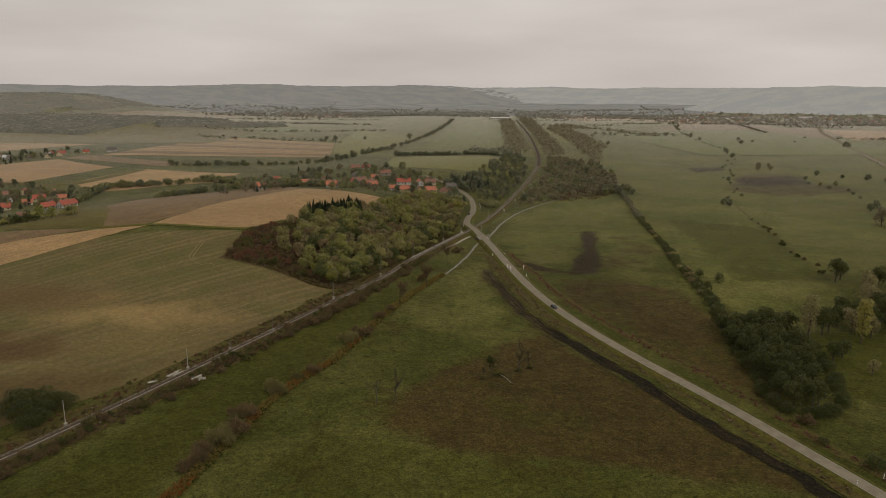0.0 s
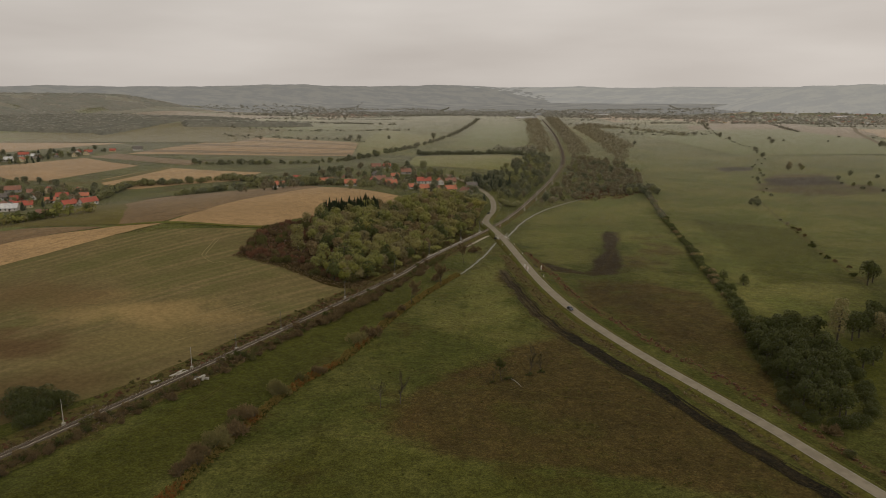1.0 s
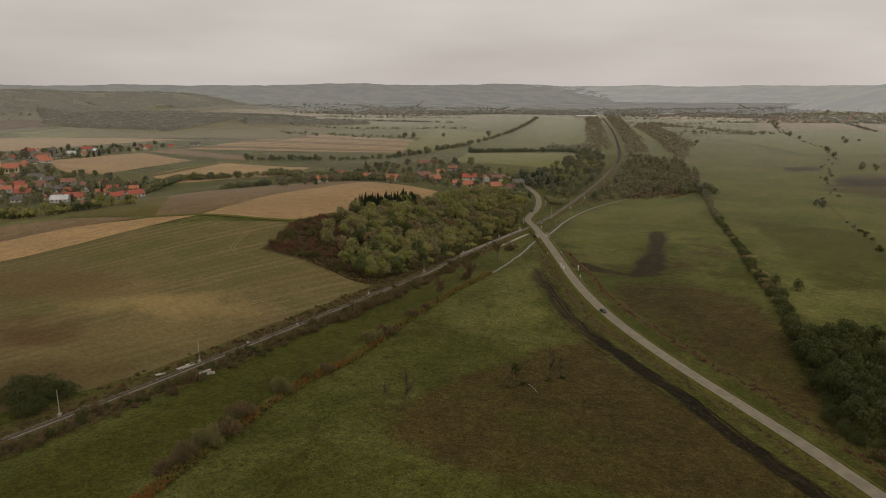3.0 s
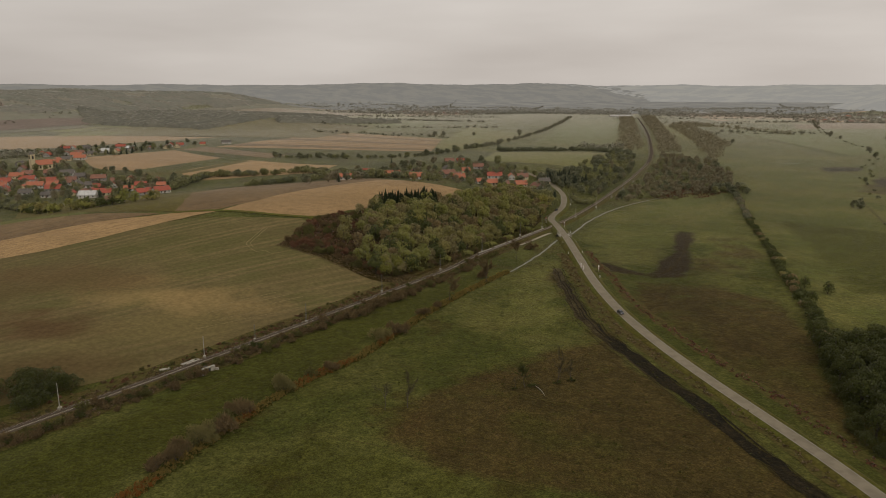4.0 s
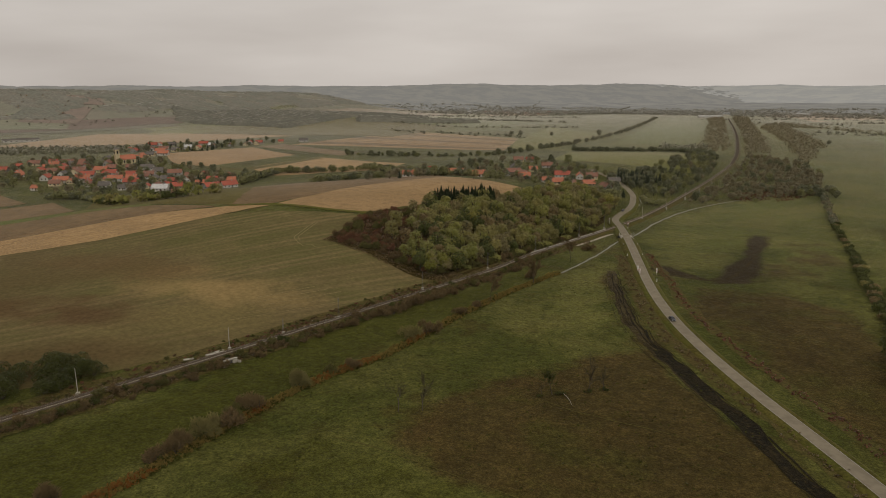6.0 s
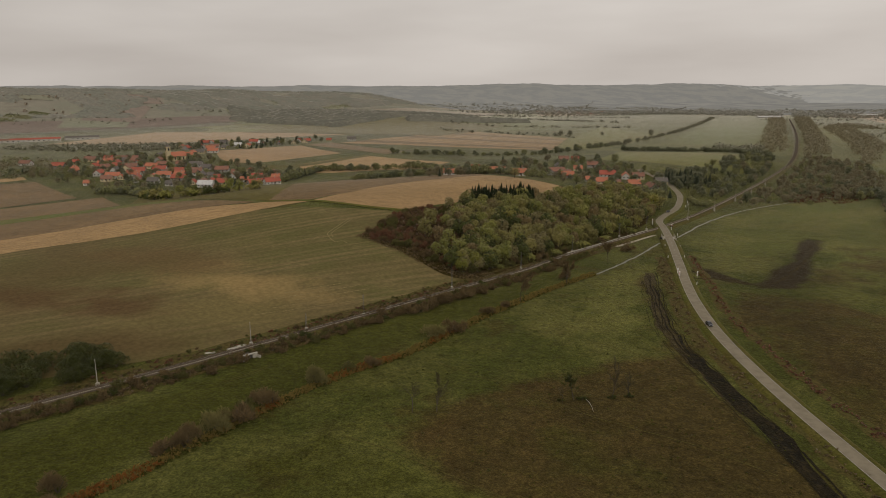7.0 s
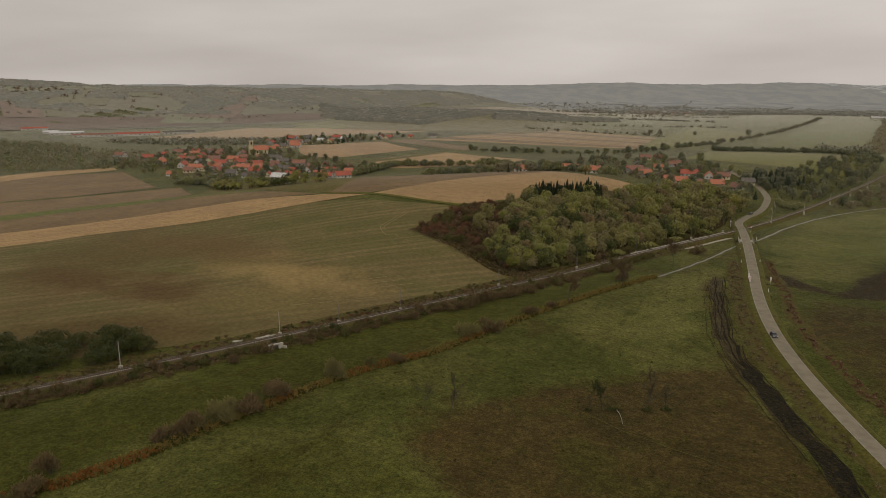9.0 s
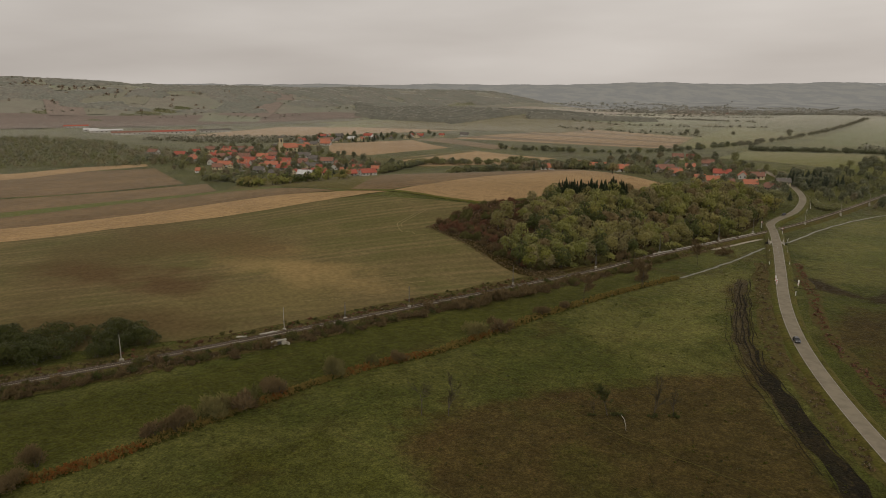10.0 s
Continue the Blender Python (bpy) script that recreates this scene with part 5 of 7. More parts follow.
# small trees standing in the meadow
for x, y, s, k, yaw in ((19.3, 259.4, 1.0, "sapling_leafy", 0), (30, 264.7, 1.0, "sapling_slim", 0), (34.5, 267.6, 0.62, "sapling_slim", 140), (-23.2, 234.2, 0.95, "sapling", 20), (-16.6, 237.4, 0.95, "sapling_slim", 75), (16.2, 257.6, 0.5, "sapling", 200)):
    e = plant(k, x, y, s, "standing in the meadow", "meadow trees")
    e.matrix_basis = pose(x, y, hz(x, y), 0, 0, yaw) @ Matrix.Scale(s, 4)
bm = bmesh.new()
pts = [(0, 0, 0.15), (1.6, 0.3, 0.35), (3.2, 0.1, 0.3), (4.6, -0.5, 0.18)]
for a, b, ra, rb in zip(pts, pts[1:], (0.16, 0.14, 0.1), (0.14, 0.1, 0.05)):
    tube(bm, a, b, ra, rb, 7)
log = new("fallen_log", to_mesh(bm, "fallen_log", M_CONC))
log.matrix_basis = pose(22.2, 261.5, hz(22.2, 261.5), 0, 0, -62)
log.scale = (2.0, 0.8, 0.9)
tagged(log, "pale barkless log lying in the meadow grass", "log")
# the hedge across the pastures
for x, y in along([(188, 752), (168, 605), (158, 513), (147, 423), (140, 360), (133, 312)], 2.4, 1.8, 17, 0.08):
    plant(pick({"shrub_dark": 6, "thicket": 2, "shrub_brown": 1.2, "shrub_olive": 0.5}), x, y, R.uniform(0.65, 1.2) * (1.35 if y < 480 else 1), "in the pasture hedge", "pasture hedge")
for x, y in ((158, 396), (140, 352), (142, 366), (146, 380), (150, 405)):
    plant("tree_dark", x, y, R.uniform(0.5, 0.65), "in the pasture hedge", "pasture hedge")
# the grove beside the road
for x, y in inside([(128, 322), (150, 318), (156, 296), (146, 262), (137, 238), (128, 226), (118, 232), (122, 262), (126, 296)], 62, 3.9, 18):
    plant("grove", x, y, R.uniform(0.75, 1.0), "in the grove beside the road", "grove trees")
for x, y, s, k in ((184, 298, 1.15, "poplar_yellow"), (163, 303, 1.2, "poplar_grey"), (158, 312, 1.0, "tree_dark"), (172, 308, 1.0, "tree_dark"), (160, 276, 0.85, "tree_dark"),
                   (166, 280, 0.8, "tree_dark"), (168, 262, 0.6, "tree_grey"), (150, 316, 1.0, "tree_dark"), (177, 312, 1.0, "tree_dark"), (192, 304, 0.95, "tree_grey"),
                   (200, 318, 1.0, "tree_dark"), (206, 330, 1.1, "tree_grey"), (214, 336, 1.0, "tree_dark"), (218, 350, 1.1, "tree_grey"), (222, 362, 1.0, "tree_grey"), (230, 372, 1.1, "tree_grey"),
                   (226, 398, 1.15, "tree_dark"), (232, 404, 1.0, "tree_dark"), (238, 386, 1.0, "tree_grey"), (355, 570, 1.6, "tree_dark"), (362, 560, 1.4, "tree_dark"), (246, 390, 1.1, "tree_dark"),
                   (120, 206, 0.9, "shrub_dark"), (128, 192, 1.6, "shrub_dark"), (134, 188, 1.5, "shrub_dark"), (140, 192, 0.6, "tree_dark"), (122, 220, 1.2, "shrub_scrub"), (196, 336, 1.0, "tree_dark"),
                   (210, 300, 1.0, "tree_dark"), (240, 330, 1.1, "tree_dark"), (252, 344, 1.0, "tree_grey"), (262, 366, 1.1, "tree_dark")):
    plant({"tree_dark": "grove", "tree_grey": "grove_grey", "shrub_dark": "thicket", "shrub_scrub": "fine_scrub"}.get(k, k), x, y, s, "beside the pasture", "grove trees")
for x, y in along([(130, 316), (125, 290), (121, 258), (117, 236), (126, 224), (140, 234), (152, 262), (158, 292)], 4.5, 1.5, 84):
    plant("thicket", x, y, R.uniform(1.0, 1.6), "at the edge of the grove", "grove bushes")
for x, y in inside([(160, 318), (196, 322), (226, 352), (262, 392), (300, 400), (270, 340), (220, 306), (186, 310)], 34, 7, 85):
    plant(pick({"grove": 4, "grove_grey": 2}), x, y, R.uniform(0.85, 1.15), "in the grove", "grove trees")
# bush line over the wide pasture
for x, y in along([(288, 719), (262, 599), (253, 545), (238, 472), (234, 438), (228, 405)], 11, 2.5, 19, 0.35):
    plant(pick({"fine_dark": 2, "fine_olive": 1, "fine_brown": 1}), x, y, R.uniform(0.35, 1.0), "on the wide pasture", "pasture bushes")
for x, y in along([(661, 2092), (557, 1656), (483, 1227), (380, 960), (300, 730)], 24, 6, 20, 0.15):
    plant(pick({"shrub_dark": 2, "tree_dark": 1.2, "shrub_olive": 1}), x, y, R.uniform(0.6, 1.1), "on the far pasture", "far pasture bushes")
for x, y, s, k in ((576, 1398, 1.5, "tree_grey"), (421, 959, 1.2, "tree_brown"), (440, 962, 1.0, "tree_olive"), (311, 1364, 1.2, "tree_grey"), (738, 1325, 1.6, "tree_brown"), (752, 1340, 1.5, "tree_dark"),
                   (470, 900, 1.0, "tree_dark"), (486, 870, 0.9, "tree_dark"), (505, 850, 1.3, "tree_dark"), (520, 836, 1.2, "tree_olive"), (500, 800, 1.3, "shrub_brown"), (520, 790, 1.5, "shrub_brown"),
                   (540, 770, 1.5, "shrub_dark"), (530, 805, 1.5, "shrub_brown"), (600, 1450, 2.2, "shrub_dark"), (620, 1452, 2.2, "shrub_dark"), (780, 1560, 2.4, "shrub_dark"), (-231, 1430, 1.3, "tree_dark"),
                   (433, 854, 0.9, "tree_dark"), (424, 828, 1.2, "shrub_dark"), (425, 804, 0.8, "tree_olive"), (423, 782, 1.7, "shrub_dark"), (443, 805, 0.9, "tree_olive"), (433, 760, 0.7, "tree_dark"), (427, 740, 1.6, "shrub_dark"),
                   (419, 713, 1.6, "shrub_brown"), (385, 637, 1.2, "tree_dark"), (399, 652, 1.3, "tree_dark"), (386, 622, 1.2, "tree_dark"), (433, 986, 1.3, "tree_brown"), (448, 987, 1.0, "tree_brown"), (702, 1444, 1.9, "shrub_dark"), (606, 1486, 1.3, "tree_dark"), (269, 666, 1.2, "tree_dark"), (266, 672, 1.0, "tree_dark"),
                   (-214, 1435, 1.2, "tree_dark"), (-160, 1480, 0.9, "tree_dark"), (-130, 1260, 0.9, "shrub_dark"), (-70, 1500, 1.3, "tree_dark"), (112, 700, 1.2, "shrub_olive"), (126, 690, 1.2, "shrub_olive")):
    plant(k, x, y, s * (0.7 if x > 240 else 1.0), "alone on the plain", "lone trees")
# tree belts along the railway beyond the crossing
for x, y in inside([(62, 650), (100, 690), (130, 700), (195, 760), (212, 900), (215, 1000), (190, 1100), (165, 1120), (150, 1030), (120, 880), (90, 740)], 260, 5.6, 21):
    k = pick({"tree_grey": 2, "tree_brown": 3, "shrub_brown": 4, "shrub_scrub": 2, "tree_dark": 1.3, "tree_olive": 1})
    plant(k, x, y, R.uniform(0.55, 0.9) if "tree" in k else R.uniform(1.0, 1.9), "beside the railway bend", "railway belt")
for x, y in inside([(175, 740), (196, 735), (200, 770), (180, 772), (160, 725), (150, 705)], 12, 5, 22):
    plant(pick({"tree_dark": 2, "tree_olive": 2}), x, y, R.uniform(0.7, 0.95), "at the pasture corner", "railway belt")
for x, y in inside([(34, 690), (48, 672), (60, 700), (88, 820), (112, 940), (122, 1100), (100, 1130), (70, 960), (40, 830), (5, 760), (0, 730), (22, 715)], 130, 6.5, 23):
    plant(pick({"tree_dark": 4, "tree_green": 2, "tree_olive": 1.5, "spruce": 0.5, "tree_grey": 0.5}), x, y, R.uniform(0.65, 0.95), "west of the railway", "railway belt")
for x, y in inside([(0, 730), (24, 718), (50, 770), (10, 775)], 40, 4.2, 24):
    plant(pick({"spruce": 2, "tree_dark": 1}), x, y, R.uniform(0.75, 1.0), "beside the hamlet", "hamlet trees")
for x, y in along([(34, 668), (44, 650), (52, 664)], 4, 2, 25):
    plant("shrub_green", x, y, R.uniform(1.2, 1.6), "at the road bend", "hamlet trees")
# hedges and village trees
for line, st, w, sd, where in (([(-345, 735), (-289, 758), (-250, 775), (-200, 735), (-160, 720)], 7, {"tree_green": 2, "tree_olive": 2, "tree_dark": 1}, 26, "in the field hedge"),
                               ([(-356, 933), (-285, 943), (-172, 974), (-127, 1130), (-92, 1255)], 11, {"tree_dark": 3, "tree_olive": 1}, 27, "in the far hedge"),
                               ([(-92, 1255), (-30, 1635), (29, 2295)], 26, {"tree_dark": 3, "shrub_dark": 2}, 28, "in the far hedge"),
                               ([(-70, 1088), (14, 1108), (60, 1130), (105, 1089)], 6, {"shrub_dark": 2, "tree_dark": 1}, 29, "in the hilltop hedge"),
                               ([(-440, 525), (-400, 520), (-330, 475), (-290, 485), (-262, 500)], 6, {"tree_olive": 2, "tree_dark": 1.5, "shrub_olive": 1, "tree_green": 1}, 30, "at the village edge"),
                               ([(-325, 630), (-340, 680), (-345, 735)], 6, {"tree_green": 2, "tree_dark": 1, "spruce": 0.6}, 31, "at the village edge"),
                               ([(-260, 640), (-190, 690), (-130, 650), (-80, 640)], 7, {"shrub_olive": 2, "tree_olive": 1}, 32, "behind the hilltop field")):
    for x, y in along(line, st * (0.42 if st > 7 else 0.33), 4.5 if st > 7 else 3.5, sd, 0.12):
        k = pick(w)
        if R.random() < 0.5:
            k = {"tree_green": "shrub_green", "tree_olive": "shrub_olive"}.get(k, "shrub_dark")
        plant(k, x, y, R.uniform(0.45, 0.95) if "shrub" not in k else R.uniform(1.2, 2.6), where, "hedge trees")
for poly, n, sd, w in (([(-640, 590), (-520, 560), (-430, 530), (-330, 600), (-330, 690), (-420, 740), (-560, 790), (-680, 760)], 235, 33, {"tree_dark": 4, "tree_olive": 2, "tree_green": 1.6, "spruce": 0.6, "tree_yellow": 0.12, "tree_grey": 2.5, "tree_brown": 1}),
                       ([(-200, 600), (-90, 600), (20, 665), (10, 760), (-60, 850), (-120, 840), (-210, 760)], 150, 34, {"tree_dark": 3, "tree_olive": 1.6, "spruce": 0.9, "tree_grey": 1.6, "tree_brown": 1}),
                       ([(-720, 880), (-560, 900), (-540, 1080), (-600, 1140), (-720, 1020)], 90, 35, {"tree_dark": 3, "spruce": 1.5, "tree_olive": 1})):
    for x, y in inside(poly, n, 5.5, sd):
        plant(pick(w), x, y, R.uniform(0.45, 0.95), "among the houses", "village trees")


join_plants()


# ---------------------------------------------------------------- uncounted growth
def stuff(name, pts, leaf, h, w, n, size, label, seed, stretch=1.0, up=False, category="undergrowth"):
    """One mesh of many small clumps, each a loose dome of leaf cards (or upright blades)."""
    rng = np.random.default_rng(seed)
    P = np.array(pts, float)
    m = len(P)
    base = np.column_stack([P, surface_z(P[:, 0], P[:, 1])])
    sc = rng.uniform(0.65, 1.3, (m, 1, 1))
    d = rng.normal(size=(m, n, 3))
    d[..., 2] = np.abs(d[..., 2])
    d /= np.linalg.norm(d, axis=2)[..., None]
    c = d * np.array((w, w, h)) * sc * rng.uniform(0.6, 1.0, (m, n, 1)) + base[:, None, :]
    nrm = d + rng.normal(scale=0.4, size=d.shape)
    if up:
        nrm[..., 2] *= 0.15
    V, F = cards(rng, c.reshape(-1, 3), nrm.reshape(-1, 3), (size * sc * rng.uniform(0.6, 1.3, (m, n, 1))).reshape(-1))
    out = None if up else (d + 0.35 * rng.normal(size=d.shape) + np.array((0, 0, 0.35))).reshape(-1, 3)
    return tagged(new(name, leafy(name, V, F, M_LEAF[leaf], None if up else out / np.linalg.norm(out, axis=1)[:, None])), label, category, kind="stuff")


DITCH = [(-98, 128), (-86, 150), (-76, 170), (-71, 190), (-66, 214), (-61, 236), (-55, 254), (-46, 272), (-38, 298), (-30, 330), (-16, 372), (0, 412)]
stuff("reeds", along(DITCH, 0.12, 2.1, 44, 0.1), "straw", 1.0, 0.6, 11, 0.4, "straw yellow and olive reeds along the ditch", 52, up=True)
stuff("reeds", along([(x + 0.8, y) for x, y in DITCH], 0.3, 1.6, 45, 0.2), "grass", 0.7, 0.7, 9, 0.4, "dark green sedge along the ditch", 50, up=True)
stuff("reeds", along([(-79, 162), (-75, 172), (-72, 184)], 0.09, 2.0, 43, 0.2) + along([(-65, 219), (-63, 226)], 0.1, 1.8, 42, 0.2) + along([(-58, 247), (-54, 256), (-46, 272)], 0.13, 1.9, 41, 0.2) + along([(-90, 142), (-79, 162)], 0.3, 1.4, 48) + along([(-40, 290), (-36, 306)], 0.2, 1.2, 40),
      "reed", 1.2, 0.5, 10, 0.4, "orange brown reeds along the ditch", 51, up=True)
stuff("ditch_scrub", along([(29, 462), (34, 425), (41, 385), (51, 334), (64, 302), (75, 276), (90, 244), (103, 212), (114, 178), (138, 120)], 0.7, 2.6, 47, 0.3), "scrub", 0.8, 0.9, 10, 0.5, "dry brown weeds in the roadside ditch", 53)
stuff("ditch_scrub", along([(45, 470), (49, 440), (55, 415), (63, 368), (75, 330), (88, 296), (104, 258), (117, 220), (127, 190), (160, 120)], 0.8, 1.8, 49, 0.2), "redscrub", 0.8, 0.8, 10, 0.5, "reddish dry weeds in the roadside ditch", 54)
stuff("railside_weeds", along(beside(-5.5, 90, 536), 0.45, 3.2, 55, 0.15), "scrub", 0.9, 1.0, 10, 0.5, "brown weeds beside the railway", 55)
stuff("railside_weeds", along(beside(5, 100, 500), 0.4, 2.8, 56, 0.1), "scrub", 1.0, 1.0, 10, 0.55, "brown weeds on the bank below the railway", 56)
stuff("railside_weeds", along(beside(-6, 268, 375), 0.8, 2.8, 57, 0.1), "redscrub", 0.9, 0.9, 9, 0.5, "reddish weeds beside the railway", 57)
stuff("reddish_thicket", inside([(105, 690), (150, 700), (180, 745), (165, 790), (130, 770)], 220, 2.0, 58), "redscrub", 1.6, 1.5, 9, 0.9, "reddish brown thicket beside the stream", 58)
stuff("undergrowth", inside([(-129, 401), (-89, 386), (-55, 378), (-46, 394), (-60, 398), (-90, 404), (-122, 418)], 620, 0.9, 60), "scrub", 1.1, 1.2, 10, 0.5, "low brown brambles at the edge of the wood", 60)
stuff("reddish_thicket", inside([(-126, 404), (-92, 396), (-66, 402), (-70, 430), (-94, 474), (-108, 484), (-124, 460)], 640, 1.6, 61), "thorn", 1.9, 1.7, 14, 0.6, "dark red brown thorn thicket at the west tip of the wood", 61)
stuff("grass_tufts", inside([(-85, 150), (-60, 240), (-20, 350), (22, 470), (60, 300), (120, 150), (60, 120)], 1500, 0.5, 59), "grass", 0.3, 0.55, 5, 0.35, "coarse grass tufts in the meadow", 59, category="grass")


def wood_points(poly, gap, seed, clearings=0):
    rng = np.random.default_rng(seed)
    xs, ys = [p[0] for p in poly], [p[1] for p in poly]
    gx, gy = np.meshgrid(np.arange(min(xs), max(xs), gap), np.arange(min(ys), max(ys), gap))
    x, y = gx.ravel() + rng.uniform(-gap / 2, gap / 2, gx.size), gy.ravel() + rng.uniform(-gap / 2, gap / 2, gx.size)
    k = poly_in(x, y, poly) & (np.abs(line_side(x, y, RAIL)) > 13)
    if clearings:
        k &= np.array([noise.noise((a / 150, b / 150, seed)) + 0.5 * noise.noise((a / 55, b / 55, seed)) for a, b in zip(x, y)]) > clearings - 1
    return np.column_stack([x[k], y[k]])


# canopy colours carry painted haze: greyer and paler than leaves, with sheen
M_CANOPY = {"ridge": land("hazed_ridge_canopy", (0.154, 0.151, 0.120), (0.181, 0.172, 0.134), (0.126, 0.126, 0.098), big=70, mid=14, fine=5, sheen=0.6, grain=0.22),
            "hill": land("hazed_hill_canopy", (0.211, 0.203, 0.166), (0.189, 0.189, 0.152), (0.226, 0.195, 0.151), big=110, mid=26, fine=6, sheen=0.7, grain=0.2)}


def canopy(poly, step, seed, label, material, h=8.0, clearings=0.0):
    """A far wood as one uneven roof of crowns that falls to the ground at its ragged edge."""
    rng = np.random.default_rng(seed)
    xs, ys = [p[0] for p in poly], [p[1] for p in poly]
    X, Y = np.meshgrid(np.arange(min(xs), max(xs), step), np.arange(min(ys), max(ys), step), indexing="ij")
    X, Y = X + rng.uniform(-0.35, 0.35, X.shape) * step, Y + rng.uniform(-0.35, 0.35, X.shape) * step
    ragged = np.array([noise.noise((a / 150, b / 150, seed)) + 0.5 * noise.noise((a / 55, b / 55, seed)) for a, b in zip(X.ravel(), Y.ravel())]).reshape(X.shape)
    keep = poly_in(X, Y, poly) & (poly_sd(X, Y, poly) + 30 * ragged > 0)
    if clearings:
        keep &= ragged > clearings - 1
    core = keep.copy()
    for a in (0, 1):
        for k in (-1, 1):
            core &= np.roll(keep, k, a)
    Z = height(X, Y) + np.where(core, h * rng.uniform(0.55, 1.25, X.shape), -1.0)
    f = grid_faces(*X.shape)
    f = f[core.ravel()[f].any(1)]
    used, f = np.unique(f, return_inverse=True)
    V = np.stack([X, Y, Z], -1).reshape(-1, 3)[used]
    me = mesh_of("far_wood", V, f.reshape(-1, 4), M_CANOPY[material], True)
    return tagged(new("far_wood", me), label, "wood", kind="stuff")


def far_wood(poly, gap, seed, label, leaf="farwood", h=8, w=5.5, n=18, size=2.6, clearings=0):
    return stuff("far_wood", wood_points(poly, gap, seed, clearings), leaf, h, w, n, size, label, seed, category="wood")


canopy([(-1160, 1650), (-1000, 1590), (-760, 1500), (-700, 1850), (-620, 2180), (-800, 2300), (-1150, 2050), (-1400, 1950)], 7, 61, "dark wood on a low far ridge", "ridge")
canopy([(-660, 1680), (-500, 1790), (-400, 1890), (-440, 1970), (-600, 1870), (-720, 1790)], 7, 62, "far belt of trees", "ridge")
BESIDE = [(-1280, 760), (-1150, 800), (-930, 764), (-680, 690), (-560, 600), (-640, 530), (-720, 490), (-900, 540), (-1200, 640)]
for leaf, gap, sd, hue in (("fargreen", 17, 63, "olive green"), ("fargrey", 19, 163, "grey brown"), ("fardark", 22, 263, "dark green")):
    far_wood(BESIDE, gap, sd, "thick wood of %s trees beside the village" % hue, leaf, h=7.5, w=4.8, n=44, size=1.25, clearings=0.7)
far_wood([(-1000, 860), (-800, 830), (-680, 860), (-640, 900), (-700, 960), (-860, 940)], 13, 64, "belt of trees behind the village", h=8)
canopy([(-2900, 150), (-1950, 880), (-1570, 1240), (-1340, 1480), (-1300, 1750), (-1450, 2080), (-1760, 2050), (-2300, 1500), (-3200, 500)], 9, 65, "wooded autumn hillside with clearings", "hill", h=7, clearings=0.88)
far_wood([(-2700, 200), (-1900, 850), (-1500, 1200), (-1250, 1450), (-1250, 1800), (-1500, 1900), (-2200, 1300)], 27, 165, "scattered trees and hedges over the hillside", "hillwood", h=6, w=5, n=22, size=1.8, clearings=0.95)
canopy([(-1380, 1700), (-1620, 1700), (-1880, 2300), (-1650, 2950), (-1150, 2950), (-1250, 2350)], 10, 75, "haze-grey wood over a far ridge", "hill", h=7, clearings=0.8)
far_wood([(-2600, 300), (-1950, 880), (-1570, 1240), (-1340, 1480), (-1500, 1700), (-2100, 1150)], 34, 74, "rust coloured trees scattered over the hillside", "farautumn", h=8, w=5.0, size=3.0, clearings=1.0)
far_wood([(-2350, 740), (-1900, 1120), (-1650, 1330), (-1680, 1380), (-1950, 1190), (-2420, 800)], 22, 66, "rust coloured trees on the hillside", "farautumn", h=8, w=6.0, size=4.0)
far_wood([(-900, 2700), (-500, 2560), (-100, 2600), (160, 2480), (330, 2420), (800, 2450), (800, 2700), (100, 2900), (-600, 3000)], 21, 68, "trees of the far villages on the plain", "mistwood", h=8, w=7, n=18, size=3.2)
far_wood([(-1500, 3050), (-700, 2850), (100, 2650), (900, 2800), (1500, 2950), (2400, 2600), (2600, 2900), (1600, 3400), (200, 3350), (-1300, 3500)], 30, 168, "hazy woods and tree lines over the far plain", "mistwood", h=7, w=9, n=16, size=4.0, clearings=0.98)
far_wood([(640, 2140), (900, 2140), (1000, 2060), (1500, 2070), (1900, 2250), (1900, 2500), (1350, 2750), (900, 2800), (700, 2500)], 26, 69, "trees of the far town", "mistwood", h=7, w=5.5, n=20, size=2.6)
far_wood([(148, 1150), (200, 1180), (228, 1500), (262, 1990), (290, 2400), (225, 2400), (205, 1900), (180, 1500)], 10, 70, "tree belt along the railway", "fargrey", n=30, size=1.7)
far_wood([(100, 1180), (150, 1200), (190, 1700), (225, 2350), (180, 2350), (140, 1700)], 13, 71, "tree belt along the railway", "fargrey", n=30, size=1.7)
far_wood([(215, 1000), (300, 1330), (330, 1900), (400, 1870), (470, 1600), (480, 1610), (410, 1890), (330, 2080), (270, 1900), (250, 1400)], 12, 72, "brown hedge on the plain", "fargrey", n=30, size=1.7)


def far_hedges():
    rr = random.Random(77)
    pts = []
    for k in range(75):
        x, y = rr.uniform(-1300, 1500), rr.uniform(1350, 3300)
        if -330 < x < 240 and y < 2200 or (x < -700 and y < 1500):
            continue
        a, n = rr.uniform(-0.35, 0.35) + (1.2 if rr.random() < 0.18 else 0), rr.randint(12, 60)
        wide = rr.choice((3, 6, 18, 30))
        for i in range(n):
            if rr.random() < 0.85:
                pts.append((x + math.cos(a) * i * 9 + rr.uniform(-4, 4), y + math.sin(a) * i * 9 + rr.uniform(-wide, wide)))
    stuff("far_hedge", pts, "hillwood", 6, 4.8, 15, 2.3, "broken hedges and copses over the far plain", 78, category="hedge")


far_hedges()
far_wood([(60, 1180), (120, 1150), (118, 1230), (40, 1250)], 10, 73, "small dark wood behind the pasture", h=8)

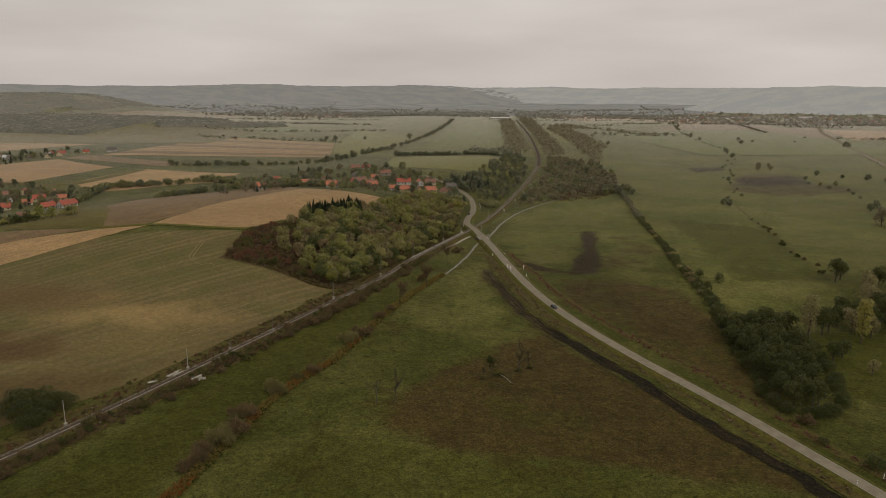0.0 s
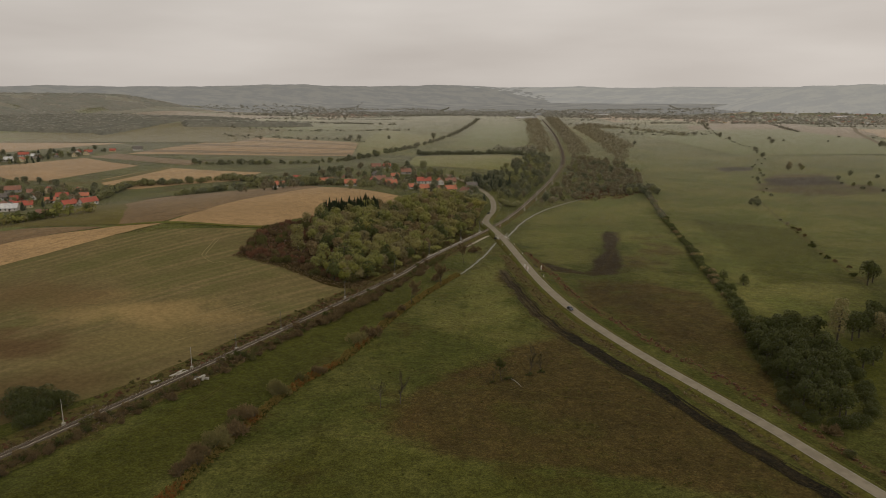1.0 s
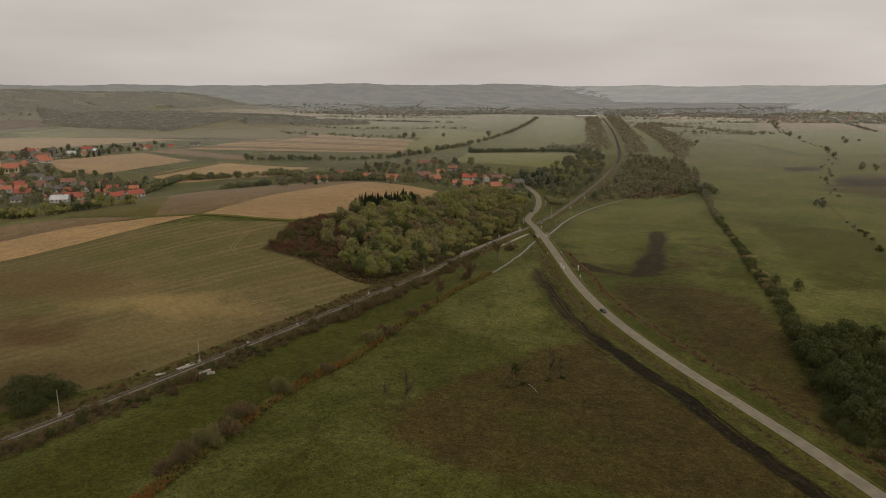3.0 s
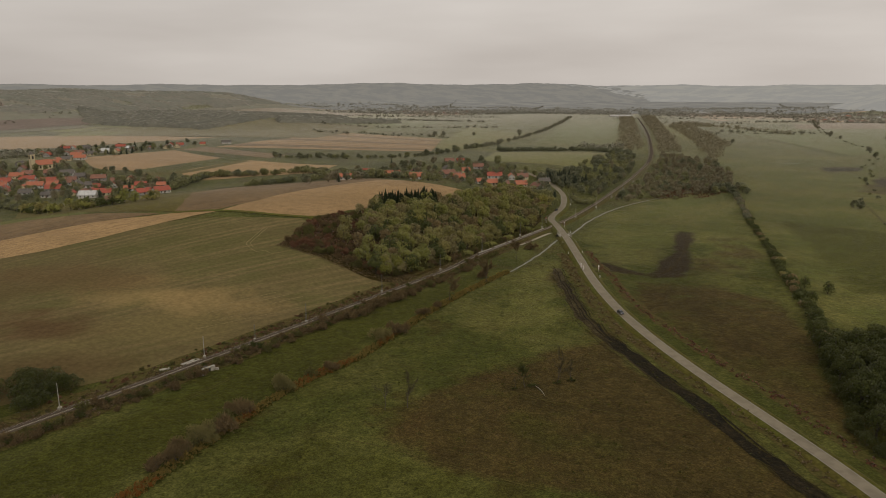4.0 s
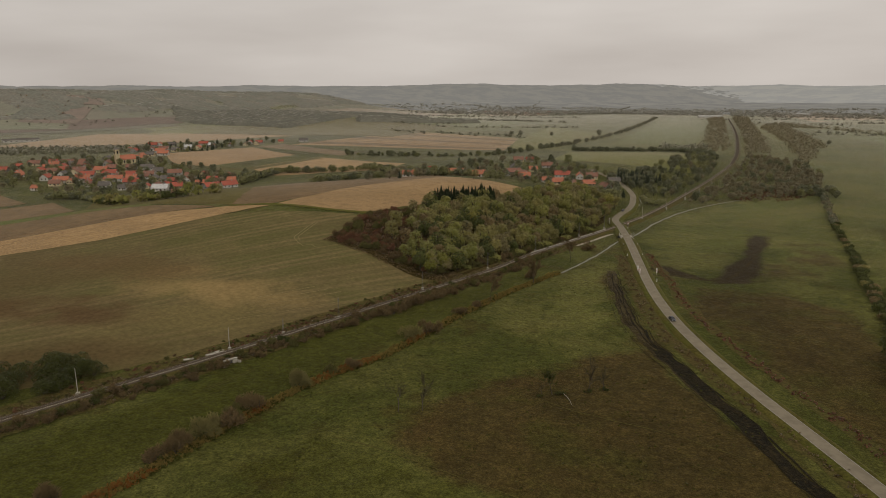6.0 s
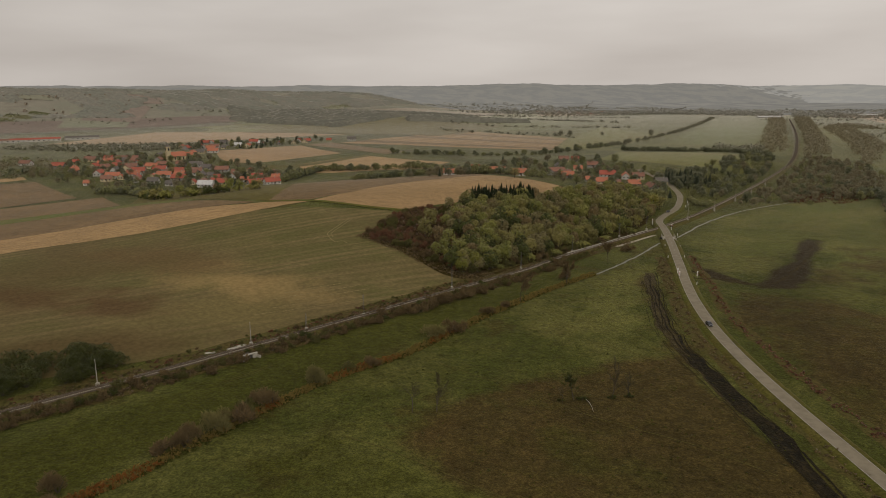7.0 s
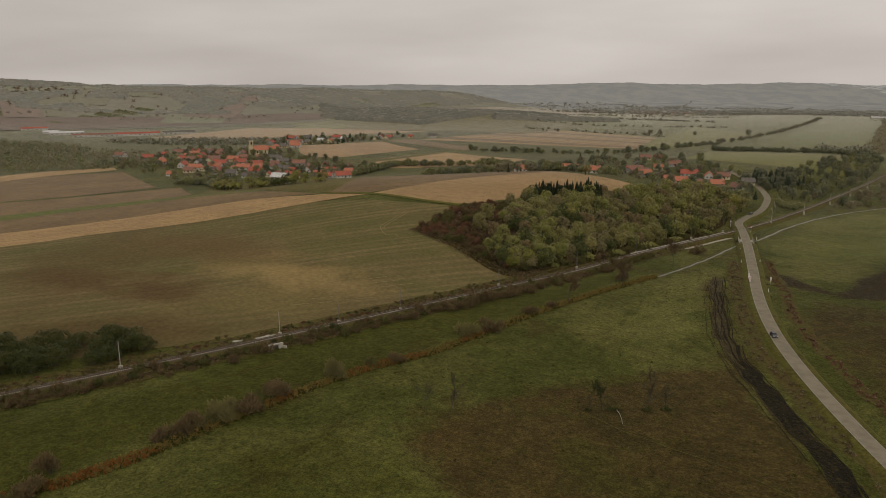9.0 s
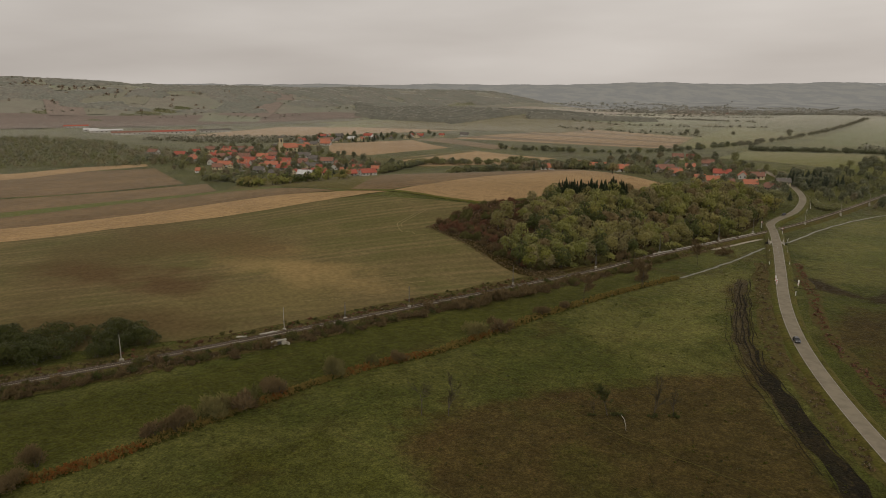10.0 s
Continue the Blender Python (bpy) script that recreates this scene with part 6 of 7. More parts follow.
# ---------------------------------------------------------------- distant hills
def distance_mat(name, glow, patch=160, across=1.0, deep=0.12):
    """Far land with haze painted in as glow: woods and pale clearings nearly levelled."""
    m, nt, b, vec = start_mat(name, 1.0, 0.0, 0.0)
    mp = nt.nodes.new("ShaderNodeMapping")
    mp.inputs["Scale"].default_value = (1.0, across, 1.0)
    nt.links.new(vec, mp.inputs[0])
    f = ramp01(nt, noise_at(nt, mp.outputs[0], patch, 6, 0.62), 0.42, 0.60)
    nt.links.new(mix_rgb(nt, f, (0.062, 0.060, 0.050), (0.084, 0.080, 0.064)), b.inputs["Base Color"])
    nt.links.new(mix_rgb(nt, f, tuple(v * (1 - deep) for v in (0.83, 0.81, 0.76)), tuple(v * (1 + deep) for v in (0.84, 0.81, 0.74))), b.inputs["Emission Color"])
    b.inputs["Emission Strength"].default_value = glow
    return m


def distant_hills(name, a, b, seed, label, material):
    L = even([a, b], 160)
    t = (L[-1] - L[0]) / np.hypot(*(L[-1] - L[0]))
    nrm = np.array((-t[1], t[0]))
    off = np.linspace(-520, 420, 40)
    P = (L[:, None, :] + nrm[None, None, :] * off[None, :, None]).reshape(-1, 2)
    rng = np.random.default_rng(seed)
    lift = (smooth(-520, -330, off) * smooth(420, 300, off))[None, :] * (smooth(0, 18, np.arange(160)) * smooth(159, 141, np.arange(160)))[:, None]
    land_z = height(P[:, 0], P[:, 1])
    lift = lift.ravel() * smooth(1, 14, land_z)
    Z = land_z - 3 + (14 + rng.uniform(-1.0, 2.5, len(P)) + np.array([5 * noise.noise((a / 120, b / 120, 2.0)) + 7 * noise.noise((a / 420, b / 420, 5.0)) for a, b in P])) * lift
    f = grid_faces(160, 40)
    tagged(new(name, mesh_of(name, np.column_stack([P, Z]), f, material)), label, "hills", kind="structure")


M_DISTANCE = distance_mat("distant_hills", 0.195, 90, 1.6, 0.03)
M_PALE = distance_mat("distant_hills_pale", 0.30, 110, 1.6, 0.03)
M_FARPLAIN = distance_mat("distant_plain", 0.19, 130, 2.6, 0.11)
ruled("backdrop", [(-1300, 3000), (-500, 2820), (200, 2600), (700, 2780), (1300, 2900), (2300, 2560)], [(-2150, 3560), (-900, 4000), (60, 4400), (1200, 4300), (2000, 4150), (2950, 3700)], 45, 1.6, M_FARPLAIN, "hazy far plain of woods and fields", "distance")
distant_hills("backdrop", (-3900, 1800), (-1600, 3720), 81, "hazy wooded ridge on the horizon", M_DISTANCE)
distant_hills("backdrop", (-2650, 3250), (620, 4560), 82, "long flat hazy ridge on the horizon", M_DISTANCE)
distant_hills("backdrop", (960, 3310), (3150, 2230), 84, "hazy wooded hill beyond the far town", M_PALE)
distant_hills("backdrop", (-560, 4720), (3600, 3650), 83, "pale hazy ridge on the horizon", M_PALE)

# ---------------------------------------------------------------- houses
M_WALLS = [plain("render_white", (0.58, 0.55, 0.49), (0.44, 0.41, 0.36), by_object=0.4), plain("render_cream", (0.60, 0.50, 0.31), (0.46, 0.38, 0.24), by_object=0.4),
           plain("render_grey", (0.34, 0.31, 0.27), (0.25, 0.23, 0.20), by_object=0.4)]
M_ROOFS = [plain("tile_orange", (0.47, 0.165, 0.09), (0.35, 0.14, 0.085), by_object=0.35), plain("tile_red", (0.40, 0.10, 0.062), (0.28, 0.09, 0.06), by_object=0.35),
           plain("tile_brown", (0.27, 0.13, 0.085), (0.19, 0.105, 0.075), by_object=0.35), plain("roof_grey", (0.15, 0.13, 0.11), (0.11, 0.098, 0.085), by_object=0.35),
           plain("roof_white_sheet", (0.60, 0.59, 0.56), (0.46, 0.45, 0.43))]
M_PANE = plain("window_dark", (0.03, 0.032, 0.035), rough=0.15, spec=0.5, bump=0)
M_FRAME = plain("window_frame_white", (0.6, 0.58, 0.54), size=0.4)
M_DOOR = plain("door_brown", (0.12, 0.07, 0.04), size=0.4)
# roofs of the far town, tile colours muted towards grey to imitate haze
M_ROOFS_FAR = [plain("hazed_tile_orange", (0.40, 0.22, 0.15), (0.33, 0.20, 0.145), by_object=0.5), plain("hazed_tile_red", (0.34, 0.19, 0.145), (0.29, 0.18, 0.14), by_object=0.5),
               plain("hazed_tile_brown", (0.28, 0.20, 0.155), (0.24, 0.18, 0.145), by_object=0.5), plain("hazed_roof_grey", (0.25, 0.235, 0.21), (0.21, 0.20, 0.18), by_object=0.5), M_ROOFS[4]]
ROOF_WORD = ["orange tiled", "red tiled", "brown tiled", "grey", "white sheet"]
WALL_WORD = ["white", "cream", "grey"]


def house_proto(L, W, eave, rise, wall, roof, windows=3, name="house", label=None, far=False):
    e = new(name)
    bm = bmesh.new()
    pts = [(-W / 2, -0.8), (W / 2, -0.8), (W / 2, eave), (0, eave + rise), (-W / 2, eave)]
    r0, r1 = [[bm.verts.new((x, y, z)) for y, z in pts] for x in (-L / 2, L / 2)]
    bm.faces.new(r0[::-1])
    bm.faces.new(r1)
    for k in range(5):
        bm.faces.new((r0[k], r0[(k + 1) % 5], r1[(k + 1) % 5], r1[k]))
    part("wall", bm, M_WALLS[wall], e)
    bm = bmesh.new()
    sl, o, th = rise / (W / 2), 0.45, 0.22
    for s in (-1, 1):
        prof = [(0, eave + rise + 0.03), (s * (W / 2 + o), eave - sl * o + 0.03), (s * (W / 2 + o), eave - sl * o + 0.03 + th), (0, eave + rise + 0.03 + th)]
        a, b = [[bm.verts.new((x, y, z)) for y, z in prof] for x in (-L / 2 - o, L / 2 + o)]
        bm.faces.new(a)
        bm.faces.new(b[::-1])
        for k in range(4):
            bm.faces.new((a[k], b[k], b[(k + 1) % 4], a[(k + 1) % 4]))
    bmesh.ops.recalc_face_normals(bm, faces=bm.faces)
    roof_ob = part("roof", bm, (M_ROOFS_FAR if far else M_ROOFS)[roof], e)
    bm = bmesh.new()
    box(bm, L * 0.18, L * 0.18 + 0.6, -0.9, -0.3, eave + rise * 0.6, eave + rise + 0.9)
    box(bm, L * 0.18 - 0.07, L * 0.18 + 0.67, -0.97, -0.23, eave + rise + 0.9, eave + rise + 1.02)
    part("chimney", bm, M_WALLS[2], roof_ob)
    spots = []
    for s in (-1, 1):
        for k in range(windows):
            spots.append((-L / 2 + L * (k + 0.5) / windows, s * W / 2, 0))
        if windows:
            spots.append((s * L / 2, W * 0.22, 1))
            spots.append((s * L / 2, -W * 0.22, 1))
    for x, y, gable in spots:
        fr, pn = bmesh.new(), bmesh.new()
        if gable:
            box(fr, x - 0.05, x + 0.05, y - 0.62, y + 0.62, 0.9, 2.35)
            box(pn, x - 0.07, x + 0.07, y - 0.5, y + 0.5, 1.02, 2.23)
        else:
            box(fr, x - 0.62, x + 0.62, y - 0.05, y + 0.05, 0.9, 2.35)
            box(pn, x - 0.5, x + 0.5, y - 0.07, y + 0.07, 1.02, 2.23)
        w = part("window", fr, M_FRAME, e)
        part("pane", pn, M_PANE, w)
    bm = bmesh.new()
    box(bm, -0.5 + L * 0.08, 0.5 + L * 0.08, -W / 2 - 0.06, -W / 2 + 0.06, 0, 2.1)
    part("door", bm, M_DOOR, e)
    return tagged(e, label or "%s rendered village house with a %s gable roof" % (WALL_WORD[wall], ROOF_WORD[roof]), "house", "village houses")


PROTO = {}


def house(x, y, length, wall, roof, yaw, far=False):
    big = 0 if length < 10 else (1 if length < 14 else 2)
    key = (big, wall, roof, far)
    if key not in PROTO:
        L = (8.0, 10.5, 14.0)[big]
        PROTO[key] = house_proto(L, (6.2, 7.2, 7.8)[big], (2.4, 2.7, 2.9)[big], (2.5, 3.0, 3.2)[big], wall, roof, 0 if far else (2, 3, 4)[big], far=far)
        ob = PROTO[key]
        ob.matrix_basis = pose(x, y, hz(x, y) + 0.1, 0, 0, yaw)
    else:
        ob = copy_thing(PROTO[key], pose(x, y, hz(x, y) + 0.1, 0, 0, yaw))
    return ob


V1A = [(-499, 624, 15, 0, 20), (-496, 605, 8, 0, 110), (-566, 670, 11, 1, 30), (-546, 669, 14, 2, 25), (-550, 688, 11, 1, 120), (-526, 679, 18, 0, 15),
       (-603, 738, 10, 2, 20), (-602, 775, 10, 3, 100), (-601, 712, 12, 3, 30), (-475, 660, 17, 1, 20), (-480, 648, 13, 2, 110), (-438, 619, 14, 1, 25)]
V1B = [(-453, 654, 14, 2, 20), (-433, 647, 12, 3, 110), (-375, 581, 18, 4, 15), (-403, 636, 12, 1, 30), (-398, 650, 12, 0, 120), (-373, 598, 16, 1, 25),
       (-369, 630, 9, 0, 30), (-300, 505, 9, 2, 25), (-356, 641, 9, 1, 110), (-354, 660, 8, 0, 20), (-420, 648, 10, 3, 30), (-330, 590, 12, 1, 60), (-318, 600, 14, 1, 60)]
V1C = [(-580, 851, 16, 0, 20), (-588, 836, 11, 3, 20), (-610, 885, 17, 0, 15), (-684, 1005, 14, 3, 20), (-613, 947, 15, 4, 15), (-592, 944, 14, 0, 110), (-637, 1022, 14, 1, 20),
       (-603, 995, 13, 4, 15), (-575, 1056, 15, 1, 110), (-603, 907, 12, 3, 20), (-693, 660, 16, 2, 10), (-630, 649, 16, 1, 20), (-495, 563, 9, 0, 20), (-540, 1090, 9, 1, 20), (-515, 1120, 14, 3, 30)]
V2 = [(-168, 655, 13, 0, 10), (-127, 664, 16, 0, 15), (-100, 642, 10, 0, 15), (-92, 756, 11, 3, 110), (-74, 701, 10, 2, 20), (-102, 831, 12, 2, 20), (-90, 835, 8, 1, 20), (-63, 783, 11, 2, 10),
      (-47, 674, 9, 0, 25), (-37, 672, 11, 0, 30), (-40, 727, 15, 1, 10), (-26, 678, 8, 2, 30), (-24, 730, 11, 0, 100), (-12, 690, 12, 0, 20), (-13, 759, 8, 2, 100), (3, 687, 10, 2, 130), (-173, 742, 9, 1, 20), (8, 722, 10, 3, 20)]
for group in (V1A, V1B, V1C, V2):
    for k, (x, y, length, roof, yaw) in enumerate(group):
        house(x, y, length, (0, 1, 0, 2)[k % 4], roof, yaw)
rt = random.Random(8)
taken = [h[:2] for group in (V1A, V1B, V1C, V2) for h in group]
for poly, n, sd in (([(-640, 640), (-520, 590), (-400, 565), (-335, 600), (-345, 690), (-440, 700), (-560, 735), (-660, 740)], 64, 95), ([(-120, 690), (-60, 665), (0, 680), (10, 730), (-50, 760), (-120, 740)], 6, 96),
                    ([(-720, 900), (-600, 870), (-540, 1060), (-600, 1100), (-720, 1000)], 14, 97)):
    for x, y in inside(poly, n, 14, sd):
        if all(math.hypot(x - a, y - b) > 12 for a, b in taken):
            house(x, y, rt.choice((9, 12, 12, 15)), rt.choice((0, 1, 2)), rt.choice((0, 1, 1, 2, 2, 3)), rt.choice((20, 25, 110, 115)))
for x, y in inside([(660, 2160), (1000, 2080), (1350, 2090), (1850, 2240), (1850, 2450), (1350, 2700), (1000, 2750), (760, 2500)], 110, 24, 91):
    house(x, y, rt.choice((9, 12, 15)), rt.choice((0, 0, 1)), rt.choice((0, 1, 2, 3, 4)), rt.uniform(0, 180), True)
for x, y in inside([(-800, 2660), (-420, 2520), (-150, 2650), (-300, 2800), (-700, 2850)], 34, 26, 92):
    house(x, y, rt.choice((9, 12, 15)), 0, rt.choice((1, 2, 3, 4)), rt.uniform(0, 180), True)


def church(x, y, yaw):
    e = new("church")
    cream = M_WALLS[1]
    bm = bmesh.new()
    L, W, eave, rise = 17, 10, 6.0, 4.6
    pts = [(-W / 2, -1), (W / 2, -1), (W / 2, eave), (0, eave + rise), (-W / 2, eave)]
    r0, r1 = [[bm.verts.new((a, b, c)) for b, c in pts] for a in (0, L)]
    bm.faces.new(r0[::-1])
    bm.faces.new(r1)
    for k in range(5):
        bm.faces.new((r0[k], r0[(k + 1) % 5], r1[(k + 1) % 5], r1[k]))
    part("nave", bm, cream, e)
    bm = bmesh.new()
    for s in (-1, 1):
        a, b = [[bm.verts.new(v) for v in ((q, 0, eave + rise + 0.05), (q, s * (W / 2 + 0.6), eave - 0.5), (q, s * (W / 2 + 0.6), eave - 0.2), (q, 0, eave + rise + 0.35))] for q in (-0.4, L + 0.4)]
        bm.faces.new(a)
        bm.faces.new(b[::-1])
        for k in range(4):
            bm.faces.new((a[k], b[k], b[(k + 1) % 4], a[(k + 1) % 4]))
    bmesh.ops.recalc_face_normals(bm, faces=bm.faces)
    part("nave_roof", bm, M_ROOFS[0], e, "orange tiled roof")
    bm = bmesh.new()
    box(bm, -4.8, -0.2, -2.4, 2.4, -1, 17)
    box(bm, -5.2, 0.2, -2.8, 2.8, 11.6, 12.0)
    box(bm, -5.25, 0.25, -2.85, 2.85, 17, 17.5)
    tower = part("tower", bm, cream, e)
    bm = bmesh.new()
    ring = [bm.verts.new(v) for v in ((-5.2, -2.8, 17.5), (0.2, -2.8, 17.5), (0.2, 2.8, 17.5), (-5.2, 2.8, 17.5))]
    top = bm.verts.new((-2.5, 0, 20.2))
    for k in range(4):
        bm.faces.new((ring[k], ring[(k + 1) % 4], top))
    part("cap", bm, M_ROOFS[3], tower, "low grey pyramid roof")
    # dark panels on the solid tower imitate the shade in its belfry openings
    for a, b in ((-2.5, -2.65), (-2.5, 2.65)):
        bm = bmesh.new()
        box(bm, a - 0.8, a + 0.8, b - 0.06, b + 0.06, 12.6, 16)
        part("belfry_shade_panel", bm, M_PANE, tower)
    for b in (-5.05, 0.05):
        bm = bmesh.new()
        box(bm, b - 0.06, b + 0.06, -0.8, 0.8, 12.6, 16)
        part("belfry_shade_panel", bm, M_PANE, tower)
    for k in range(3):
        for s in (-1, 1):
            bm = bmesh.new()
            box(bm, 3 + 5 * k, 4.4 + 5 * k, s * W / 2 - 0.06, s * W / 2 + 0.06, 1.8, 4.8)
            part("window", bm, M_PANE, e)
    e.matrix_basis = pose(x, y, hz(x, y), 0, 0, yaw)
    return tagged(e, "cream village church with a square tower and orange roofs", "church")


church(-556, 742, 62)
house(-571, 790, 16, 1, 0, 20)
house(-585, 815, 15, 1, 0, 110)


def barn(x, y, L, W, roof, yaw, label):
    e = new("barn")
    bm = bmesh.new()
    pts = [(-W / 2, -1), (W / 2, -1), (W / 2, 4.0), (0, 6.2), (-W / 2, 4.0)]
    r0, r1 = [[bm.verts.new((a, b, c)) for b, c in pts] for a in (-L / 2, L / 2)]
    bm.faces.new(r0[::-1])
    bm.faces.new(r1)
    for k in range(5):
        bm.faces.new((r0[k], r0[(k + 1) % 5], r1[(k + 1) % 5], r1[k]))
    part("wall", bm, M_WALLS[0], e)
    bm = bmesh.new()
    for s in (-1, 1):
        a, b = [[bm.verts.new(v) for v in ((q, 0, 6.25), (q, s * (W / 2 + 0.6), 3.85), (q, s * (W / 2 + 0.6), 4.1), (q, 0, 6.55))] for q in (-L / 2 - 0.5, L / 2 + 0.5)]
        bm.faces.new(a)
        bm.faces.new(b[::-1])
        for k in range(4):
            bm.faces.new((a[k], b[k], b[(k + 1) % 4], a[(k + 1) % 4]))
    bmesh.ops.recalc_face_normals(bm, faces=bm.faces)
    part("roof", bm, M_ROOFS[roof], e)
    n = int(L / 8)
    for k in range(n):
        for s in (-1, 1):
            bm = bmesh.new()
            a = -L / 2 + L * (k + 0.5) / n
            box(bm, a - 1.4, a + 1.4, s * W / 2 - 0.06, s * W / 2 + 0.06, 1.2, 2.5)
            part("window", bm, M_PANE, e)
    e.matrix_basis = pose(x, y, hz(x, y), 0, 0, yaw)
    return tagged(e, label, "barn", "farm buildings")


barn(-1405, 1006, 48, 16, 1, 57, "long white farm shed with a red roof")
barn(-1293, 967, 28, 14, 4, 57, "white farm shed with a white sheet roof")
barn(-1239, 964, 60, 12, 4, 60, "long low white farm shed")
barn(-1140, 950, 70, 13, 2, 57, "long farm shed with a dark red roof")
barn(-1098, 1012, 80, 16, 1, 57, "long white farm shed with a red roof")
barn(-1060, 1079, 58, 14, 3, 57, "long pale farm shed with a greenish roof")
barn(185, 2380, 70, 18, 4, 10, "large pale shed beside the far railway")
barn(1280, 2560, 90, 20, 4, 20, "long white factory shed in the far town")
barn(480, 2650, 50, 16, 4, 0, "white shed among far trees")


# ---------------------------------------------------------------- railway things
def mast(x, y, h, lattice):
    e = new("catenary_mast")
    bm = bmesh.new()
    if lattice:
        for s in (-1, 1):
            tube(bm, (s * 0.24, 0, 0.1), (s * 0.14, 0, h), 0.055, 0.05, 6)
        k, z = 1, 0.5
        while z < h - 0.9:
            tube(bm, (k * (0.24 - 0.1 * z / h), 0, z), (-k * (0.24 - 0.1 * (z + 0.8) / h), 0, z + 0.8), 0.03, 0.03, 4)
            k, z = -k, z + 0.8
        part("mast_post", bm, M_LATTICE, e, "grey steel lattice post")
    else:
        tube(bm, (0, 0, 0), (0, 0, h), 0.16, 0.10, 8)
        part("mast_post", bm, M_MAST, e, "pale slender post")
    bm = bmesh.new()
    box(bm, -0.55, 0.55, -0.55, 0.55, -2.0, 0.2, 0.06)
    part("footing", bm, M_CONC, e)
    e.matrix_basis = pose(x, y, -0.1, 0, 0, 25)
    return tagged(e, "%s railway mast on a concrete footing" % ("grey steel lattice" if lattice else "pale slender"), "railway mast", "railway masts")


for x, y, h, lat in ((-168, 113, 8.0, 0), (-122.6, 215, 8.2, 0), (-99.4, 263, 7.9, 0), (-76.6, 308, 8.2, 1), (-56.8, 359, 8.2, 1), (-36.2, 406, 8.2, 1), (-19, 454, 8.2, 1), (0.5, 505, 8.2, 1),
                     (14, 535, 8.2, 1), (37.5, 580, 8.2, 0), (54.5, 632, 8.2, 0), (70, 690, 8.2, 0), (84, 745, 8.2, 0), (98, 805, 8.2, 0), (-89, 284, 6.0, 1)):
    mast(x, y, h, lat)


def culvert():
    e = new("culvert")
    for s, nm in ((1, "headwall"), (-1, "headwall")):
        bm = bmesh.new()
        off = 4.4 * s
        box(bm, -2.6, -0.9, off - 0.35, off + 0.35, -2.3, -0.55, 0.05)
        box(bm, 0.9, 2.6, off - 0.35, off + 0.35, -2.3, -0.55, 0.05)
        box(bm, -2.7, 2.7, off - 0.45, off + 0.45, -0.55, -0.1, 0.05)
        w = part(nm, bm, M_CONC, e)
        for q in (-1, 1):
            bm = bmesh.new()
            box(bm, -0.25, 0.25, 0, 1.7 * s if s > 0 else 0, -2.4, -1.1, 0.04) if s > 0 else box(bm, -0.25, 0.25, -1.7, 0, -2.4, -1.1, 0.04)
            bmesh.ops.transform(bm, matrix=pose(2.5 * q, off, 0, 0, 0, -28 * q * s), verts=bm.verts)
            part("wing_wall", bm, M_CONC, w)
    # the shade inside the culvert is a solid dark block between the headwalls
    bm = bmesh.new()
    box(bm, -0.95, 0.95, -4.2, 4.2, -2.25, -0.6)
    part("barrel_shade", bm, M_DARKCONC, e, "solid dark block for the shaded tunnel under the track")
    e.matrix_basis = pose(-97.0, 255.5, 0, 0, 0, 64 - 90 + 90)
    return tagged(e, "pale concrete culvert under the railway", "culvert")


culvert()
for x, y, rz, tilt in ((-103, 262, 64, 3), (-104.5, 258.5, 60, -3), (-109, 252, 50, 2)):
    bm = bmesh.new()
    box(bm, -1.8, 1.8, -0.7, 0.7, 0, 0.4, 0.05)
    me = to_mesh(bm, "concrete_slab", M_CONC)
    s = new("concrete_slab", me)
    s.matrix_basis = pose(x, y, hz(x, y) + 0.35, tilt, tilt / 2, rz)
    tagged(s, "loose pale concrete slab lying beside the track", "slab", "concrete slabs")

# kerb of pale concrete along the track before the crossing
for k, (x, y) in enumerate(even([(-19.6, 447), (-8, 474), (4, 502), (15, 528)], 34)):
    if k % 7 == 6:
        continue
    bm = bmesh.new()
    box(bm, -1.2, 1.2, -0.35, 0.35, -0.4, 0.32, 0.05)
    s = new("kerb_block", to_mesh(bm, "kerb_block", M_CONC))
    s.matrix_basis = pose(x, y, -0.1, 0, 0, 67 + R.uniform(-2, 2))
    tagged(s, "pale concrete kerb block beside the track", "kerb block", "trackside kerb")


# ---------------------------------------------------------------- bridge and crossing
def bridge():
    e = new("road_bridge")
    bm = bmesh.new()
    box(bm, -4.0, 4.0, -5.0, 5.0, -0.75, -0.08, 0.05)
    part("deck", bm, M_CONC, e)
    for s in (-1, 1):
        bm = bmesh.new()
        box(bm, -4.6, 4.6, s * 4.4 - 0.6, s * 4.4 + 0.6, -3.2, -0.75, 0.05)
        part("abutment", bm, M_DARKCONC, e, "dark concrete abutment")
        bm = bmesh.new()
        box(bm, s * 3.7 - 0.15, s * 3.7 + 0.15, -7.5, 7.5, -0.3, 0.12, 0.03)
        part("kerb", bm, M_CONC, e)
        bm = bmesh.new()
        tube(bm, (s * 3.7, -7.4, 1.0), (s * 3.7, 7.4, 1.0), 0.05, 0.05, 6)
        tube(bm, (s * 3.7, -7.4, 0.6), (s * 3.7, 7.4, 0.6), 0.04, 0.04, 6)
        rail_ob = part("railing", bm, M_MAST, e)
        for k in range(7):
            bm = bmesh.new()
            tube(bm, (s * 3.7, -7.2 + 2.4 * k, 0.1), (s * 3.7, -7.2 + 2.4 * k, 1.05), 0.05, 0.05, 6)
            part("railing_post", bm, M_MAST, rail_ob)
    e.matrix_basis = pose(29.8, 509, 0, 0, 0, 9.5)
    return tagged(e, "small concrete road bridge with thin pale railings", "bridge")


bridge()


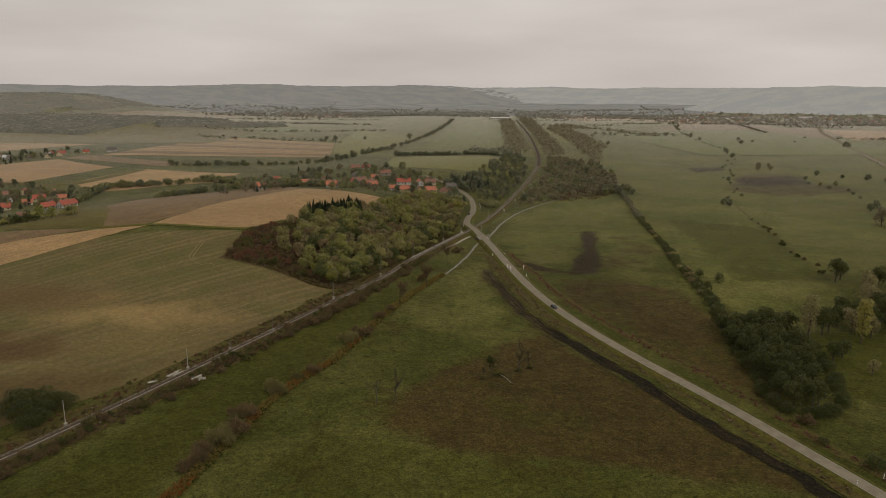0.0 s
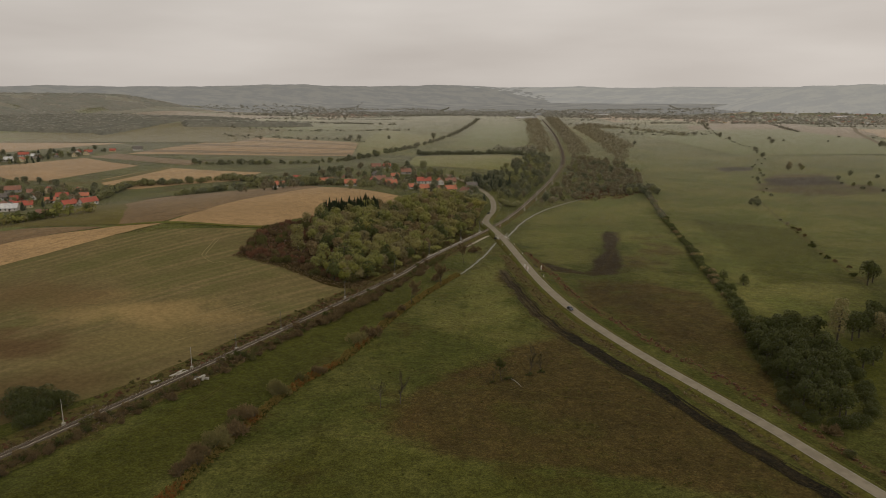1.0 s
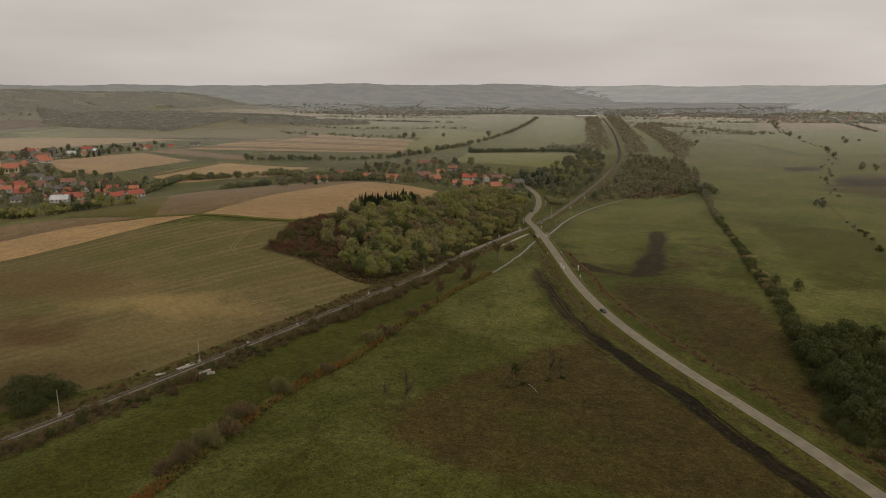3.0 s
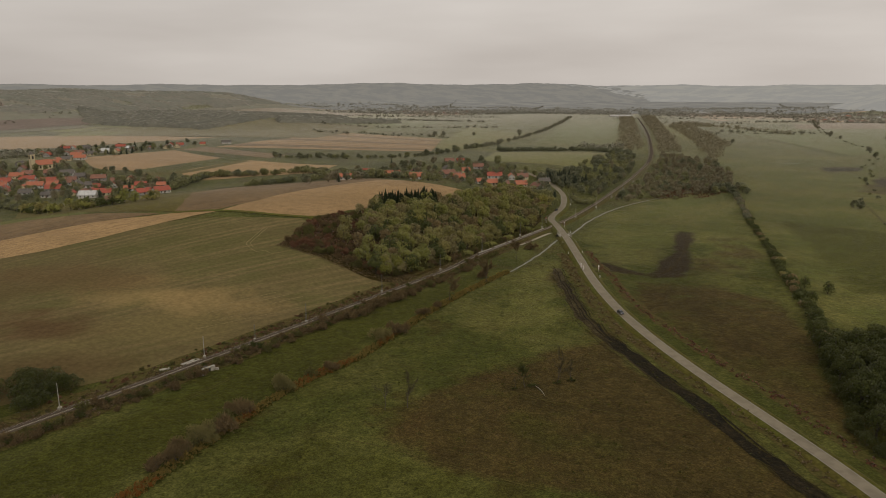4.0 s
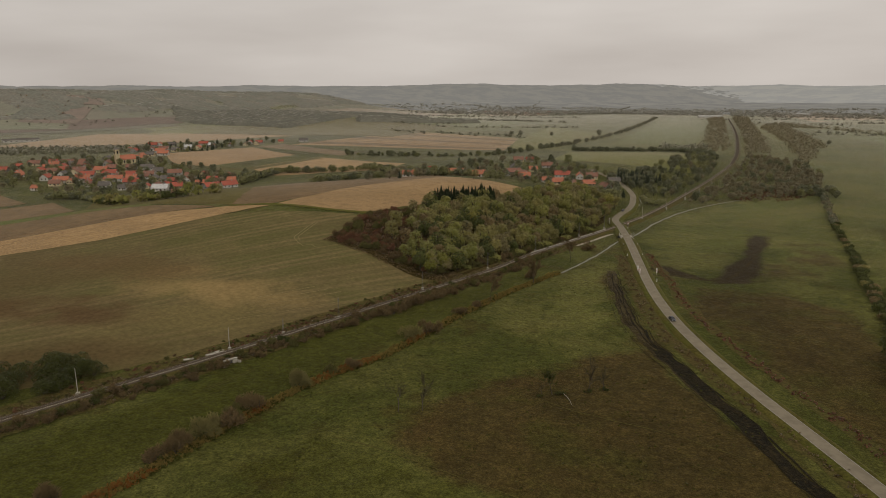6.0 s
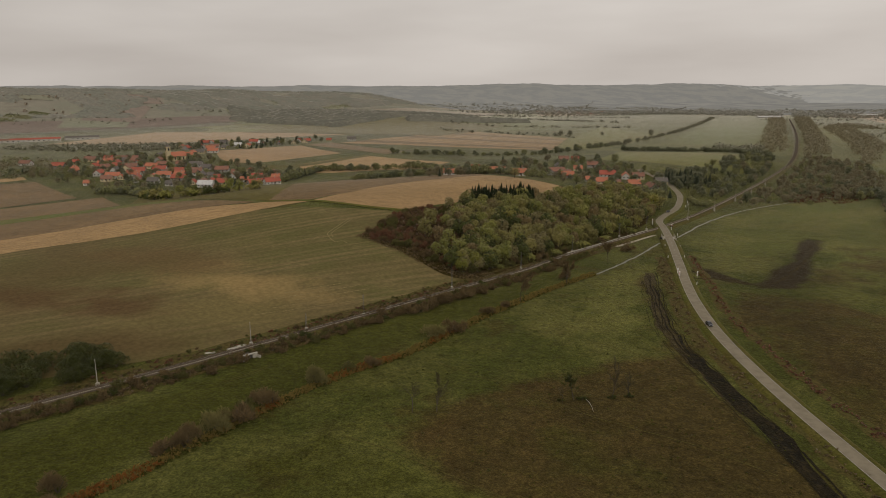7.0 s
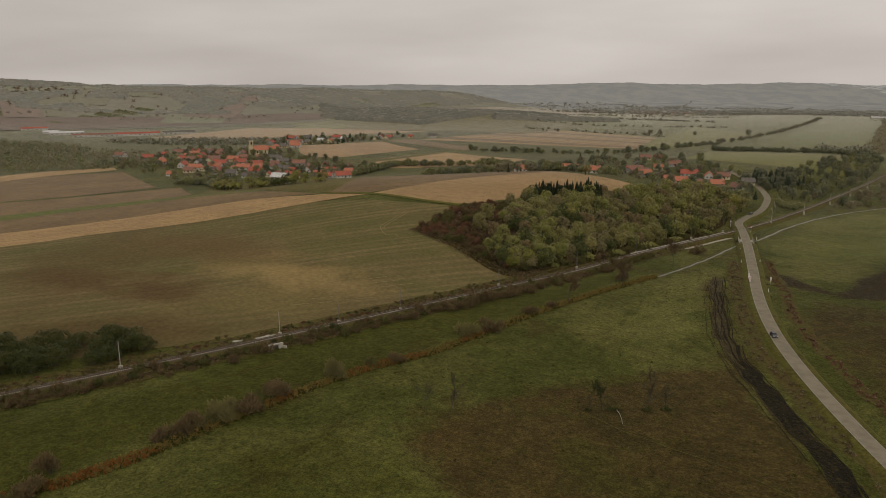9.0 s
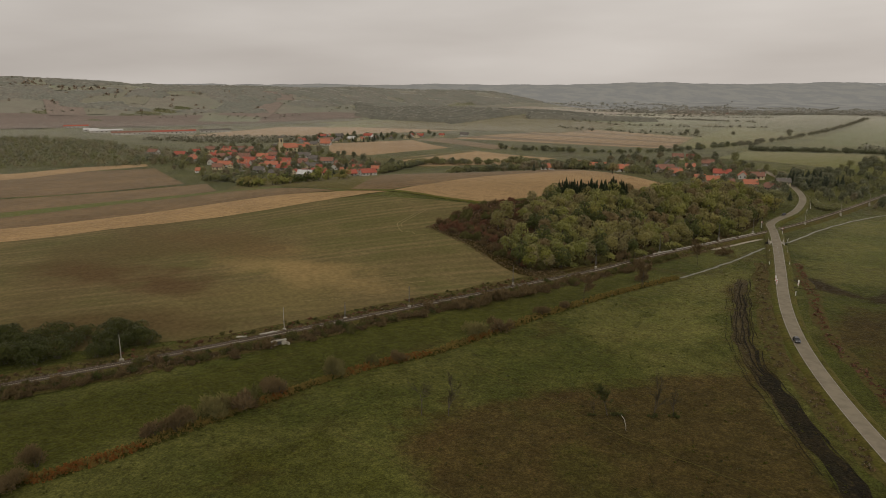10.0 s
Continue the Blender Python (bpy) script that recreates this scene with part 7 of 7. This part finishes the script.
def guide_post(x, y, z, h=1.1, w=0.16):
    e = new("marker_post")
    bm = bmesh.new()
    box(bm, -w / 2, w / 2, -0.06, 0.06, -0.4, h, 0.02)
    part("post", bm, M_WHITE, e)
    bm = bmesh.new()
    box(bm, -w / 2 - 0.004, w / 2 + 0.004, -0.065, 0.065, h - 0.35, h - 0.15)
    part("band", bm, M_DARKCONC, e)
    e.matrix_basis = pose(x, y, z, 0, 0, 10)
    return tagged(e, "white roadside marker post with a dark band", "marker post", "marker posts")


for x, y in ((32.8, 459), (41.2, 463), (49.5, 408), (29.2, 487), (37.5, 489), (26.6, 521), (34, 524), (127, 186), (117, 182), (34.8, 650), (33.5, 640), (34, 660), (33, 670)):
    guide_post(x, y, hz(x, y) + 0.5, 1.5, 0.3)


def countdown_board(x, y, bars):
    e = new("warning_board")
    bm = bmesh.new()
    box(bm, -0.06, 0.06, 0.03, 0.15, -0.6, 3.2, 0.01)
    part("post", bm, M_MAST, e)
    bm = bmesh.new()
    box(bm, -0.3, 0.3, -0.03, 0.03, 0.9, 3.3, 0.02)
    board = part("board", bm, M_WHITE, e)
    for k in range(bars):
        bm = bmesh.new()
        box(bm, -0.24, 0.24, -0.04, 0.04, -0.09, 0.09, 0, pose(0, 0, 1.35 + 0.65 * k, 0, 30, 0))
        part("stripe", bm, M_REDP, board)
    e.matrix_basis = pose(x, y, hz(x, y) + 0.5, 0, 0, 12)
    return tagged(e, "tall white warning board with slanting red stripes", "road sign", "warning boards")


countdown_board(41.0, 418, 3)
countdown_board(49.2, 421, 2)
countdown_board(39.8, 424, 2)


def crossing_signal(x, y, rz):
    e = new("crossing_signal")
    bm = bmesh.new()
    tube(bm, (0, 0, -0.4), (0, 0, 3.6), 0.09, 0.08, 8)
    post = part("post", bm, M_WHITE, e)
    for a in (45, -45):
        bm = bmesh.new()
        box(bm, -0.75, 0.75, -0.03, 0.03, -0.11, 0.11, 0, pose(0, -0.14 - 0.02 * (a > 0), 3.2, 0, a, 0))
        arm = part("cross_arm", bm, M_WHITE, e)
        for s in (-1, 1):
            bm = bmesh.new()
            box(bm, s * 0.6 - 0.16, s * 0.6 + 0.16, -0.04, 0.04, -0.115, 0.115, 0, pose(0, -0.14 - 0.02 * (a > 0), 3.2, 0, a, 0))
            part("red_tip", bm, M_REDP, arm)
    bm = bmesh.new()
    box(bm, -0.4, 0.4, -0.16, -0.06, 1.7, 2.5, 0.05)
    part("lamp_board", bm, M_DARKCONC, e, "dark lamp board with a pale rim")
    e.matrix_basis = pose(x, y, -0.1, 0, 0, rz)
    return tagged(e, "railway crossing signal with a red and white cross", "crossing signal", "crossing signals")


crossing_signal(29.5, 537, 10)
crossing_signal(16.2, 552, 190)
for k, (x, y) in enumerate(((24.4, 544.9), (22.6, 546.3))):
    bm = bmesh.new()
    box(bm, -3.3, 3.3, -0.42, 0.42, -0.3, 0.075, 0.01)
    s = new("crossing_panel", to_mesh(bm, "crossing_panel", M_ASPHALT))
    s.matrix_basis = pose(x, y, 0, 0, 0, 67)
    s.parent = bpy.data.objects["railway_bank"]

# ---------------------------------------------------------------- vehicles
M_CARPAINT = plain("car_paint_dark", (0.035, 0.038, 0.042), (0.028, 0.03, 0.034), rough=0.25, spec=0.6, bump=0)
M_VANPAINT = plain("van_paint_white", (0.75, 0.74, 0.72), (0.66, 0.65, 0.63), rough=0.35, spec=0.5, bump=0)
M_TYRE = plain("tyre", (0.02, 0.02, 0.02), rough=0.9)
M_RIM = plain("rim", (0.35, 0.35, 0.35), rough=0.4, metal=0.7, bump=0)
M_LAMPG = plain("lamp_glass", (0.55, 0.55, 0.52), rough=0.1, spec=0.6, bump=0)


def car(x, y, z, yaw, paint, label, van=False):
    e = new("van" if van else "car")
    h = 0.65 if van else 0.0
    prof = [(-2.15, 0.35), (-2.2, 0.75), (-2.05, 0.95), (-1.2, 1.0), (1.9, 1.0), (2.1, 0.85), (2.15, 0.4)]
    bm = bmesh.new()
    lo = [[bm.verts.new((a, s * 0.86 * (0.94 if abs(a) > 2 else 1), b)) for a, b in prof] for s in (-1, 1)]
    n = len(prof)
    for k in range(n):
        bm.faces.new((lo[0][k], lo[0][(k + 1) % n], lo[1][(k + 1) % n], lo[1][k]))
    bm.faces.new(lo[0][::-1])
    bm.faces.new(lo[1])
    bmesh.ops.recalc_face_normals(bm, faces=bm.faces)
    bmesh.ops.bevel(bm, geom=list(bm.edges), offset=0.05, segments=1, affect="EDGES")
    part("body", bm, paint, e)
    bm = bmesh.new()
    a0, a1 = [[bm.verts.new(v) for v in q] for q in ([(-1.15, -0.78, 0.98), (1.75, -0.78, 0.98), (1.75, 0.78, 0.98), (-1.15, 0.78, 0.98)], [(-0.45, -0.62, 1.42 + h), (1.25, -0.62, 1.42 + h), (1.25, 0.62, 1.42 + h), (-0.45, 0.62, 1.42 + h)])]
    for k in range(4):
        bm.faces.new((a0[k], a0[(k + 1) % 4], a1[(k + 1) % 4], a1[k]))
    part("glasshouse", bm, M_PANE, e, "dark windows")
    bm = bmesh.new()
    box(bm, -0.5, 1.3, -0.66, 0.66, 1.40 + h, 1.47 + h, 0.03)
    part("roof", bm, paint, e)
    for a in (-1.35, 1.35):
        for s in (-1, 1):
            bm = bmesh.new()
            tube(bm, (a, s * 0.68, 0.32), (a, s * 0.9, 0.32), 0.32, 0.32, 14)
            w = part("wheel", bm, M_TYRE, e)
            bm = bmesh.new()
            tube(bm, (a, s * 0.88, 0.32), (a, s * 0.91, 0.32), 0.2, 0.2, 10)
            part("rim", bm, M_RIM, w)
    for s in (-1, 1):
        bm = bmesh.new()
        box(bm, -2.22, -2.1, s * 0.62 - 0.17, s * 0.62 + 0.17, 0.62, 0.78, 0.02)
        part("headlight", bm, M_LAMPG, e)
        bm = bmesh.new()
        box(bm, 2.06, 2.17, s * 0.66 - 0.12, s * 0.66 + 0.12, 0.62, 0.86, 0.02)
        part("tail_light", bm, M_REDP, e)
    e.matrix_basis = pose(x, y, z, 0, 0, yaw)
    return tagged(e, label, "van" if van else "car")


def road_z(x, y):
    return float(ROAD_Z[np.argmin(np.hypot(ROAD_LINE[:, 0] - x, ROAD_LINE[:, 1] - y))])


car(56.1, 345, road_z(56.1, 345) + 0.02, 110, M_CARPAINT, "dark grey car standing on the road edge")
car(22.5, 607, road_z(22.5, 607) + 0.03, 76, M_CARPAINT, "dark car on the road beyond the crossing")
car(635, 1049, hz(635, 1049) + 0.52, 68, M_VANPAINT, "white van on the far road", True)

# ---------------------------------------------------------------- sleepers, laid last
def sleepers():
    bm = bmesh.new()
    for a, b, z in ((-1.3, -0.62, 0.0), (-0.62, 0.62, -0.12), (0.62, 1.3, 0.0)):
        box(bm, a, b, -0.13, 0.13, -0.3, -0.1 + z)
    me = to_mesh(bm, "sleeper", M_SLEEPER)
    c = curve_pts(RAIL, 2.0)
    s = np.concatenate([[0], np.cumsum(np.hypot(*np.diff(c, axis=0).T))])
    bank = bpy.data.objects["railway_bank"]
    proto = np.array([v.co[:] for v in me.vertices])
    pf = [tuple(p.vertices) for p in me.polygons]
    V, F, count = [], [], 0
    for k in range(int(1000 / 0.6)):
        t = 130 + k * 0.6
        x, y = np.interp(t, s, c[:, 0]), np.interp(t, s, c[:, 1])
        x2, y2 = np.interp(t + 0.5, s, c[:, 0]), np.interp(t + 0.5, s, c[:, 1])
        a = math.degrees(math.atan2(y2 - y, x2 - x)) - 90
        if 150 < y and count < 300:
            ob = new("sleeper", me)
            ob.parent = bank
            ob.matrix_basis = pose(x, y, 0, 0, 0, a)
            count += 1
        else:
            ca, sa = math.cos(radians(a)), math.sin(radians(a))
            i = len(V)
            V += [(x + p[0] * ca - p[1] * sa, y + p[0] * sa + p[1] * ca, p[2]) for p in proto]
            F += [tuple(i + q for q in f) for f in pf]
    ob = new("sleeper_row", mesh_of("sleeper_row", V, F, M_SLEEPER))
    ob.parent = bank
    tagged(ob, kind="stuff")


sleepers()

# dark tufts at the feet of the meadow trees
for x, y, s in ((15.2, 257.0, 0.28), (16.4, 257.4, 0.22), (20.6, 259.6, 0.36), (21.7, 260.2, 0.4), (22.6, 261.0, 0.3), (30.2, 264.5, 0.42), (29.0, 264.0, 0.25), (34.6, 267.4, 0.42), (33.6, 267.2, 0.24), (35.4, 267.6, 0.3)):
    plant("brush_dark", x, y, s, "in the wet meadow", "meadow tufts")
